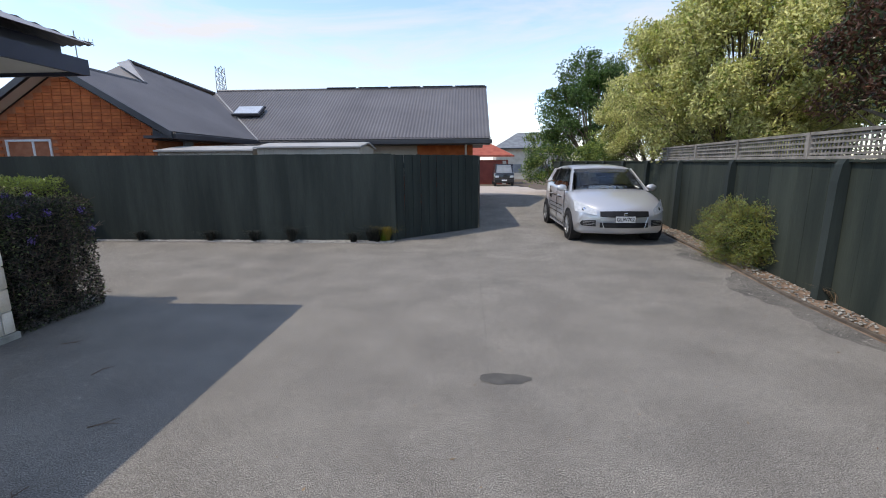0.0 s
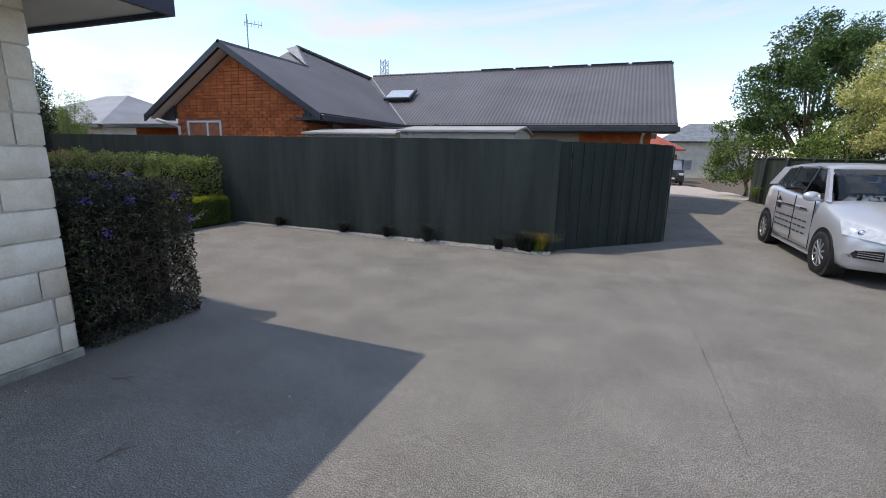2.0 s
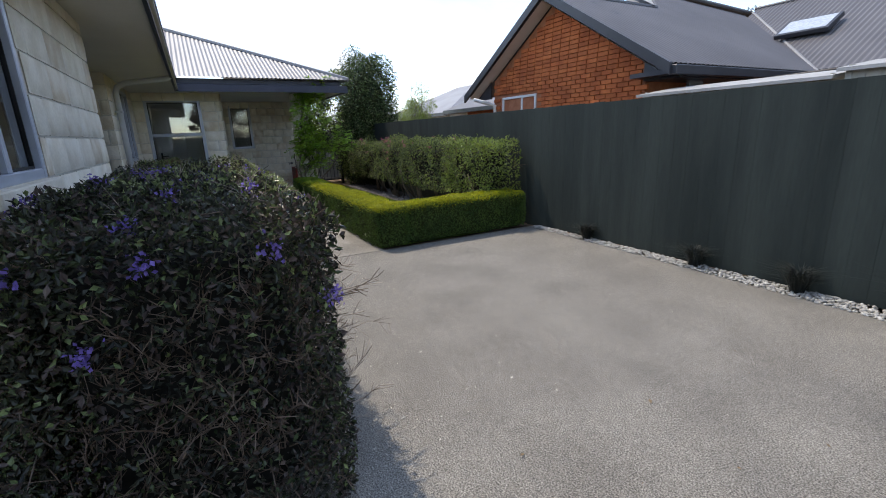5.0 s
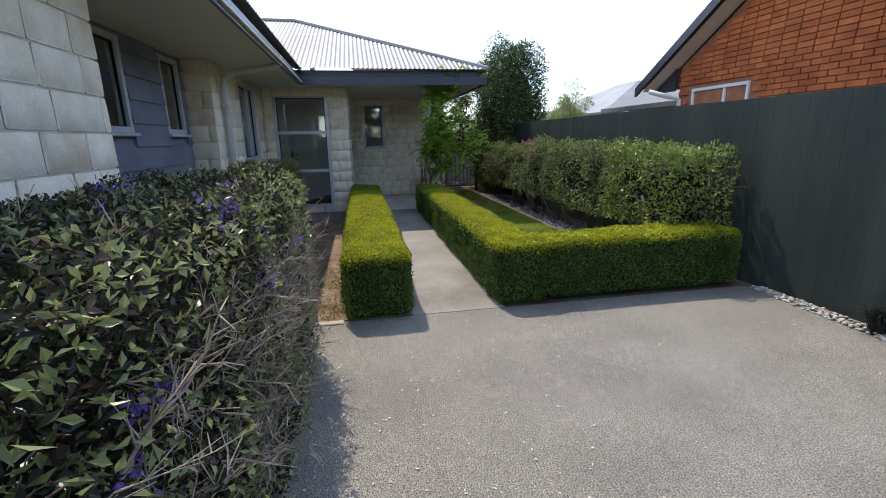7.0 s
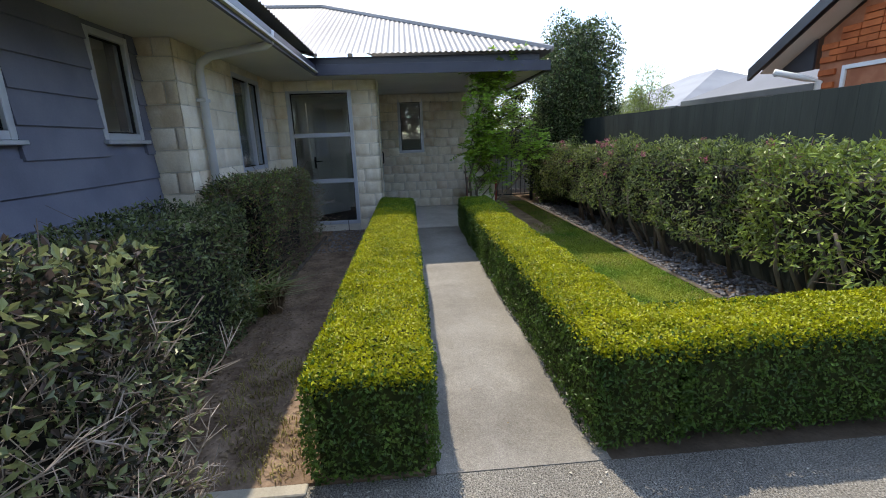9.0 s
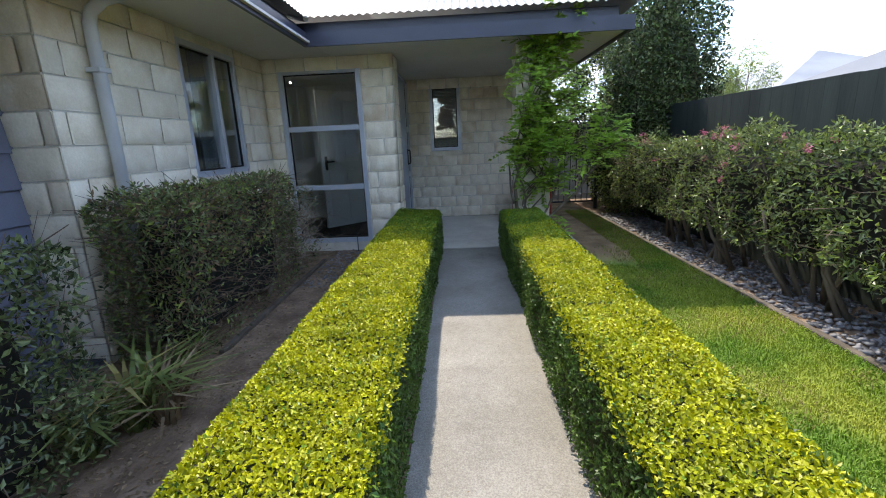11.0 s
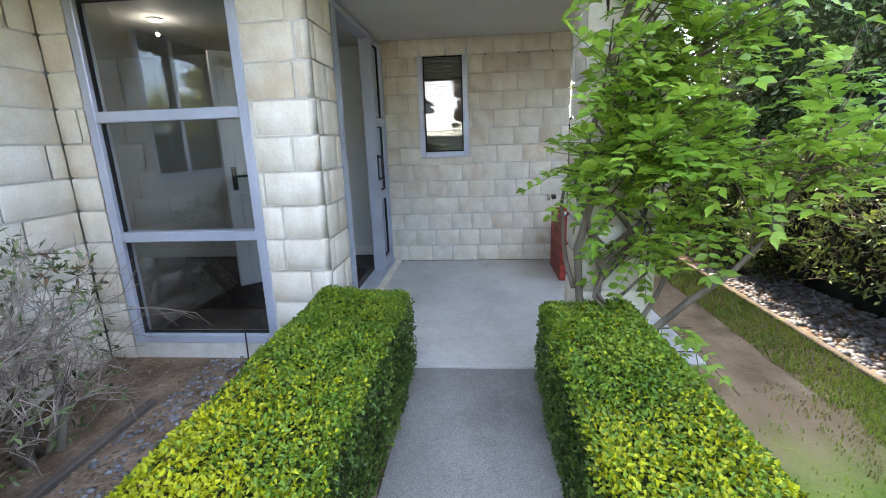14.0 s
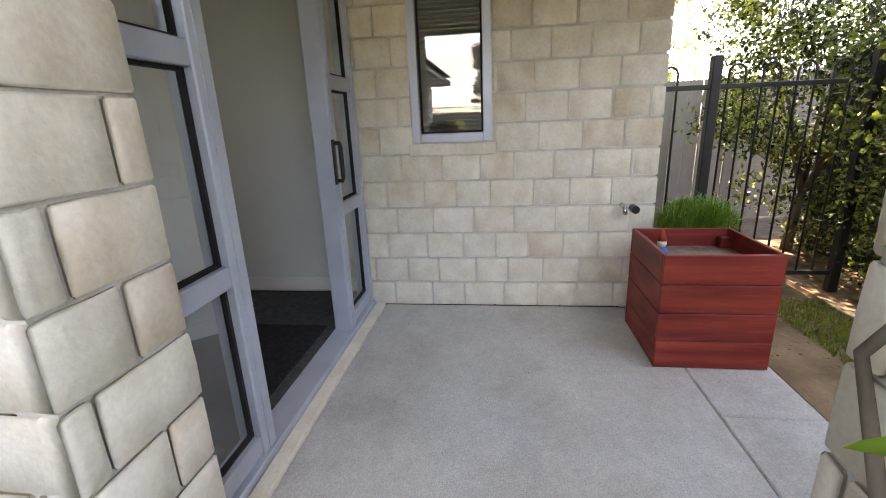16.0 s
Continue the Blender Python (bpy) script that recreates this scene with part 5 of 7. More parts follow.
part("ridge_rail", bm, M["black"], nh, "low black rails along the ridge")
# lower wing further along
bm = B()
poly(bm, [(-17.6, 12.4, 2.12), (-11.6, 12.4, 2.12), (-11.6, 15.4, 3.6), (-14.4, 15.4, 3.6)])
poly(bm, [(-17.6, 12.4, 2.12), (-14.4, 15.4, 3.6), (-17.6, 18.4, 2.12)])
part("roof", bm, M["roof"], nh, "dark grey hipped roof of the lower wing")
bm = B()
box(bm, -17.6, 12.34, 1.98, -11.6, 12.46, 2.12, 0.01)
part("gutter", bm, M["dark_gutter"], nh)
bm = B()
box(bm, -16.9, 13.0, -0.05, -11.25, 17, 2.05)
part("wall", bm, M["brick"], nh)
tvb = thing("tv_aerial", (-9.42, 10.9, 3.7), "thin metal television aerial on the gable ridge", "aerial")
part("mast", tube(B(), [(-9.42, 10.9, 3.7), (-9.42, 10.9, 4.62)], 0.014, 6), M["steel"], tvb)
part("boom", tube(B(), [(-9.45, 10.85, 4.42), (-9.05, 11.0, 4.36)], 0.009, 6), M["steel"], tvb)
for k in range(6):
    u = k / 5
    c = Vector((-9.45 + 0.4 * u, 10.85 + 0.15 * u, 4.42 - 0.06 * u))
    part("element", tube(B(), [c + Vector((0, 0, -0.08)), c + Vector((0, 0, 0.08))], 0.006, 5), M["steel"], tvb)

for k, (x0, x1, zt) in enumerate(((-6.75, -4.62, 1.80), (-4.50, -2.25, 1.86))):
    sh = thing("garden_shed", ((x0 + x1) / 2, 10.5, 0), "cream ribbed metal garden shed with a pale roof", "shed", "garden sheds by the fence")
    bm = B()
    cols = [(bm.verts.new((x, 9.55 + (0.012 if (i // 2) % 2 else 0), 0.0)), bm.verts.new((x, 9.55 + (0.012 if (i // 2) % 2 else 0), zt - 0.07))) for i, x in enumerate(np.repeat(np.linspace(x0, x1, 45), 2)[1:-1])]
    for a, b in zip(cols, cols[1:]):
        bm.faces.new((a[0], b[0], b[1], a[1]))
    part("front_wall", bm, M["shed"], sh, "ribbed cream wall")
    part("side_wall", box(B(), x1 - 0.02, 9.6, 0.0, x1, 11.0, zt - 0.02), M["shed"], sh)
    part("side_wall", box(B(), x0, 9.6, 0.0, x0 + 0.02, 11.0, zt - 0.02), M["shed"], sh)
    bm = B()
    poly(bm, [(x0 - 0.05, 9.48, zt - 0.05), (x1 + 0.05, 9.48, zt - 0.05), (x1 + 0.05, 10.3, zt + 0.06), (x0 - 0.05, 10.3, zt + 0.06)], (0, 0, -0.035))
    poly(bm, [(x0 - 0.05, 11.1, zt - 0.05), (x1 + 0.05, 11.1, zt - 0.05), (x1 + 0.05, 10.302, zt + 0.06), (x0 - 0.05, 10.302, zt + 0.06)], (0, 0, -0.035))
    part("roof", bm, M["shed_roof"], sh, "pale flat-pitched roof")

# houses and a pylon in the distance
rh = thing("red_roofed_garage", (3, 46, fall(45)), "garage with terracotta roof and maroon door", "garage")
gz = fall(45)
part("wall", box(B(), 0.0, 45.2, gz, 4.2, 51, gz + 2.5), M["red_door"], rh, "maroon brick wall")
part("door", box(B(), 0.6, 45.1, gz + 0.02, 3.5, 45.2, gz + 2.2, 0.01), M["red_door"], rh, "maroon garage door")
part("post", box(B(), 3.65, 45.05, gz, 4.0, 45.3, gz + 2.4, 0.01), M["shed"], rh, "cream corner post")
bm = B()
poly(bm, [(-0.6, 44.7, gz + 2.95), (4.7, 44.7, gz + 2.95), (2.3, 47.5, gz + 4.3), (-2.0, 47.5, gz + 4.3)])
poly(bm, [(4.7, 44.7, gz + 2.95), (4.7, 51, gz + 2.95), (2.3, 47.5, gz + 4.3)])
box(bm, -0.6, 44.65, gz + 2.8, 4.75, 44.8, gz + 2.97)
part("roof", bm, M["red_roof"], rh, "terracotta hipped roof")


def far_house(at, sx, sy, eave, ridge, wall, roof, label):
    x, y, z = at
    h = thing("distant_house", at, label, "house", "houses in the distance")
    part("wall", box(B(), x - sx, y - sy, z, x + sx, y + sy, z + eave), M[wall], h)
    bm = B()
    r = sx - sy * 0.9 if sx > sy else 0.3
    o = 0.5
    A, Bq, C, D = [(x - sx - o, y - sy - o, z + eave), (x + sx + o, y - sy - o, z + eave), (x + sx + o, y + sy + o, z + eave), (x - sx - o, y + sy + o, z + eave)]
    P, Q = (x - r, y, z + ridge), (x + r, y, z + ridge)
    for f in ((A, Bq, Q, P), (Bq, C, Q), (C, D, P, Q), (D, A, P)):
        poly(bm, f)
    part("roof", bm, M[roof], h)
    part("gutter", box(B(), x - sx - o, y - sy - o - 0.05, z + eave - 0.15, x + sx + o, y - sy - o + 0.05, z + eave + 0.02), M["dark_gutter"], h)
    for k in (-0.4, 0.4):
        w = part("window", box(B(), x + k * sx - 0.7, y - sy - 0.04, z + 1.0, x + k * sx + 0.7, y - sy, z + 2.1, 0.01), M["slate"], h)
    return h


far_house((8.6, 64, -1.0), 4.6, 3.5, 4.2, 6.4, "shed", "slate", "blue-grey tiled house beyond the trees")
far_house((-27.5, 19.5, 0), 4.2, 3.6, 2.3, 4.1, "shed", "roof_light", "pale grey roofed house behind the gardens")
far_house((-38, 30, 0), 6, 4, 2.4, 4.6, "shed", "flashing", "grey roofed house far behind")
py = thing("power_pylon", (-65, 120, 0), "distant steel lattice power pylon", "pylon")
legs = [(-1.0, -1.0), (1.0, -1.0), (1.0, 1.0), (-1.0, 1.0)]
bm = B()
for i, (a, b) in enumerate(legs):
    tube(bm, [(-65 + a * 2.2, 120 + b * 2.2, -1), (-65 + a * 0.9, 120 + b * 0.9, 15), (-65 + a * 0.8, 120 + b * 0.8, 26.5)], 0.09, 4)
part("legs", bm, M["steel"], py)
bm = B()
for k in range(10):
    z = 6 + k * 2.05
    w = 0.82
    for i in range(4):
        p, q = legs[i], legs[(i + 1) % 4]
        tube(bm, [(-65 + p[0] * w, 120 + p[1] * w, z), (-65 + q[0] * w, 120 + q[1] * w, z + 2.05)], 0.06, 4)
        tube(bm, [(-65 + q[0] * w, 120 + q[1] * w, z), (-65 + p[0] * w, 120 + p[1] * w, z + 2.05)], 0.06, 4)
part("bracing", bm, M["steel"], py)

# ---- clipped hedges ----
def clipped_hedge(at, boxes, label, seed, open_faces):
    """A low clipped hedge of one or two runs: solid core painted as inner shade, green sides, lime new growth on top.
    """
    r = np.random.default_rng(seed)
    h = thing("hedge", at, label, "hedge", "clipped low hedges")
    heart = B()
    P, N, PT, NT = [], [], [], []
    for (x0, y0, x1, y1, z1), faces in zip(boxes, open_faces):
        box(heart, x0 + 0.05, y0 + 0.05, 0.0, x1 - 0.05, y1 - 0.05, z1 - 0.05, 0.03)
        p, n = box_shell(r, x0, y0, 0.02, x1, y1, z1, 6800, [f for f in faces if f != "top"], 0.045, 0.028)
        P.append(p)
        N.append(n)
        pt, nt = box_shell(r, x0, y0, 0.02, x1, y1, z1, 21000, ["top"], 0.045, 0.034)
        PT.append(pt)
        NT.append(nt)
        pe, ne = box_shell(r, x0, y0, z1 - 0.07, x1, y1, z1, 4600, [f for f in faces if f != "top"], 0.03, 0.028)
        PT.append(pe)
        NT.append(unit(ne + [[0, 0, 0.6]]))
    part("heart", heart, M["hedge_core"], h, "solid core coloured dark as inner shade")
    leaves("side_leaves", np.concatenate(P), np.concatenate(N), 0.022, 0.014, M["hedge_leaf"], h, r, 0.5, 0.2, 0.25, label="small dark green leaves")
    pt = np.concatenate(PT)
    nt = unit(np.concatenate(NT) + r.normal(0, 0.1, pt.shape))
    patch = np.array([noise.noise(Vector(q * 1.7)) for q in pt])
    # more green towards the porch puts its shade into the colour; patches are random
    green = r.uniform(0, 1, len(pt)) < np.clip((-10.9 - pt[:, 0]) / 0.9 + 0.12 + 0.7 * patch, 0.06, 0.92)
    for nm, m_, sel, lb in (("new_growth", "hedge_new", ~green, "lime green new shoots"), ("green_growth", "hedge_mid", green, "green shoots in patches, more of them as painted porch shade")):
        leaves(nm, pt[sel], nt[sel], 0.019, 0.0125, M[m_], h, r, 0.5, 0.2, 0.45, label=lb)
    return h


clipped_hedge((-9.8, 4.77, 0), [(-12.56, 4.50, -7.20, 5.03, 0.50)], "knee-high clipped hedge with lime green top beside the path", 11, [("x1", "x0", "y0", "y1", "top")])
clipped_hedge((-9.8, 5.95, 0), [(-12.38, 5.69, -7.28, 6.15, 0.50), (-7.78, 6.10, -7.30, 7.98, 0.50)], "L-shaped clipped hedge with lime green top round the lawn", 12,
              [("x1", "x0", "y0", "y1", "top"), ("x1", "x0", "y1", "top")])


def shrub(name, at, x0, y0, x1, y1, z0, z1, label, seed, density, leaf_mats, size, category="shrub", group="", wave=0.07, twigs=600, twig_mat="twig", core=True, bare=(), faces=("top", "x0", "x1", "y0", "y1"), depth=0.11, spread=0.8, flowers=None, legs=0, twig_len=0.2):
    """A loosely clipped shrub: leafy shell over twigs and a core painted near-black as inner shade, on bare stems where
    it has legs.
    """
    r = np.random.default_rng(seed)
    s = thing(name, at, label, category, group)
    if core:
        # plain box, its near-black colour standing for shade deep in the shrub
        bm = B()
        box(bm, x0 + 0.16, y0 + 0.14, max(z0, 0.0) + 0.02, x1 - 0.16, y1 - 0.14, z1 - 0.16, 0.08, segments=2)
        part("heart", bm, M["shrub_core"], s, "solid core coloured dark as inner shade")
    p, n = box_shell(r, x0, y0, z0, x1, y1, z1, density, faces, depth, wave)
    keep = np.ones(len(p), bool)
    for axis, sign, lo, hi, zlo, zhi, frac in bare:
        other = p[:, 1 - axis] if axis < 2 else p[:, 0]
        face = n[:, axis] * sign > 0.5
        fade = np.array([0.5 + 0.5 * noise.noise(Vector(q * 2.5)) for q in p])
        keep &= ~(face & (other > lo) & (other < hi) & (p[:, 2] > zlo) & (p[:, 2] < zhi) & (r.uniform(0, 1, len(p)) < frac * (0.6 + 0.8 * fade)))
    p, n = p[keep], n[keep]
    pick = r.uniform(0, 1, len(p))
    lo = 0.0
    for nm, m_, share in leaf_mats:
        sel = (pick >= lo) & (pick < lo + share)
        lo += share
        if sel.any():
            leaves(nm, p[sel], n[sel], size[0], size[1], M[m_], s, r, spread, 0.2, 0.5, label=M[m_].name.replace("_", " "))
    q, m2 = box_shell(r, x0, y0, z0, x1, y1, z1, max(1, twigs / max(0.1, 2 * (z1 - z0) * ((x1 - x0) + (y1 - y0)))), [f for f in faces if f != "top"], depth, wave)
    a = q - m2 * 0.06
    b = q + unit(m2 * 0.35 + r.normal(0, 0.65, q.shape) + [[0, 0, 0.4]]) * r.uniform(0.3, 1.0, (len(q), 1)) * twig_len
    sticks("twig_mass", a, b, r.uniform(0.0012, 0.0032, len(a)), M[twig_mat], s, "thin dry twigs")
    if legs:
        for k in range(legs):
            bx, by = r.uniform(x0 + 0.25, x1 - 0.25), r.uniform(y0 + 0.2, y1 - 0.15)
            tx, ty = bx + r.uniform(-0.3, 0.3), by + r.uniform(-0.3, 0.15)
            mid = ((bx + tx) / 2 + r.uniform(-0.08, 0.08), (by + ty) / 2 + r.uniform(-.08, .08), (z0 + 0.25) * 0.5)
            part("stem", tube(B(), [(bx, by, 0), mid, (tx, ty, z0 + 0.3)], [0.022, 0.016, 0.01], 6), M["bark"], s, "bare crooked stem", True)
    if flowers:
        m_, clusters = flowers
        c, cn = box_shell(r, x0, y0, max(z0, z1 - 0.35), x1, y1, z1, 60, faces, 0.02, wave)
        ch = r.choice(len(c), min(clusters, len(c)), replace=False)
        fp = np.concatenate([c[i] + cn[i] * 0.02 + r.normal(0, 0.017, (38, 3)) for i in ch])
        fn = np.concatenate([np.repeat(cn[i][None], 38, 0) for i in ch])
        leaves("blossom", fp, fn, 0.016, 0.014, M[m_], s, r, 0.9, 0.1, 0.3, label=M[m_].name.replace("_", " "))
    return s


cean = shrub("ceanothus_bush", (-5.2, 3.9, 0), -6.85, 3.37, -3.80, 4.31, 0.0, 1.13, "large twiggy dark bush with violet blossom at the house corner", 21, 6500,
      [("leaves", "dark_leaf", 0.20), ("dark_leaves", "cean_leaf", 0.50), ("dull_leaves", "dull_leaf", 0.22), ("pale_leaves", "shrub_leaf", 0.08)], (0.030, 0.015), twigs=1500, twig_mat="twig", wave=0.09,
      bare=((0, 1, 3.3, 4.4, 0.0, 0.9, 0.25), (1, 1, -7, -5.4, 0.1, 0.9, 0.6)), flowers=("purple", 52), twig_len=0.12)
# extra leaves coloured paler where the top and +y side catch more light
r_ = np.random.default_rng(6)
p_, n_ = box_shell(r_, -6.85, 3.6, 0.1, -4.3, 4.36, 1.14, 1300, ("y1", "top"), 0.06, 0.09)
leaves("bleached_leaves", p_, n_, 0.030, 0.014, M["lit_side_leaf"], cean, r_, 0.8, 0.2, 0.5, label="grey-green leaves, coloured paler for the lit side")
# a tangle of dry twigs on the same bush, coloured paler on its lit side
r_ = np.random.default_rng(5)


def branchwork(nm, p, out, size, m, parent, r, sub=5, label=""):
    """Crooked branches of three pieces with forking side twigs, from points along their outward ways."""
    A, Bq, R = [], [], []
    k = len(p)
    d = unit(out + r.normal(0, 0.45, p.shape) + [[0, 0, 0.35]])
    L = size * r.uniform(0.5, 1.2, (k, 1))
    rad = r.uniform(0.0022, 0.005, k)
    q = p
    for s in range(3):
        e = q + d * L / 3
        A.append(q)
        Bq.append(e)
        R.append(rad * (1 - 0.25 * s))
        for j in range(sub):
            if (s + j) % 2 == 0:
                a = q + (e - q) * r.uniform(0.1, 1.0, (k, 1))
                b = a + unit(d + r.normal(0, 0.75, d.shape)) * L * r.uniform(0.15, 0.4, (k, 1))
                A.append(a)
                Bq.append(b)
                R.append(rad * 0.45)
        q = e
        d = unit(d + r.normal(0, 0.35, d.shape))
    sticks(nm, np.concatenate(A), np.concatenate(Bq), np.concatenate(R), M[m], parent, label)


tng = thing("twig_tangle", (-5.6, 4.2, 0), "tangle of dead twigs on the bush, coloured paler on its lit side", "twigs", kind="stuff")
p_ = np.concatenate([np.stack([r_.uniform(-6.85, -4.0, 620), r_.uniform(4.15, 4.33, 620), r_.uniform(0.1, 0.88, 620)], 1),
                     np.stack([r_.uniform(-3.98, -3.84, 170), r_.uniform(3.5, 4.25, 170), r_.uniform(0.1, 0.8, 170)], 1),
                     np.stack([r_.uniform(-6.8, -4.0, 130), r_.uniform(3.6, 4.3, 130), r_.uniform(0.9, 1.0, 130)], 1)])
o_ = np.concatenate([np.repeat([[-0.15, 0.4, 0.2]], 620, 0), np.repeat([[0.2, 0.1, 0.3]], 170, 0), np.repeat([[0, 0.15, 0.4]], 130, 0)])
# the shaded east end takes the dark twig colour, the lit rest the pale
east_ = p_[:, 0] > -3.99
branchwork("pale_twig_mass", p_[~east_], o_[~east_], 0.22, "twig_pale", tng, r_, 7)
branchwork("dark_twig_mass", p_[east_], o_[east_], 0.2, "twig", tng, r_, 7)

shrub("round_shrub", (-8.3, 3.4, 0), -9.0, 3.05, -7.35, 3.78, 0.05, 0.96, "dense dark green shrub below the weatherboards", 22, 2300,
      [("leaves", "shrub_leaf", 0.65), ("dark_leaves", "dark_leaf", 0.35)], (0.036, 0.017), twigs=500)
shrub("oleander_hedge", (-10.9, 3.45, 0), -11.42, 3.16, -9.72, 3.72, 0.06, 1.03, "leggy green shrub hedge with browned leaves below the window", 23, 2800,
      [("leaves", "shrub_leaf", 0.55), ("pale_leaves", "shrub_light", 0.16), ("dark_leaves", "dark_leaf", 0.10), ("brown_leaves", "shrub_brown", 0.19)], (0.046, 0.016), twigs=2600, wave=0.12,
      bare=((1, 1, -11.6, -9.7, 0.0, 0.55, 0.7),), spread=0.6, core=True, legs=6, twig_len=0.18)
spa = shrub("sparse_shrub", (-11.75, 3.45, 0), -12.08, 3.2, -11.35, 3.7, 0.12, 0.88, "sparse grey twiggy shrub with few green leaves below the window", 26, 330,
            [("leaves", "shrub_leaf", 0.7), ("dark_leaves", "dark_leaf", 0.2), ("brown_leaves", "shrub_brown", 0.1)], (0.055, 0.017), twigs=60, wave=0.16, spread=0.7, core=False, legs=7, twig_len=0.15)
r_ = np.random.default_rng(27)
p_ = np.stack([r_.uniform(-12.0, -11.3, 190), r_.uniform(3.3, 3.65, 190), r_.uniform(0.1, 0.6, 190)], 1)
branchwork("twig_mass", p_, np.repeat([[0.0, 0.25, 0.35]], 190, 0), 0.4, "twig_pale", spa, r_, 5, "bare grey twigs")
shrub("flowering_hedge", (-11.4, 7.85, 0), -13.9, 7.52, -8.95, 8.08, 0.36, 1.18, "waist-high green hedge with a few pink flowers along the fence", 24, 2600,
      [("leaves", "shrub_leaf", 0.50), ("dark_leaves", "dark_leaf", 0.20), ("pale_leaves", "shrub_light", 0.30)], (0.05, 0.018), twigs=1500, wave=0.2, flowers=("pink", 36), legs=26,
      faces=("top", "x0", "x1", "y0"))

def rough_bush(name, centre, radii, n, mats, size, label, seed, category="bush", group="", rough=0.25, stems=6, low=-0.8, inner=0.6, twig=200, power=2.3, heart=False):
    r = np.random.default_rng(seed)
    s = thing(name, (centre[0], centre[1], 0), label, category, group)
    for nm, m_, share in mats:
        p, d = lumpy(r, int(n * share), centre, radii, power, rough, 3.0, low, inner)
        leaves(nm, p, d, size[0], size[1], M[m_], s, r, 0.8, 0.2, 0.5, label=M[m_].name.replace("_", " "))
    # solid ball coloured dark for the shade inside the bush
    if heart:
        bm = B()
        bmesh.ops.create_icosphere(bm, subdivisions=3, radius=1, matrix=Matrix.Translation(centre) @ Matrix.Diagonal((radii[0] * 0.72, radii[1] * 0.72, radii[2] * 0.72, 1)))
        part("heart", bm, M["hedge_core"], s, "solid core coloured dark as inner shade", True)
    for k in range(stems):
        a = r.uniform(0, 6.28)
        tip = (centre[0] + radii[0] * 0.6 * math.cos(a), centre[1] + radii[1] * 0.6 * math.sin(a), centre[2] + radii[2] * r.uniform(-0.1, 0.5))
        b0 = (centre[0] + 0.08 * math.cos(a), centre[1] + 0.08 * math.sin(a), -0.02)
        part("stem", tube(B(), [b0, ((b0[0] + tip[0]) / 2 + r.normal(0, .04), (b0[1] + tip[1]) / 2 + r.normal(0, .04), tip[2] * 0.55), tip], [0.016, 0.012, 0.005], 5), M["bark"], s, "woody stem", True)
    if twig:
        p, d = lumpy(r, twig, centre, radii, 2.3, rough, 3.0, low, 0.5)
        sticks("twig_mass", p - d * 0.1, p + unit(d + r.normal(0, 0.5, d.shape)) * 0.12, 0.003, M["twig"], s, "thin twigs")
    return s


shrub("broad_shrub", (-8.1, 7.7, 0), -8.80, 7.44, -7.58, 8.08, 0.42, 1.21, "broad clipped light green shrub on bare stems", 25, 1900,
      [("leaves", "shrub_leaf", 0.25), ("pale_leaves", "shrub_light", 0.75)], (0.052, 0.021), wave=0.13, twigs=500, legs=12, depth=0.16, faces=("top", "x0", "x1", "y0"))
rough_bush("heath_bush", (3.98, 6.42, 0.42), (0.40, 0.66, 0.46), 30000, [("leaves", "shrub_light", 0.25), ("dark_leaves", "shrub_leaf", 0.35), ("gold_leaves", "gold_leaf", 0.40)], (0.035, 0.011),
           "bushy yellow-green shrub growing against the green fence", 31, rough=0.6, inner=0.6, twig=500, heart=True)
rough_bush("ivy_mass", (-14.9, 8.0, 0.95), (0.75, 0.55, 1.0), 9000, [("leaves", "shrub_light", 0.55), ("dark_leaves", "dark_leaf", 0.45)], (0.05, 0.032), "leafy climber over the garden gate post", 33, low=-1, rough=0.3)
rough_bush("garden_bush", (-17.0, 6.4, 0.6), (0.45, 0.5, 0.65), 4000, [("leaves", "shrub_light", 0.7), ("dark_leaves", "shrub_leaf", 0.3)], (0.05, 0.03), "light green bush behind the metal fence", 34)

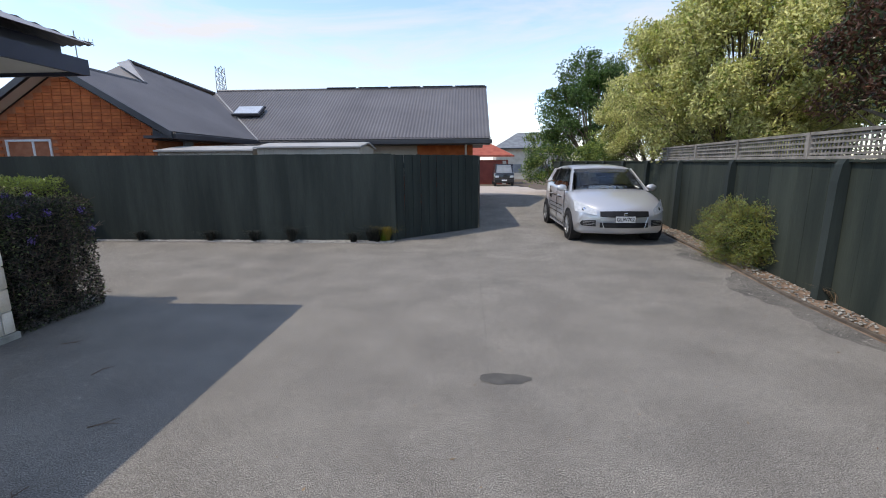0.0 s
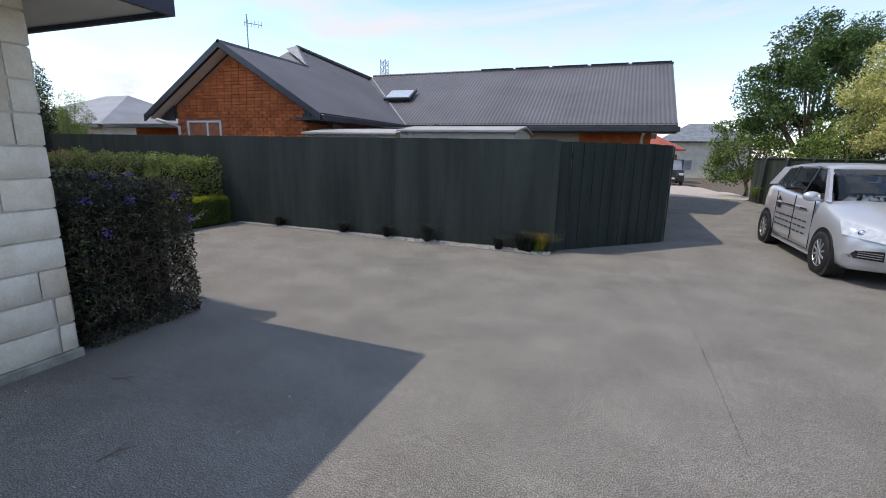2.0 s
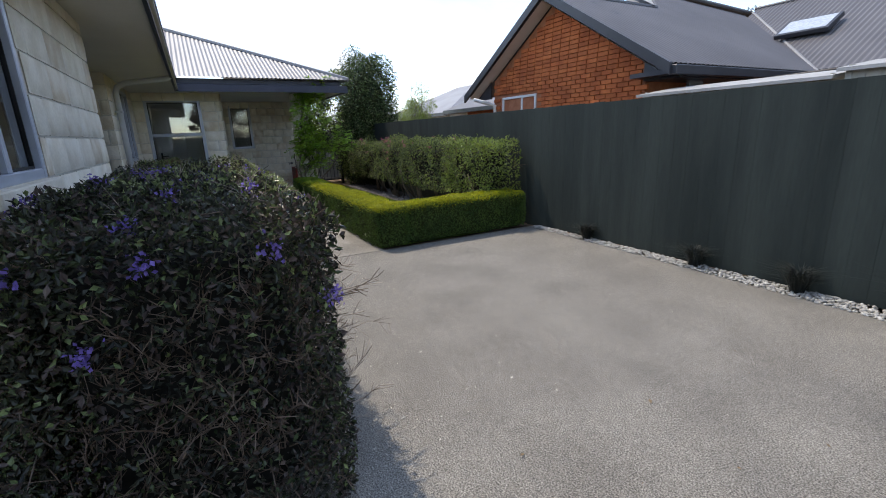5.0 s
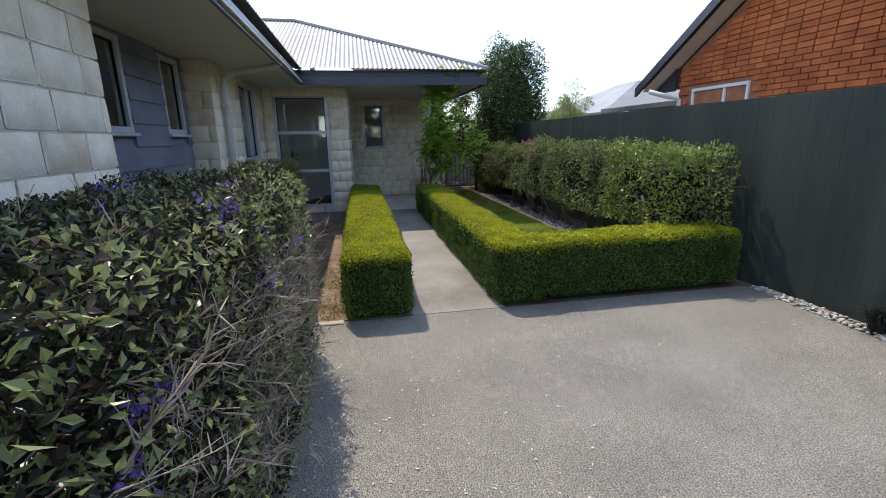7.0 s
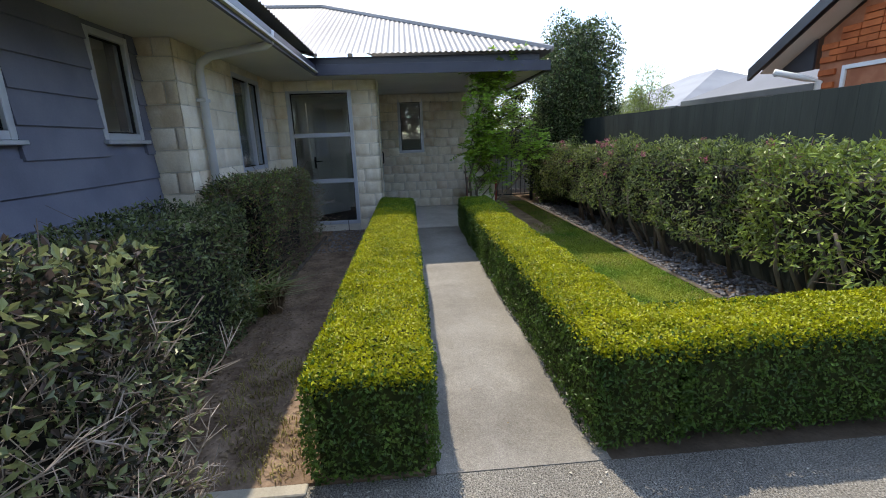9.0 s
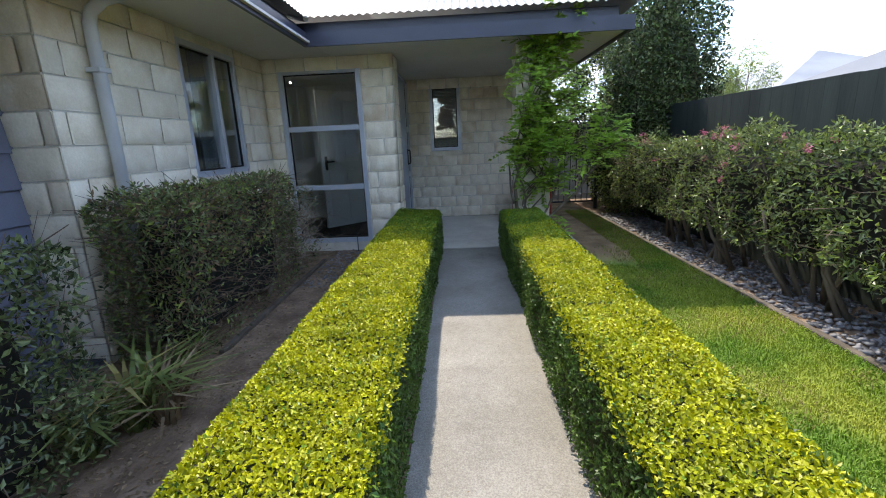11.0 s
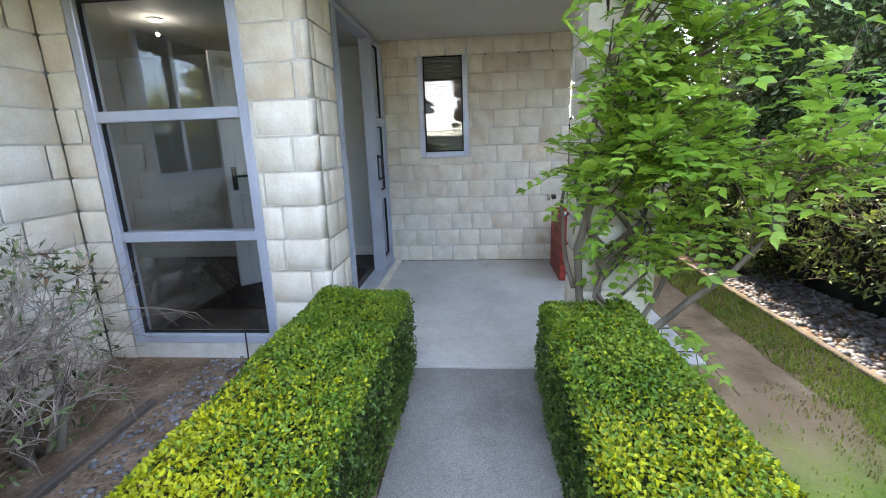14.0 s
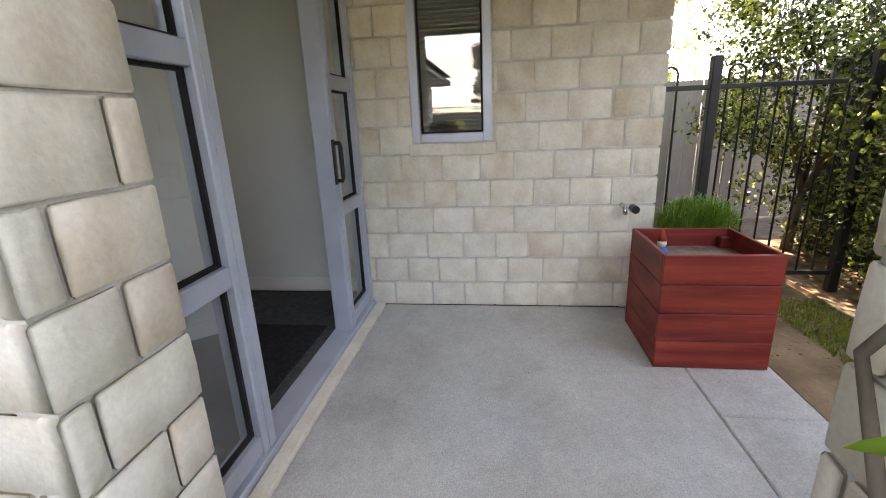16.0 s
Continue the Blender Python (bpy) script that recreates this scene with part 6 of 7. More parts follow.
# ---- trees ----
def tree(name, base, height, crown, n, mats, size, label, seed, trunk=0.09, limbs=9, clumps=60, clump=0.32, group="", fork=0.3, low=-0.35, squash=2.2):
    """A tapered trunk that forks into limbs and twigs, carrying many uneven clumps of leaves with gaps between."""
    r = np.random.default_rng(seed)
    t_ = thing(name, base, label, "tree", group)
    bx, by, bz = base
    cx, cy, cz, rx, ry, rz = crown
    top = Vector((cx, cy, cz))
    bm = B()
    f = Vector((bx, by, bz)).lerp(top, fork)
    tube(bm, [(bx, by, bz - 0.05), Vector((bx, by, bz)).lerp(f, 0.5) + Vector((0.04, -0.03, 0)), f], [trunk * 1.25, trunk, trunk * 0.85], 8)
    part("trunk", bm, M["bark"], t_, "bare tapered trunk", True)
    cl = []
    d = unit(r.normal(0, 1, (clumps * 3, 3)))
    d = d[d[:, 2] > low][:clumps]
    rad = (np.abs(d) ** squash).sum(1) ** (-1 / squash) * (1 + 0.22 * np.array([noise.noise(Vector(x * 2.2 + seed)) for x in d]))
    c = np.array([cx, cy, cz]) + d * (rad * r.uniform(0.55, 1.0, len(d)))[:, None] * [rx, ry, rz]
    for k in range(limbs):
        e = Vector(c[k % len(c)])
        m_ = f.lerp(e, 0.5) + Vector((r.normal(0, 0.08) * rx, r.normal(0, 0.08) * ry, 0.12 * rz))
        part("limb", tube(B(), [f, m_, e], [trunk * 0.6, trunk * 0.35, trunk * 0.1], 6), M["bark"], t_, smooth=True)
    a = np.repeat(np.array([f]), len(c), 0) * 0.35 + c * 0.65 + r.normal(0, 0.05, c.shape)
    sticks("branch_mass", a, c, trunk * 0.12, M["bark"], t_, "thin branches")
    per = n // len(c)
    for nm, m_, share in mats:
        k = max(1, int(per * share))
        cs = clump * r.uniform(0.6, 1.3, len(c))
        off = unit(r.normal(0, 1, (len(c), k, 3))) * (r.uniform(0.2, 1.0, (len(c), k, 1)) ** 0.5) * cs[:, None, None] * [1, 1, 0.75]
        p = (c[:, None] + off).reshape(-1, 3)
        nn = unit(off.reshape(-1, 3) + [[0, 0, 0.12]])
        leaves(nm, p, nn, size[0], size[1], M[m_], t_, r, 0.7, 0.2, 0.4, label=M[m_].name.replace("_", " "))
    return t_


tree("variegated_tree", (6.3, 10.8, 0), 5, (6.3, 10.9, 3.35, 2.3, 3.4, 1.95), 150000, [("leaves", "var_leaf", 0.88), ("green_leaves", "shrub_light", 0.12)], (0.095, 0.042),
     "broad cream-variegated tree leaning over the lattice fence", 41, 0.12, 16, 340, 0.44, low=-0.9)
tree("variegated_tree", (6.1, 14.6, 0), 4, (5.7, 14.8, 2.7, 1.35, 1.9, 1.35), 26000, [("leaves", "var_leaf", 0.9), ("green_leaves", "shrub_light", 0.1)], (0.085, 0.034),
     "cream-variegated tree behind the lane fence", 42, 0.09, 9, 60, 0.4, low=-0.8)
tree("green_tree", (6.2, 22.5, -0.05), 6, (6.0, 22.3, 3.8, 2.5, 2.2, 2.35), 30000, [("leaves", "tree_leaf", 1.0)], (0.13, 0.06), "airy dark green tree beside the lane", 43, 0.12, 14, 95, 0.5, low=-0.7)
tree("green_tree", (4.6, 23.5, -0.1), 3, (4.2, 22.6, 1.6, 1.2, 1.9, 1.5), 10000, [("leaves", "tree_leaf", 0.7), ("pale_leaves", "shrub_light", 0.3)], (0.11, 0.055), "leafy green bush tree beside the lane", 44, 0.07, 7, 45, 0.42, low=-0.95)
tree("green_tree", (5.6, 17.2, 0), 3, (5.3, 17.6, 1.75, 0.8, 2.2, 0.7), 8000, [("leaves", "shrub_light", 0.6), ("dark_leaves", "tree_leaf", 0.4)], (0.10, 0.05), "light green shrubs behind the lane fence", 46, 0.06, 6, 36, 0.38, low=-0.9)
tree("copper_tree", (6.0, 5.4, 0), 5, (5.85, 5.5, 3.3, 1.25, 1.7, 2.1), 40000, [("leaves", "red_leaf", 0.72), ("green_leaves", "dark_leaf", 0.28)], (0.085, 0.04), "dark copper-leaved tree behind the lattice fence", 45, 0.1, 12, 80, 0.36, low=-0.7)
tree("screen_tree", (8.6, 11.5, 0), 4, (8.4, 11.0, 1.6, 1.5, 6.5, 1.5), 16000, [("leaves", "dark_leaf", 0.6), ("green_leaves", "tree_leaf", 0.4)], (0.13, 0.06), "dark shrubs screening the garden behind the fence", 47, 0.08, 9, 80, 0.6, low=-0.95)
rough_bush("column_tree", (-14.3, 8.22, 1.72), (0.66, 0.74, 1.66), 30000, [("leaves", "dark_leaf", 0.50), ("green_leaves", "tree_leaf", 0.32), ("pale_leaves", "shrub_leaf", 0.18)], (0.062, 0.03),
           "tall dense dark evergreen tree by the gate", 48, "tree", rough=0.2, stems=3, low=-1.0, inner=0.7, twig=400, power=3.0, heart=True)
tree("pittosporum_tree", (-16.2, 7.9, 0), 3, (-16.1, 8.0, 1.7, 0.75, 0.8, 1.5), 22000, [("leaves", "shrub_light", 0.45), ("dark_leaves", "dark_leaf", 0.55)], (0.055, 0.03), "leafy evergreen with pale new leaves behind the gate", 49, 0.04, 5, 110, 0.26, low=-1.0, squash=3)
tree("feathery_tree", (-17.6, 11.3, 0), 3, (-17.6, 11.3, 2.0, 0.55, 0.5, 0.95), 5000, [("leaves", "shrub_light", 1.0)], (0.10, 0.014), "feathery light green tree behind the fence", 50, 0.05, 6, 34, 0.26, low=-0.9)
tree("feathery_tree", (-20.5, 12.5, 0), 3, (-20.5, 12.5, 1.9, 1.1, 0.6, 0.6), 6000, [("leaves", "shrub_leaf", 1.0)], (0.10, 0.02), "light green tree behind the fence", 51, 0.05, 6, 34, 0.3, low=-0.9)
tree("garden_tree", (-19.5, 6.8, 0), 4, (-19.5, 7.0, 2.4, 1.0, 1.4, 1.3), 11000, [("leaves", "shrub_light", 0.45), ("pale_leaves", "var_leaf", 0.55)], (0.07, 0.03), "pale flowering garden tree behind the grey fence", 52, 0.07, 8, 60, 0.34, low=-0.8)
pl = thing("cabbage_palm", (-22, 3.2, 0), "spiky palm tuft rising behind the roof", "palm")
r_ = np.random.default_rng(9)
k_ = 70
an_ = r_.uniform(0, 6.28, k_)
blades("fronds", np.repeat([[-22.0, 3.2, 4.35]], k_, 0), 0.75, 0.05, np.stack([np.cos(an_), np.sin(an_), 0 * an_], 1) * 0.8, M["dark_leaf"], pl, r_, 0.6)
part("trunk", tube(B(), [(-22, 3.2, 0), (-22, 3.2, 4.4)], [0.12, 0.09], 8), M["bark"], pl, smooth=True)

# ---- the vine on the pillar ----
rv = np.random.default_rng(77)
vine = thing("wisteria_vine", (-12.34, 6.0, 0), "old twisted climbing vine with fresh green pinnate leaves on the pillar", "vine")
stem_a = [(-12.30, 6.02, -0.02), (-12.32, 5.98, 0.25), (-12.37, 5.90, 0.5), (-12.36, 5.88, 0.75), (-12.39, 5.95, 1.0), (-12.38, 6.05, 1.3), (-12.37, 6.0, 1.6), (-12.36, 6.08, 1.9), (-12.33, 6.1, 2.18)]
stem_b = [(-12.27, 6.07, -0.02), (-12.30, 6.04, 0.2), (-12.36, 5.98, 0.42), (-12.37, 6.0, 0.62), (-12.37, 5.93, 0.85), (-12.36, 5.86, 1.05), (-12.39, 5.94, 1.35), (-12.37, 6.08, 1.62)]
stem_d = [(-12.37, 5.87, 0.55), (-12.48, 5.85, 0.66), (-12.57, 5.85, 0.75), (-12.62, 5.855, 0.84), (-12.65, 5.85, 0.92), (-12.6, 5.85, 1.0)]
stem_c = [(-12.30, 6.05, 0.14), (-12.30, 6.14, 0.33), (-12.32, 6.24, 0.5), (-12.33, 6.33, 0.72), (-12.34, 6.38, 0.95), (-12.34, 6.42, 1.2)]
for pts, rr in ((stem_a, 0.018), (stem_b, 0.013), (stem_c, 0.012), (stem_d, 0.011)):
    part("stem", tube(B(), pts, [rr * (1.2 - 0.55 * i / len(pts)) for i in range(len(pts))], 8), M["bark"], vine, "grey twisted stem", True)
limb = [(-12.30, 6.08, 0.12), (-12.27, 6.2, 0.34), (-12.24, 6.36, 0.52), (-12.22, 6.52, 0.66), (-12.2, 6.63, 0.82), (-12.19, 6.70, 1.02), (-12.19, 6.76, 1.22)]
part("limb", tube(B(), limb, [0.021, 0.019, 0.016, 0.013, 0.01, 0.007, 0.004], 8), M["bark"], vine, "grey limb reaching out over the lawn", True)
shoots = []
for k in range(105):
    z = rv.uniform(1.12, 2.5)
    y = min(max(6.2 + rv.normal(0, 0.24), 5.88 + (0.12 if z < 1.4 else 0)), 6.66)
    shoots.append((Vector((-12.36, 6.05 + 0.5 * (y - 6.05), z - 0.12)), Vector((-12.22 + rv.uniform(-0.1, 0.22), y, z))))
for k in range(20):
    u = rv.uniform(0.58, 1.0) * (len(limb) - 1.001)
    a = Vector(limb[int(u)]).lerp(Vector(limb[int(u) + 1]), u % 1)
    shoots.append((a, a + Vector((rv.normal(0.06, 0.14), rv.normal(0.06, 0.17), rv.uniform(0.1, 0.5)))))
for k in range(9):
    a = Vector((-12.36, 5.95, rv.uniform(1.0, 1.3)))
    shoots.append((a, a + Vector((rv.uniform(0.05, 0.2), rv.uniform(-0.2, 0.12), rv.uniform(0.0, 0.12)))))
for k in range(15):
    a = Vector((-12.35, rv.uniform(5.93, 6.25), rv.uniform(0.72, 1.1)))
    shoots.append((a, a + Vector((rv.uniform(0.04, 0.2), rv.normal(0.05, 0.09), rv.uniform(-0.02, 0.14)))))
for k in range(12):
    z = rv.uniform(0.05, 2.0)
    pts = [(-12.36 + rv.uniform(-0.02, 0.06), 6.02 + 0.12 * math.sin(z * 2.3 + k + q * 1.3) + 0.02 * k % 0.1, z * 0.6 + 0.14 * q) for q in range(6)]
    part("stem", tube(B(), pts, [0.008, 0.008, 0.007, 0.006, 0.005, 0.003], 6), M["bark"], vine, "thin twisted stem", True)
for y, z in ((6.36, 0.42), (6.42, 0.3), (6.34, 0.22)):
    shoots.append((Vector((-12.3, 6.15, z - 0.06)), Vector((-12.18, y, z))))
sticks("shoot_mass", [tuple(a) for a, b in shoots], [tuple(b) for a, b in shoots], 0.005, M["twig"], vine, "thin leafy shoots")
LP, LN, LD = [], [], []
rach_a, rach_b = [], []
for a, b in shoots:
    for q in range(rv.integers(3, 6)):
        s0 = a.lerp(b, rv.uniform(0.45, 1.0))
        ax_ = Vector((rv.normal(0.15, 0.5), rv.normal(0.05, 0.6), rv.normal(0.12, 0.3))).normalized()
        L = rv.uniform(0.13, 0.24)
        sag = Vector((0, 0, -0.35 * L))
        side = ax_.cross(Vector((0, 0, 1))).normalized()
        upv = side.cross(ax_).normalized()
        rach_a.append(tuple(s0))
        rach_b.append(tuple(s0 + ax_ * L + sag))
        for i in range(5):
            u = 0.25 + 0.72 * i / 4
            c0 = s0 + ax_ * (L * u) + sag * u * u
            for sgn in (-1, 1):
                LP.append(tuple(c0))
                LN.append(tuple(upv))
                LD.append(tuple((side * sgn + ax_ * 0.55).normalized()))
        LP.append(tuple(s0 + ax_ * L + sag))
        LN.append(tuple(upv))
        LD.append(tuple(ax_))
sticks("leaf_stalk_mass", rach_a, rach_b, 0.0022, M["hedge_leaf"], vine, "green leaf stalks")
LP, LN, LD = np.array(LP), np.array(LN), np.array(LD)
LN = unit(LN + rv.normal(0, 0.42, LN.shape))
LD = unit(LD + rv.normal(0, 0.15, LD.shape))
sd = unit(np.cross(LD, LN))
k = len(LP)
LL = rv.uniform(0.042, 0.068, (k, 1))
WW = LL * rv.uniform(0.48, 0.6, (k, 1))
vv = np.stack([LP, LP + LD * LL * 0.25 + sd * WW * 0.42, LP + LD * LL * 0.6 + sd * WW * 0.46 + LN * 0.003, LP + LD * LL * 0.88 + sd * WW * 0.16 - LN * 0.003, LP + LD * LL * 1.05 - LN * 0.01,
               LP + LD * LL * 0.88 - sd * WW * 0.16 - LN * 0.003, LP + LD * LL * 0.6 - sd * WW * 0.46 + LN * 0.003, LP + LD * LL * 0.25 - sd * WW * 0.42, LP + LD * LL * 0.5 - LN * WW * 0.09], 1)
ft = np.array([[0, 1, 8], [1, 2, 8], [2, 3, 8], [3, 4, 8], [4, 5, 8], [5, 6, 8], [6, 7, 8], [7, 0, 8]])
raw("foliage", vv.reshape(-1, 3), (np.arange(k)[:, None, None] * 9 + ft[None]).reshape(-1, 3), M["vine_leaf"], vine, smooth=True, label="fresh green oval leaflets")

# ---- lawn, tufts and ground cover ----
def scatter(n, x0, x1, y0, y1, seed, z=0.0):
    r = np.random.default_rng(seed)
    return np.stack([r.uniform(x0, x1, n), r.uniform(y0, y1, n), np.full(n, z)], 1), r


p, r_ = scatter(76000, -12.45, -7.75, 6.16, 7.42, 61)
thin = np.array([noise.noise(Vector((q[0] * 1.6, q[1] * 1.6, 2))) for q in p])
p = p[(p[:, 0] > -11.65 + 0.55 * thin - np.clip((p[:, 1] - 6.95) * 3, 0, 1)) | (r_.uniform(0, 1, len(p)) < 0.03)]
lawn = thing("lawn_grass", (-10, 6.8, 0), "short mown green lawn grass", "grass", kind="stuff")
blades("grass", p, 0.033, 0.0048, 0.7, M["grass"], lawn, r_, 0.6)
p, r_ = scatter(9000, -12.3, -7.75, 6.16, 7.42, 62)
thin = np.array([noise.noise(Vector((q[0] * 2.2, q[1] * 2.2, 7))) for q in p])
blades("dry_grass", p[thin > 0.02], 0.035, 0.006, 0.9, M["dry_grass"], lawn, r_, 0.6)
p, r_ = scatter(9000, -15.0, -12.2, 7.05, 7.42, 63)
strip = thing("grass_strip", (-13.6, 7.25, 0), "strip of dry yellowish grass beside the edging", "grass", kind="stuff")
blades("grass", p[: 5000], 0.04, 0.006, 0.8, M["grass"], strip, r_, 0.6)
blades("dry_grass", p[5000:], 0.035, 0.006, 0.9, M["dry_grass"], strip, r_, 0.6)
p, r_ = scatter(2600, -8.6, -7.27, 3.9, 4.5, 64)
p = p[np.array([noise.noise(Vector((q[0] * 3, q[1] * 3, 1))) for q in p]) > -0.15]
weeds = thing("dry_weeds", (-8, 4.2, 0), "sparse dry grass on the sunny soil", "grass", kind="stuff")
blades("dry_grass", p + [0, 0, 0.004], 0.035, 0.005, 0.9, M["dry_grass"], weeds, r_, 0.6)


def tuft(at, n, h, m, label, seed, name="grass_tuft", lean=0.75, w=0.007):
    r = np.random.default_rng(seed)
    t_ = thing(name, at, label, "plant", "tufts along the fence")
    a = r.uniform(0, 6.28, n)
    pts = np.array(at) + np.stack([0.05 * np.cos(a), 0.05 * np.sin(a), 0 * a], 1) * r.uniform(0, 1, (n, 1))
    out = np.stack([np.cos(a), np.sin(a), 0 * a], 1) * r.uniform(0.1, lean, (n, 1))
    blades("foliage", pts, h, w, out, M[m], t_, r, 0.8)


for i, (x, y, h) in enumerate(((-6.23, 8.04, 0.16), (-4.84, 8.03, 0.17), (-3.97, 8.0, 0.18), (-3.23, 7.97, 0.24), (-2.06, 7.95, 0.16), (-1.72, 8.0, 0.24), (-1.62, 7.96, 0.2))):
    tuft((x, y, 0.0), 260, h * 1.5, "black_grass", "small black mondo grass tuft in white pebbles", 70 + i)
tuft((-1.45, 8.08, 0.0), 380, 0.36, "gold_grass", "golden sedge tuft at the fence corner", 80)
tuft((-1.5, 8.04, 0.0), 160, 0.26, "grass", "green sedge tuft at the fence corner", 81)
for i, (x, y) in enumerate(((3.95, 19.0), (4.15, 17.3), (4.2, 16.2))):
    tuft((x, y, 0.0), 130, 0.7, "grass", "strappy green plant beside the lane fence", 90 + i, "strap_plant", 0.9, 0.04)
for i, (x, y) in enumerate(((-9.15, 3.72), (-9.38, 3.66), (-8.98, 3.62), (-9.25, 3.6))):
    tuft((x, y, 0.0), 44, 0.33, "strap_leaf" if i < 3 else "dry_grass", "strappy plant with arching and withered leaves", 95 + i, "strap_plant", 1.25, 0.028)
tuft((-9.2, 3.82, 0.0), 60, 0.3, "litter", "withered brown strap leaves on the soil", 99, "strap_plant", 1.4, 0.02)

p, r_ = scatter(4600, -7.2, -1.3, 7.84, 8.10, 65)
p = p[p[:, 1] > 8.0 - 0.028 * (p[:, 0] + 7.2) - 0.02]
pebbles("white_pebbles", p[:, :2], 0.004, 0.0165, M["pebble"], r_, "white and grey pebbles at the foot of the fence", "gravel")
p, r_ = scatter(4200, 3.3, 4.5, 1.5, 9.6, 66)
fx = 3.188 + 0.1439 * p[:, 1]
p = p[(p[:, 0] < fx - 0.02) & (p[:, 0] > np.interp(p[:, 1], [0, 3.2, 4.7, 6.3, 8.8, 10], [3.2, 3.46, 3.55, 3.8, 4.06, 4.2]))]
pebbles("fence_pebbles", p[:, :2], 0.012, 0.018, M["grit_pebble"], r_, "pale pebbles between asphalt and green fence", "gravel")
p, r_ = scatter(3600, -14.6, -7.6, 7.48, 8.08, 67)
pebbles("grey_stones", p[:, :2], 0.006, 0.024, M["stone"], r_, "grey crushed stones under the flowering hedge", "gravel")
p, r_ = scatter(700, -12.65, -11.2, 3.75, 4.45, 68)
pebbles("bed_stones", p[:, :2], 0.006, 0.016, M["stone"], r_, "grey stones in the soil bed by the porch", "gravel")


def flakes(name, p, size, m, r, label, category="debris"):
    k = len(p)
    a = r.uniform(0, 6.28, k)
    d = np.stack([np.cos(a), np.sin(a), r.normal(0, 0.15, k)], 1)
    n = unit(np.stack([r.normal(0, 0.25, k), r.normal(0, 0.25, k), np.ones(k)], 1))
    s = np.cross(n, d)
    L = size * r.uniform(0.4, 1.4, (k, 1))
    W = L * r.uniform(0.2, 0.6, (k, 1))
    v = np.stack([p, p + d * L * 0.5 + s * W * 0.5 + n * 0.002, p + d * L, p + d * L * 0.5 - s * W * 0.5 + n * 0.002], 1)
    f = (np.arange(k)[:, None, None] * 4 + np.array([[0, 1, 2], [0, 2, 3]])[None]).reshape(-1, 3)
    ob = raw(name, v.reshape(-1, 3), f, M[m])
    return tagged(ob, label, category, kind="stuff")


p, r_ = scatter(15000, -12.6, -7.3, 3.1, 4.52, 71, 0.011)
p = p[r_.uniform(0, 1, len(p)) < np.clip(1.25 - (p[:, 1] - 3.4) * 0.9, 0.12, 1)]
flakes("leaf_litter", p, 0.027, "litter", r_, "brown fallen leaves and bark on the soil bed")
p, r_ = scatter(2000, -7.2, -3.9, 4.3, 7.8, 72, 0.004)
p = p[r_.uniform(0, 1, len(p)) < np.clip(1.3 - (p[:, 1] - 4.3) * 0.5 - (p[:, 0] + 7.2) * 0.12, 0.05, 1)]
flakes("fallen_petals", p, 0.018, "chaff", r_, "pale fallen petals scattered on the asphalt")
p, r_ = scatter(420, -3.7, 3.4, 0.4, 8.0, 73, 0.004)
flakes("lane_grit", p, 0.016, "chaff", r_, "pale grit and leaf scraps on the driveway")
p, r_ = scatter(260, -3.7, 3.4, 0.4, 9.0, 74, 0.004)
flakes("lane_leaves", p, 0.025, "litter", r_, "small brown leaf scraps on the driveway")
p, r_ = scatter(260, 3.0, 3.9, 2.0, 8.8, 75, 0.005)
p[:, 0] = np.interp(p[:, 1], [2, 4.7, 8.8], [3.35, 3.45, 3.95]) - np.abs(r_.normal(0, 0.25, len(p)))
flakes("edge_petals", p, 0.02, "chaff", r_, "pale petals along the edge of the lane")
p, r_ = scatter(300, -15.0, -12.3, 6.7, 7.4, 76, 0.004)
flakes("path_litter", p, 0.025, "litter", r_, "dry leaf scraps on the bare earth")
p, r_ = scatter(70, -14.8, -7.3, 4.55, 6.2, 79, 0.014)
flakes("porch_scraps", p, 0.014, "litter", r_, "tiny leaf scraps on path and porch")
for i, (x, y, a) in enumerate(((-2.0, 2.1, 20), (-2.55, 2.75, 70), (-1.95, 1.55, 100), (-3.2, 3.2, 10))):
    tw = thing("fallen_twig", (x, y, 0), "small dry twig lying on the asphalt", "twig", "fallen twigs")
    mm = pose(x, y, 0.008, 0, 0, a)
    part("stick", tube(B(), [mm @ Vector((-0.08, 0, 0)), mm @ Vector((0.0, 0.012, 0.006)), mm @ Vector((0.07, -0.005, 0.0))], [0.004, 0.003, 0.0015], 5), M["twig"], tw)
    part("stick", tube(B(), [mm @ Vector((0.0, 0.012, 0.006)), mm @ Vector((0.03, 0.04, 0.004)), mm @ Vector((0.06, 0.05, 0.0))], [0.003, 0.002, 0.001], 5), M["twig"], tw)

tuft((3.86, 4.5, 0.0), 26, 0.2, "litter", "withered orange-brown tuft at the foot of the fence", 101, "grass_tuft", 0.8, 0.012)

# ---- red planter on the porch ----
pt = thing("planter_box", (-14.27, 6.33, 0), "red-stained square wooden planter box on the porch", "planter")
X0, X1, Y0, Y1, H = -14.64, -14.11, 6.115, 6.645, 0.59
nb = 4
for k in range(nb):
    z0, z1 = k * H / nb + 0.012 + 0.002, (k + 1) * H / nb + 0.012 - 0.002
    for q in ((X1 - 0.022, Y0, X1, Y1), (X0, Y0, X0 + 0.022, Y1), (X0 + 0.022, Y0, X1 - 0.022, Y0 + 0.022), (X0 + 0.022, Y1 - 0.022, X1 - 0.022, Y1)):
        part("board", box(B(), q[0], q[1], z0, q[2], q[3], z1, 0.003), M["red_wood"], pt)
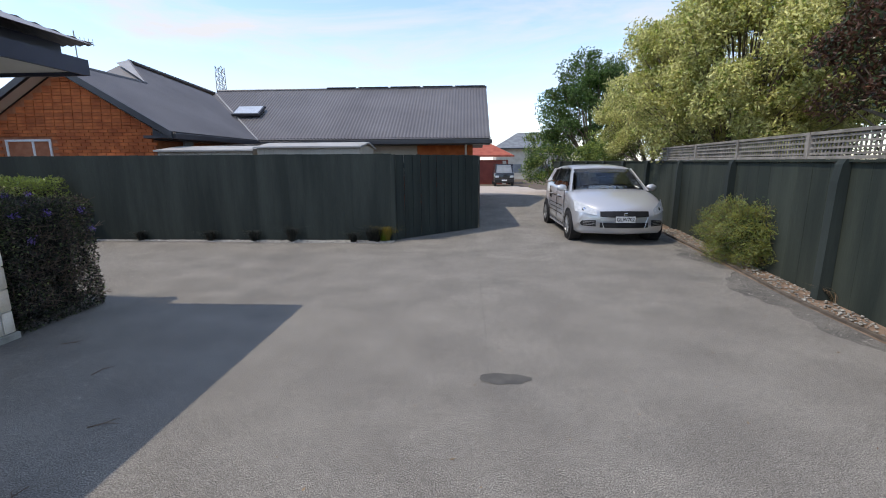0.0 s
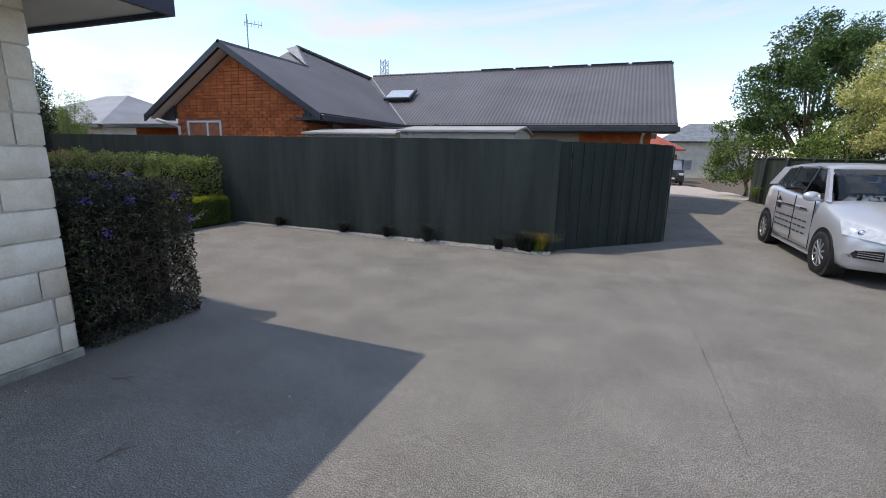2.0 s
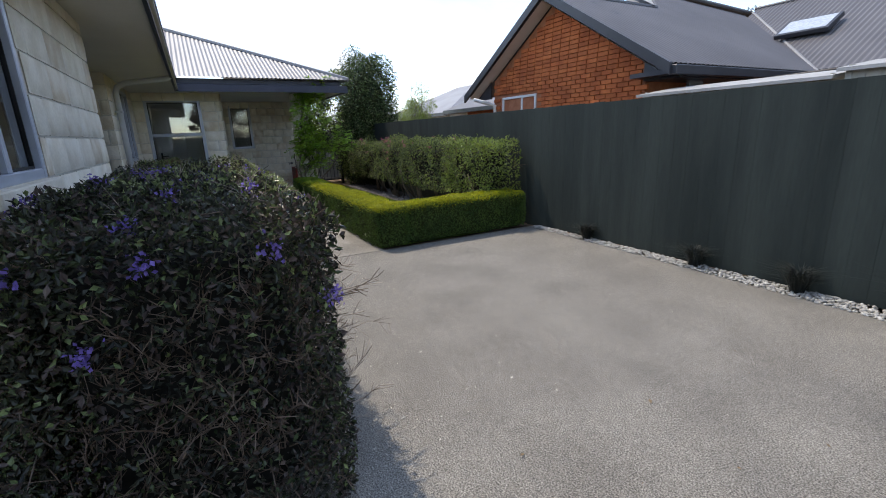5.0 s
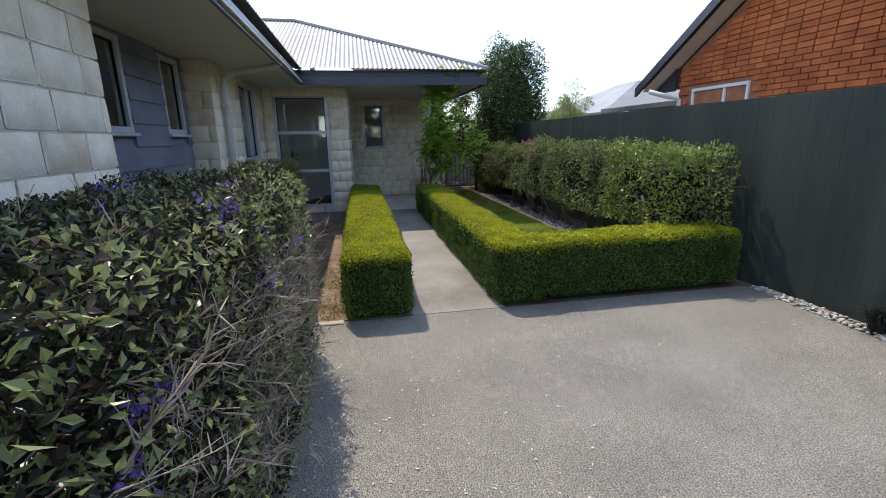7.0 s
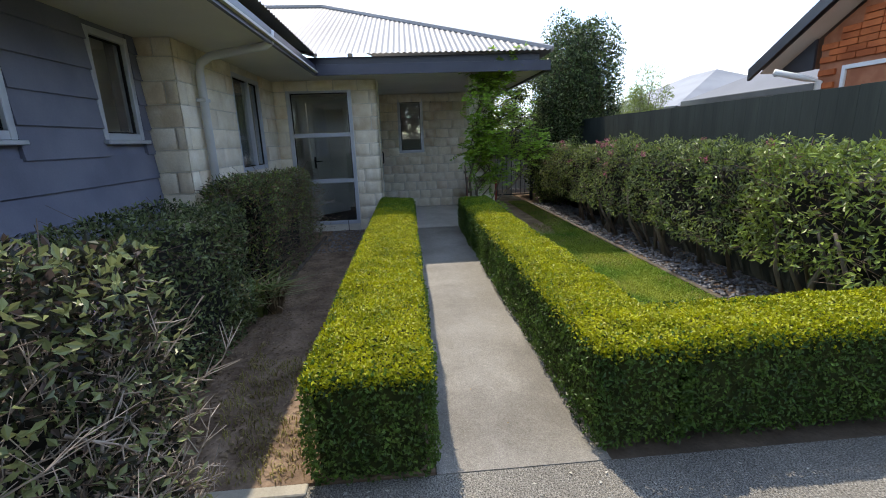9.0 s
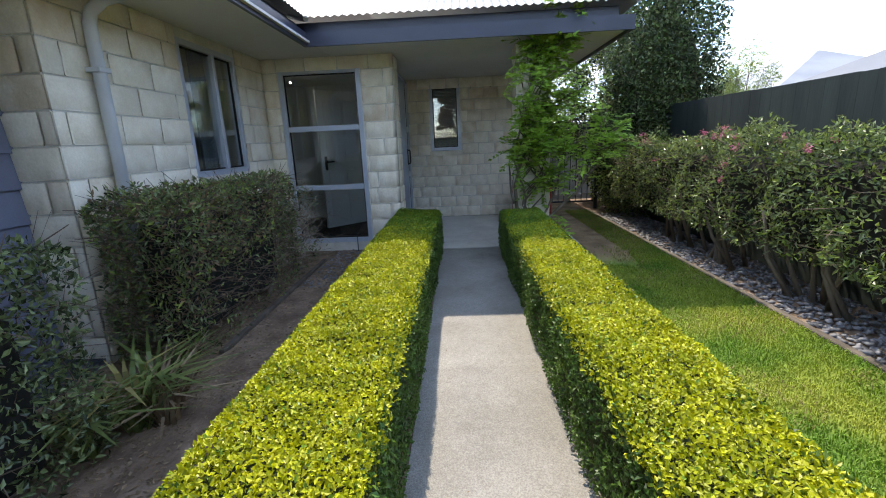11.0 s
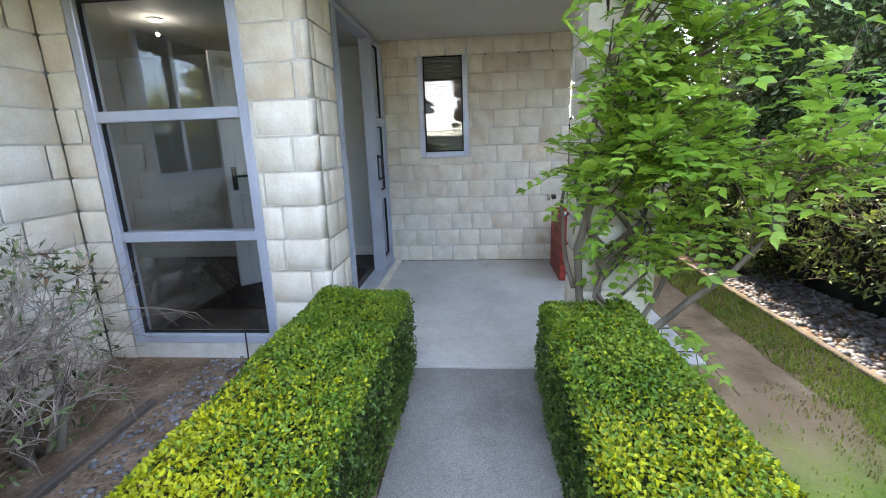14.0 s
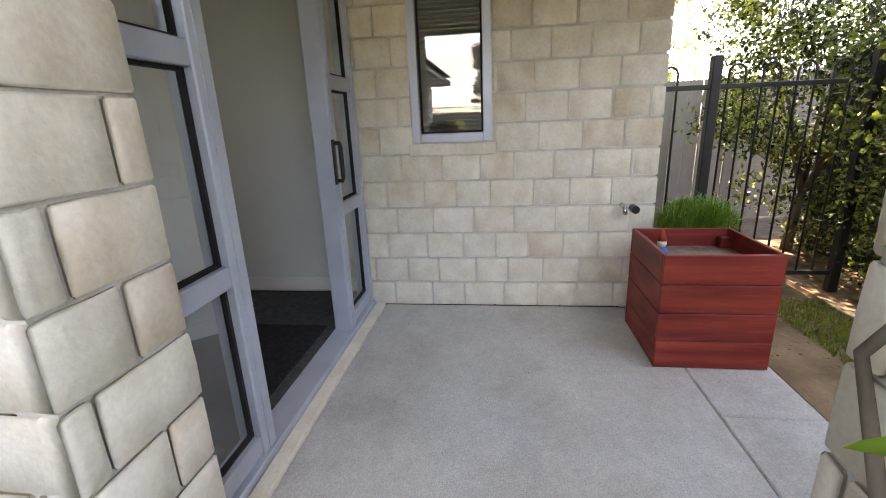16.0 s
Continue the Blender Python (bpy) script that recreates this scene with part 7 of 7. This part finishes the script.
for x, y in ((X0 + 0.05, Y0 + 0.05), (X1 - 0.05, Y0 + 0.05), (X0 + 0.05, Y1 - 0.05), (X1 - 0.05, Y1 - 0.05)):
    part("corner_post", box(B(), x - 0.027, y - 0.027, 0.013, x + 0.027, y + 0.027, H - 0.03, 0.003), M["red_wood"], pt)
part("soil", box(B(), X0 + 0.023, Y0 + 0.023, 0.3, X1 - 0.023, Y1 - 0.023, 0.50), M["soil"], pt, "dark potting soil")
fern = thing("asparagus_fern", (-14.86, 6.55, 0), "feathery bright green fern beside the planter", "plant")
rf = np.random.default_rng(15)
k = 3600
a = rf.uniform(0, 6.28, k)
pp = np.array([-14.86, 6.55, 0.56]) + unit(rf.normal(0, 1, (k, 3))) * rf.uniform(0.2, 1, (k, 1)) ** 0.5 * [0.16, 0.24, 0.15]
blades("fronds", pp, 0.075, 0.005, np.stack([np.cos(a), np.sin(a), 0 * a], 1) * 0.7, M["fern"], fern, rf, 0.7)
sticks("stems", np.repeat([[-14.86, 6.55, 0.0]], 30, 0) + rf.normal(0, 0.03, (30, 3)) * [1, 1, 0], np.array([-14.86, 6.55, 0.56]) + rf.normal(0, 0.1, (30, 3)), 0.003, M["hedge_leaf"], fern)
gn = B()
bmesh.ops.create_uvsphere(gn, u_segments=12, v_segments=8, radius=0.035, matrix=Matrix.Translation((-14.36, 6.185, 0.535)) @ Matrix.Diagonal((1, 1, 1.15, 1)))
bmesh.ops.create_uvsphere(gn, u_segments=12, v_segments=8, radius=0.024, matrix=Matrix.Translation((-14.36, 6.185, 0.590)))
bmesh.ops.create_cone(gn, cap_ends=True, segments=12, radius1=0.026, radius2=0.004, depth=0.06, matrix=Matrix.Translation((-14.36, 6.185, 0.635)))
gnome = make("garden_statue", gn, M["blue"], True)
gnome.data.materials.append(M["plate"])
gnome.data.materials.append(M["red_cap"])
for f_ in gnome.data.polygons:
    zc = (gnome.matrix_basis @ f_.center).z
    f_.material_index = 2 if zc > 0.605 else (1 if zc > 0.57 else 0)
tagged(gnome, "small painted plaster garden figure in the planter", "statue")
tap = thing("garden_tap", (-14.82, 6.14, 0.68), "small black and chrome garden tap on the wall", "tap")
part("spout", tube(B(), [(-14.85, 6.10, 0.70), (-14.78, 6.10, 0.70), (-14.75, 6.10, 0.66)], 0.014, 8), M["chrome"], tap, smooth=True)
part("knob", tube(B(), [(-14.79, 6.15, 0.69), (-14.72, 6.15, 0.69)], 0.024, 10), M["black"], tap)
# weep holes along the porch wall
for i, y in enumerate((4.8, 5.32, 5.75)):
    tagged(make("weep_vent", box(B(), -14.862, y - 0.005, 0.014, -14.853, y + 0.005, 0.075), M["rubber"]), "dark weep slot at the foot of the block wall", "vent", "weep slots")
for i, y in enumerate((5.48, 5.80, 6.12)):
    tagged(make("weep_vent", box(B(), -14.862, y - 0.005, 2.06, -14.853, y + 0.005, 2.2), M["rubber"]), "dark weep slot at the top of the block wall", "vent", "weep slots")
rod = thing("garden_stake", (-12.55, 4.05, 0), "thin black rod standing in the soil bed", "stake")
part("rod", tube(B(), [(-12.58, 4.0, -0.02), (-12.59, 4.0, 0.24)], 0.005, 6), M["black"], rod)
cb = B()
tube(cb, [(-7.0, 10.8, 1.86), (-4.6, 10.7, 1.92), (-4.2, 10.7, 1.98), (-3.9, 10.7, 1.9)], 0.01, 5)
shed_cable = thing("shed_cable", (-5, 10.7, 1.8), "thin dark cable lying over the shed roofs", "cable")
part("cable", cb, M["black"], shed_cable)

# ---- the silver hatchback ----
CX, CY = 2.79, 7.60       # middle of the front bumper
car = thing("hatchback_car", (CX, CY + 1.9, 0), "silver five-door hatchback parked in the lane", "car")


def cp(x, s, z):
    return (CX + x, CY + s, z)


def loft(sections, close_ends=True):
    """Left-right symmetric skin through sections of (s, [(half width, z), ...]) from bottom to top."""
    bm = B()
    rings = []
    for s_list in sections:
        s, prof = s_list
        pts = [(w, z) for w, z in prof] + [(-w, z) for w, z in reversed(prof)]
        ring = []
        for i, (w, z) in enumerate(pts):
            ring.append(bm.verts.new(cp(w, s + BOW(s) * (abs(w) / 0.85) ** 2.4, z)))
        rings.append(ring)
    for r0, r1 in zip(rings, rings[1:]):
        n = len(r0)
        for k in range(n):
            bm.faces.new((r0[k], r0[(k + 1) % n], r1[(k + 1) % n], r1[k]))
    if close_ends:
        bm.faces.new(rings[0])
        bm.faces.new(rings[-1])
    bmesh.ops.remove_doubles(bm, verts=bm.verts, dist=0.0005)
    return bm


def BOW(s):
    """How far the sides sweep back from the middle at the nose and tail."""
    if s < 1.0:
        return 0.34 * (1 - s / 1.0)
    if s > 3.3:
        return -0.22 * (s - 3.3) / 0.55
    return 0.0


def body_prof(w, zb, zt, crown, tuck=0.06):
    zm = zb + (zt - zb) * 0.45
    return [(0.0, zb), (w - tuck - 0.05, zb), (w - tuck * 0.5, zb + 0.05), (w - 0.012, zb + 0.16), (w, zm), (w - 0.008, zm + (zt - zm) * 0.45), (w - 0.035, zt - 0.06), (w - 0.075, zt - 0.012), (w - 0.16, zt + crown * 0.35), (w * 0.5, zt + crown * 0.85), (0.0, zt + crown)]


secs = [(0.00, body_prof(0.74, 0.24, 0.50, 0.02)), (0.03, body_prof(0.79, 0.22, 0.62, 0.03)), (0.10, body_prof(0.82, 0.20, 0.70, 0.035)), (0.22, body_prof(0.835, 0.19, 0.775, 0.04)), (0.45, body_prof(0.845, 0.18, 0.86, 0.05)),
        (0.75, body_prof(0.848, 0.18, 0.915, 0.055)), (1.02, body_prof(0.848, 0.18, 0.955, 0.06)), (1.3, body_prof(0.846, 0.18, 0.965, 0.05)), (2.0, body_prof(0.846, 0.18, 0.985, 0.05)), (2.7, body_prof(0.846, 0.18, 1.02, 0.05)),
        (3.2, body_prof(0.842, 0.19, 1.05, 0.05)), (3.55, body_prof(0.82, 0.22, 1.06, 0.04)), (3.75, body_prof(0.79, 0.26, 1.04, 0.03)), (3.84, body_prof(0.74, 0.34, 0.95, 0.02))]
body = part("body", loft(secs), M["silver"], car, "silver painted body", True)


def cabin(s, wb, zb, wt, zt):
    return (s, [(0.0, zb), (wb, zb), (wb - 0.01, zb + 0.02), (wt + (wb - wt) * 0.45, zb + (zt - zb) * 0.5), (wt, zt - 0.05), (wt - 0.05, zt - 0.012), (wt * 0.6, zt + 0.012), (0.0, zt + 0.02)])


GL = [cabin(0.98, 0.66, 0.95, 0.64, 1.02), cabin(1.22, 0.72, 0.96, 0.65, 1.17), cabin(1.46, 0.76, 0.97, 0.62, 1.32), cabin(1.68, 0.765, 0.98, 0.59, 1.43), cabin(2.3, 0.77, 1.0, 0.585, 1.475), cabin(2.9, 0.765, 1.02, 0.58, 1.465), cabin(3.35, 0.74, 1.04, 0.57, 1.43), cabin(3.62, 0.70, 1.05, 0.56, 1.25), cabin(3.74, 0.67, 1.05, 0.6, 1.10)]
RF = [cabin(1.66, 0.60, 1.38, 0.592, 1.432), cabin(1.9, 0.605, 1.40, 0.592, 1.462), cabin(2.3, 0.605, 1.41, 0.59, 1.482), cabin(2.9, 0.60, 1.40, 0.585, 1.472), cabin(3.42, 0.59, 1.37, 0.575, 1.43)]


def patch(quads, thick=0.0):
    bm = B()
    for q in quads:
        bm.faces.new([bm.verts.new(cp(*v)) for v in q])
    bmesh.ops.remove_doubles(bm, verts=bm.verts, dist=0.0005)
    if thick:
        bmesh.ops.recalc_face_normals(bm, faces=bm.faces)
        bmesh.ops.solidify(bm, geom=bm.faces[:], thickness=thick)
    return bm


part("roof", loft([(s, pr) for s, pr in RF]), M["silver"], car, "silver roof", True)
# glass skins between pillars
ws = [[(x * 0.68 * (1 - u) + x * 0.565 * u, 0.99 + 0.66 * u + 0.10 * (1 - u) * x * x * 1.2, 0.975 + 0.42 * u + 0.035 * (1 - x * x) * (1 - 0.5 * u)) for x in np.linspace(-1, 1, 9)] for u in np.linspace(0, 1, 5)]
part("windscreen", patch([(ws[j][i], ws[j][i + 1], ws[j + 1][i + 1], ws[j + 1][i]) for j in range(4) for i in range(8)], 0.005), M["car_glass"], car, "tinted windscreen", True)
for sg in (-1, 1):
    def side(s, z):
        u = (z - 0.98) / 0.45
        return (sg * (0.772 - 0.165 * u), s, z)
    part("side_window", patch([(side(1.30, 0.985), side(1.92, 1.0), side(1.92, 1.39), side(1.62, 1.375))], 0.005), M["car_glass"], car)
    part("side_window", patch([(side(1.99, 1.0), side(2.72, 1.03), side(2.72, 1.40), side(1.99, 1.40))], 0.005), M["car_glass"], car)
    part("side_window", patch([(side(2.80, 1.05), side(3.28, 1.10), side(3.12, 1.37), side(2.80, 1.39))], 0.005), M["car_glass"], car)
    pil = B()
    for a, b in (((1.03, 0.965), (1.66, 1.40)),):
        q = [side(a[0] - 0.02, a[1]), side(a[0] + 0.13, a[1] + 0.015), side(b[0] + 0.02, b[1] - 0.012), side(b[0] - 0.05, b[1] + 0.015)]
        poly(pil, [cp(*v) for v in q], (-sg * 0.035, 0.0, 0.0))
    part("front_pillar", pil, M["silver"], car)
    pil = B()
    for q in ([side(1.92, 0.99), side(1.99, 0.99), side(1.99, 1.42), side(1.92, 1.42)], [side(2.72, 1.02), side(2.80, 1.03), side(2.80, 1.42), side(2.72, 1.42)]):
        poly(pil, [cp(*v) for v in q], (-sg * 0.03, 0, 0))
    part("door_pillar", pil, M["plastic"], car)
    pil = B()
    poly(pil, [cp(*v) for v in [side(3.28, 1.09), side(3.72, 1.06), side(3.45, 1.40), side(3.12, 1.39)]], (-sg * 0.03, 0, 0))
    part("rear_pillar", pil, M["silver"], car)
    part("sill_trim", box(B(), CX + sg * 0.80 - 0.02, CY + 1.0, 0.17, CX + sg * 0.80 + 0.03, CY + 2.85, 0.225, 0.01), M["silver"], car)
    for a, b in ((1.22, 1.955), (1.955, 2.78)):
        bm = B()
        for q in ((a, 0.26, a + 0.006, 0.98), (b - 0.006, 0.26, b, 0.98), (a, 0.255, b, 0.262)):
            box(bm, CX + sg * 0.838, CY + q[0], q[1], CX + sg * 0.8485, CY + q[2], q[3])
        part("door_gap", bm, M["plastic"], car)
        part("door_handle", box(B(), CX + sg * 0.846 - 0.012, CY + b - 0.24, 0.80, CX + sg * 0.846 + 0.018, CY + b - 0.05, 0.835, 0.008), M["silver"], car)
    # mirror
    mr = B()
    bmesh.ops.create_uvsphere(mr, u_segments=14, v_segments=10, radius=0.1, matrix=Matrix.Translation(cp(sg * 0.90, 1.22, 1.02)) @ Matrix.Diagonal((1.05, 0.62, 0.72, 1)))
    tube(mr, [cp(sg * 0.76, 1.24, 0.97), cp(sg * 0.86, 1.22, 0.99)], 0.022, 8)
    part("wing_mirror", mr, M["silver"], car, "silver wing mirror", True)
    # lamps
    hl = B()
    rows_l = []
    for u in np.linspace(0, 1, 7):
        for v in np.linspace(0, 1, 4):
            x = 0.50 + 0.31 * u
            s_ = 0.085 + 0.34 * (x / 0.85) ** 2.4 + 0.15 * u - 0.045 + 0.16 * v * (0.4 + 0.6 * u)
            z = 0.565 + 0.05 * u + v * (0.10 + 0.11 * u)
            rows_l.append((sg * (x + 0.004), s_ - 0.125, z + 0.01))
    q = []
    for i in range(6):
        for j in range(3):
            a = i * 4 + j
            q.append((rows_l[a], rows_l[a + 4], rows_l[a + 5], rows_l[a + 1]))
    part("headlamp", patch(q), M["lamp_glass"], car, "large clear headlamp", True)
    bm = B()
    bmesh.ops.create_uvsphere(bm, u_segments=12, v_segments=8, radius=0.05, matrix=Matrix.Translation(cp(sg * 0.66, 0.27, 0.66)))
    part("lamp_bowl", bm, M["chrome"], car, smooth=True)
    fogb = B()
    poly(fogb, [cp(sg * 0.50, 0.06, 0.36), cp(sg * 0.72, 0.215, 0.36), cp(sg * 0.745, 0.24, 0.41), cp(sg * 0.71, 0.205, 0.455), cp(sg * 0.50, 0.075, 0.475)], (0, 0.04, 0))
    part("bumper_vent", fogb, M["plastic"], car)
    for k in range(3):
        z = 0.385 + k * 0.028
        part("vent_slat", box(B(), -0.11, -0.006, 0, 0.11, 0.006, 0.007, 0, Matrix.Translation(cp(sg * 0.61, 0.125, z)) @ pose(0, 0, 0, 0, 0, sg * 34)), M["alloy"], car)
# grille and bumper mouth
bm = B()
gx = [(x, 0.34 * (abs(x) / 0.85) ** 2.4 + 0.028) for x in np.linspace(-0.43, 0.43, 13)]
for (x0, s0), (x1, s1) in zip(gx, gx[1:]):
    h0, h1 = 0.052 * (1 - 0.25 * (x0 / 0.43) ** 2), 0.052 * (1 - 0.25 * (x1 / 0.43) ** 2)
    poly(bm, [cp(x0, s0 - 0.045, 0.585 - h0), cp(x1, s1 - 0.045, 0.585 - h1), cp(x1, s1 - 0.022, 0.605 + h1), cp(x0, s0 - 0.022, 0.605 + h0)])
part("grille", bm, M["plastic"], car, "black mesh grille")
bm = B()
for (x0, s0), (x1, s1) in zip(gx, gx[1:]):
    poly(bm, [cp(x0, s0 - 0.034, 0.335 + 0.012 * abs(x0)), cp(x1, s1 - 0.034, 0.335 + 0.012 * abs(x1)), cp(x1, s1 - 0.034, 0.435), cp(x0, s0 - 0.034, 0.435)])
part("bumper_mouth", bm, M["plastic"], car, "black lower air intake")
for k in range(3):
    z = 0.358 + k * 0.026
    bm = B()
    tube(bm, [cp(x, s - 0.04, z) for x, s in gx], 0.004, 5)
    part("intake_bar", bm, M["rubber"], car)
for sg in (-1, 1):
    part("grille_trim", tube(B(), [cp(sg * 0.44, 0.095, 0.635), cp(sg * 0.43, 0.065, 0.54), cp(sg * 0.39, 0.045, 0.44), cp(sg * 0.36, 0.035, 0.33)], 0.008, 6), M["silver"], car)
part("badge", box(B(), CX - 0.035, CY - 0.028, 0.565, CX + 0.035, CY - 0.008, 0.625, 0.01, None, 2), M["chrome"], car, "plain chrome badge")
npl = part("number_plate", box(B(), CX - 0.18, CY - 0.020, 0.435, CX + 0.18, CY - 0.012, 0.56, 0.004), M["plate"], car, "white number plate with black characters")
rim_ = B()
for q in ((-0.18, 0.435, 0.18, 0.441), (-0.18, 0.554, 0.18, 0.56), (-0.18, 0.441, -0.174, 0.554), (0.174, 0.441, 0.18, 0.554)):
    box(rim_, CX + q[0], CY - 0.0215, q[1], CX + q[2], CY - 0.020, q[3])
part("plate_border", rim_, M["brand"], npl)
txt = bpy.data.curves.new("plate_text", "FONT")
txt.body = "GLW702"
txt.size = 0.098
txt.align_x, txt.align_y = "CENTER", "CENTER"
txt.extrude = 0.001
txt.offset = 0.0016
tob = new("plate_text", txt)
deps = bpy.context.evaluated_depsgraph_get()
tme = bpy.data.meshes.new_from_object(tob.evaluated_get(deps))
bpy.data.objects.remove(tob)
tme.transform(Matrix.Translation((CX, CY - 0.0225, 0.4975)) @ pose(0, 0, 0, 90, 0, 0) @ Matrix.Diagonal((0.86, 1, 1, 1)))
tme.materials.clear()
tme.materials.append(M["brand"])
hang(new("plate_text", tme), npl)
part("windscreen_cowl", box(B(), CX - 0.60, CY + 0.985, 0.955, CX + 0.60, CY + 1.06, 0.985, 0.008), M["plastic"], car)
for sx in (-0.35, 0.15):
    part("wiper", tube(B(), [cp(sx, 0.995, 1.0), cp(sx + 0.25, 1.005, 1.012), cp(sx + 0.5, 1.03, 1.01)], 0.008, 5), M["rubber"], car)
part("sticker", patch([((-0.62, 1.545, 1.335), (-0.575, 1.545, 1.335), (-0.565, 1.59, 1.362), (-0.608, 1.59, 1.362))]), M["plate"], car)
part("dashboard", box(B(), CX - 0.62, CY + 1.15, 0.86, CX + 0.62, CY + 1.5, 1.0, 0.03), M["plastic"], car)
part("cabin_floor", box(B(), CX - 0.7, CY + 1.1, 0.5, CX + 0.7, CY + 3.6, 0.7), M["plastic"], car)
for sx in (-0.36, 0.36):
    for s0 in (2.05, 2.85):
        part("seat_back", box(B(), CX + sx - 0.25, CY + s0, 0.6, CX + sx + 0.25, CY + s0 + 0.14, 1.18, 0.05, None, 2), M["seat"], car, "dark cloth seat back")
        part("head_rest", box(B(), CX + sx - 0.12, CY + s0 + 0.02, 1.19, CX + sx + 0.12, CY + s0 + 0.1, 1.34, 0.03, None, 2), M["seat"], car)
bm = B()
tor = [cp(0.36 + 0.17 * math.cos(a), 1.62 - 0.06 * math.sin(a), 0.98 + 0.16 * math.sin(a)) for a in np.linspace(0, 2 * math.pi, 20)]
tube(bm, tor, 0.014, 6)
part("steering_wheel", bm, M["plastic"], car)
# signwriting on the door as plain bars and a house mark
for sg in (-1, 1):
    bm = B()
    xw = CX + sg * 0.8492
    def bar(s0, z0, s1, z1):
        box(bm, xw - 0.0012, CY + s0, z0, xw + 0.0012, CY + s1, z1)
    poly(bm, [(xw, CY + 2.72, 0.72), (xw, CY + 2.54, 0.72), (xw, CY + 2.54, 0.86), (xw, CY + 2.63, 0.93), (xw, CY + 2.72, 0.86)], (sg * 0.001, 0, 0))
    for s0, s1 in ((2.38, 2.5), (1.95, 2.33), (1.45, 1.9)):
        bar(s0, 0.80, s1, 0.822)
    for z in (0.44, 0.53, 0.62):
        for s0 in np.arange(1.4, 2.6, 0.17):
            bar(s0, z, s0 + 0.13, z + 0.018)
    part("door_lettering", bm, M["brand"], car, "dark signwriting on the doors")
for s in (0.78, 3.20):
    for sg in (-1, 1):
        wx = CX + sg * 0.765
        arch = B()
        bmesh.ops.create_cone(arch, cap_ends=True, segments=28, radius1=0.345, radius2=0.345, depth=0.20, matrix=Matrix.Translation((CX + sg * 0.752, CY + s, 0.30)) @ pose(0, 0, 0, 0, 90, 0))
        part("wheel_arch", arch, M["plastic"], car, "dark wheel arch")
        ty = B()
        prof = [(0.10, 0.19), (0.105, 0.235), (0.09, 0.285), (0.055, 0.298), (-0.055, 0.298), (-0.09, 0.285), (-0.105, 0.235), (-0.10, 0.19)]
        n = 30
        rg_ = [[ty.verts.new((wx + sg * 0.0 + w, CY + s + r_w * math.cos(2 * math.pi * k / n), 0.298 + r_w * math.sin(2 * math.pi * k / n))) for w, r_w in prof] for k in range(n)]
        for k in range(n):
            for i in range(len(prof) - 1):
                ty.faces.new((rg_[k][i], rg_[(k + 1) % n][i], rg_[(k + 1) % n][i + 1], rg_[k][i + 1]))
        wl_ = part("wheel", ty, M["rubber"], car, "black tyre", True)
        rm = B()
        xo = wx + sg * 0.085
        for k in range(10):
            a = 2 * math.pi * k / 10
            m_ = Matrix.Translation((xo, CY + s, 0.298)) @ pose(0, 0, 0, math.degrees(a), 0, 0)
            box(rm, -0.012, -0.014, 0.03, 0.012, 0.014, 0.185, 0.004, m_)
        bmesh.ops.create_cone(rm, cap_ends=True, segments=20, radius1=0.05, radius2=0.045, depth=0.04, matrix=Matrix.Translation((xo, CY + s, 0.298)) @ pose(0, 0, 0, 0, 90, 0))
        tube(rm, [(xo, CY + s + 0.188 * math.cos(a), 0.298 + 0.188 * math.sin(a)) for a in np.linspace(0, 2 * math.pi, 29)], 0.011, 6, False)
        part("rim", rm, M["alloy"], wl_, "silver spoked rim", False)

for o in car.children_recursive:
    o.data.transform(Matrix.Diagonal((0.96, 0.96, 0.925, 1)))

# ---- the dark van far down the lane ----
vz = fall(38.5)
van = thing("parked_van", (3.2, 40, vz), "black van parked far down the lane", "van")
def vbox(x0, s0, z0, x1, s1, z1, b=0.05):
    return box(B(), 3.3 + x0, 38.6 + s0, vz + z0, 3.3 + x1, 38.6 + s1, vz + z1, b, None, 2)
part("body", vbox(-0.85, 0.0, 0.3, 0.85, 4.3, 1.15, 0.12), M["van_paint"], van, "glossy black body", True)
bm = B()
poly(bm, [(3.3 - 0.78, 38.75, vz + 1.1), (3.3 - 0.78, 42.8, vz + 1.1), (3.3 - 0.72, 42.7, vz + 1.9), (3.3 - 0.72, 39.35, vz + 1.9)], (1.5, 0, 0))
part("cab", bm, M["van_paint"], van)
bm = B()
poly(bm, [(3.3 - 0.68, 38.78, vz + 1.15), (3.3 + 0.66, 38.78, vz + 1.15), (3.3 + 0.6, 39.30, vz + 1.82), (3.3 - 0.62, 39.30, vz + 1.82)], (0, -0.02, 0))
part("windscreen", bm, M["slate"], van)
for sg in (-1, 1):
    part("headlamp", vbox(sg * 0.62 - 0.16, -0.02, 0.75, sg * 0.62 + 0.16, 0.1, 0.92, 0.02), M["lamp_glass"], van)
    for s in (0.7, 3.4):
        bm = B()
        bmesh.ops.create_cone(bm, cap_ends=True, segments=18, radius1=0.32, radius2=0.32, depth=0.2, matrix=Matrix.Translation((3.3 + sg * 0.74, 38.6 + s, vz + 0.32)) @ pose(0, 0, 0, 0, 90, 0))
        part("wheel", bm, M["rubber"], van)
part("bumper", vbox(-0.84, -0.08, 0.32, 0.84, 0.12, 0.6, 0.04), M["plastic"], van)
part("number_plate", vbox(-0.22, -0.10, 0.46, 0.22, -0.07, 0.58, 0.0), M["plate"], van)
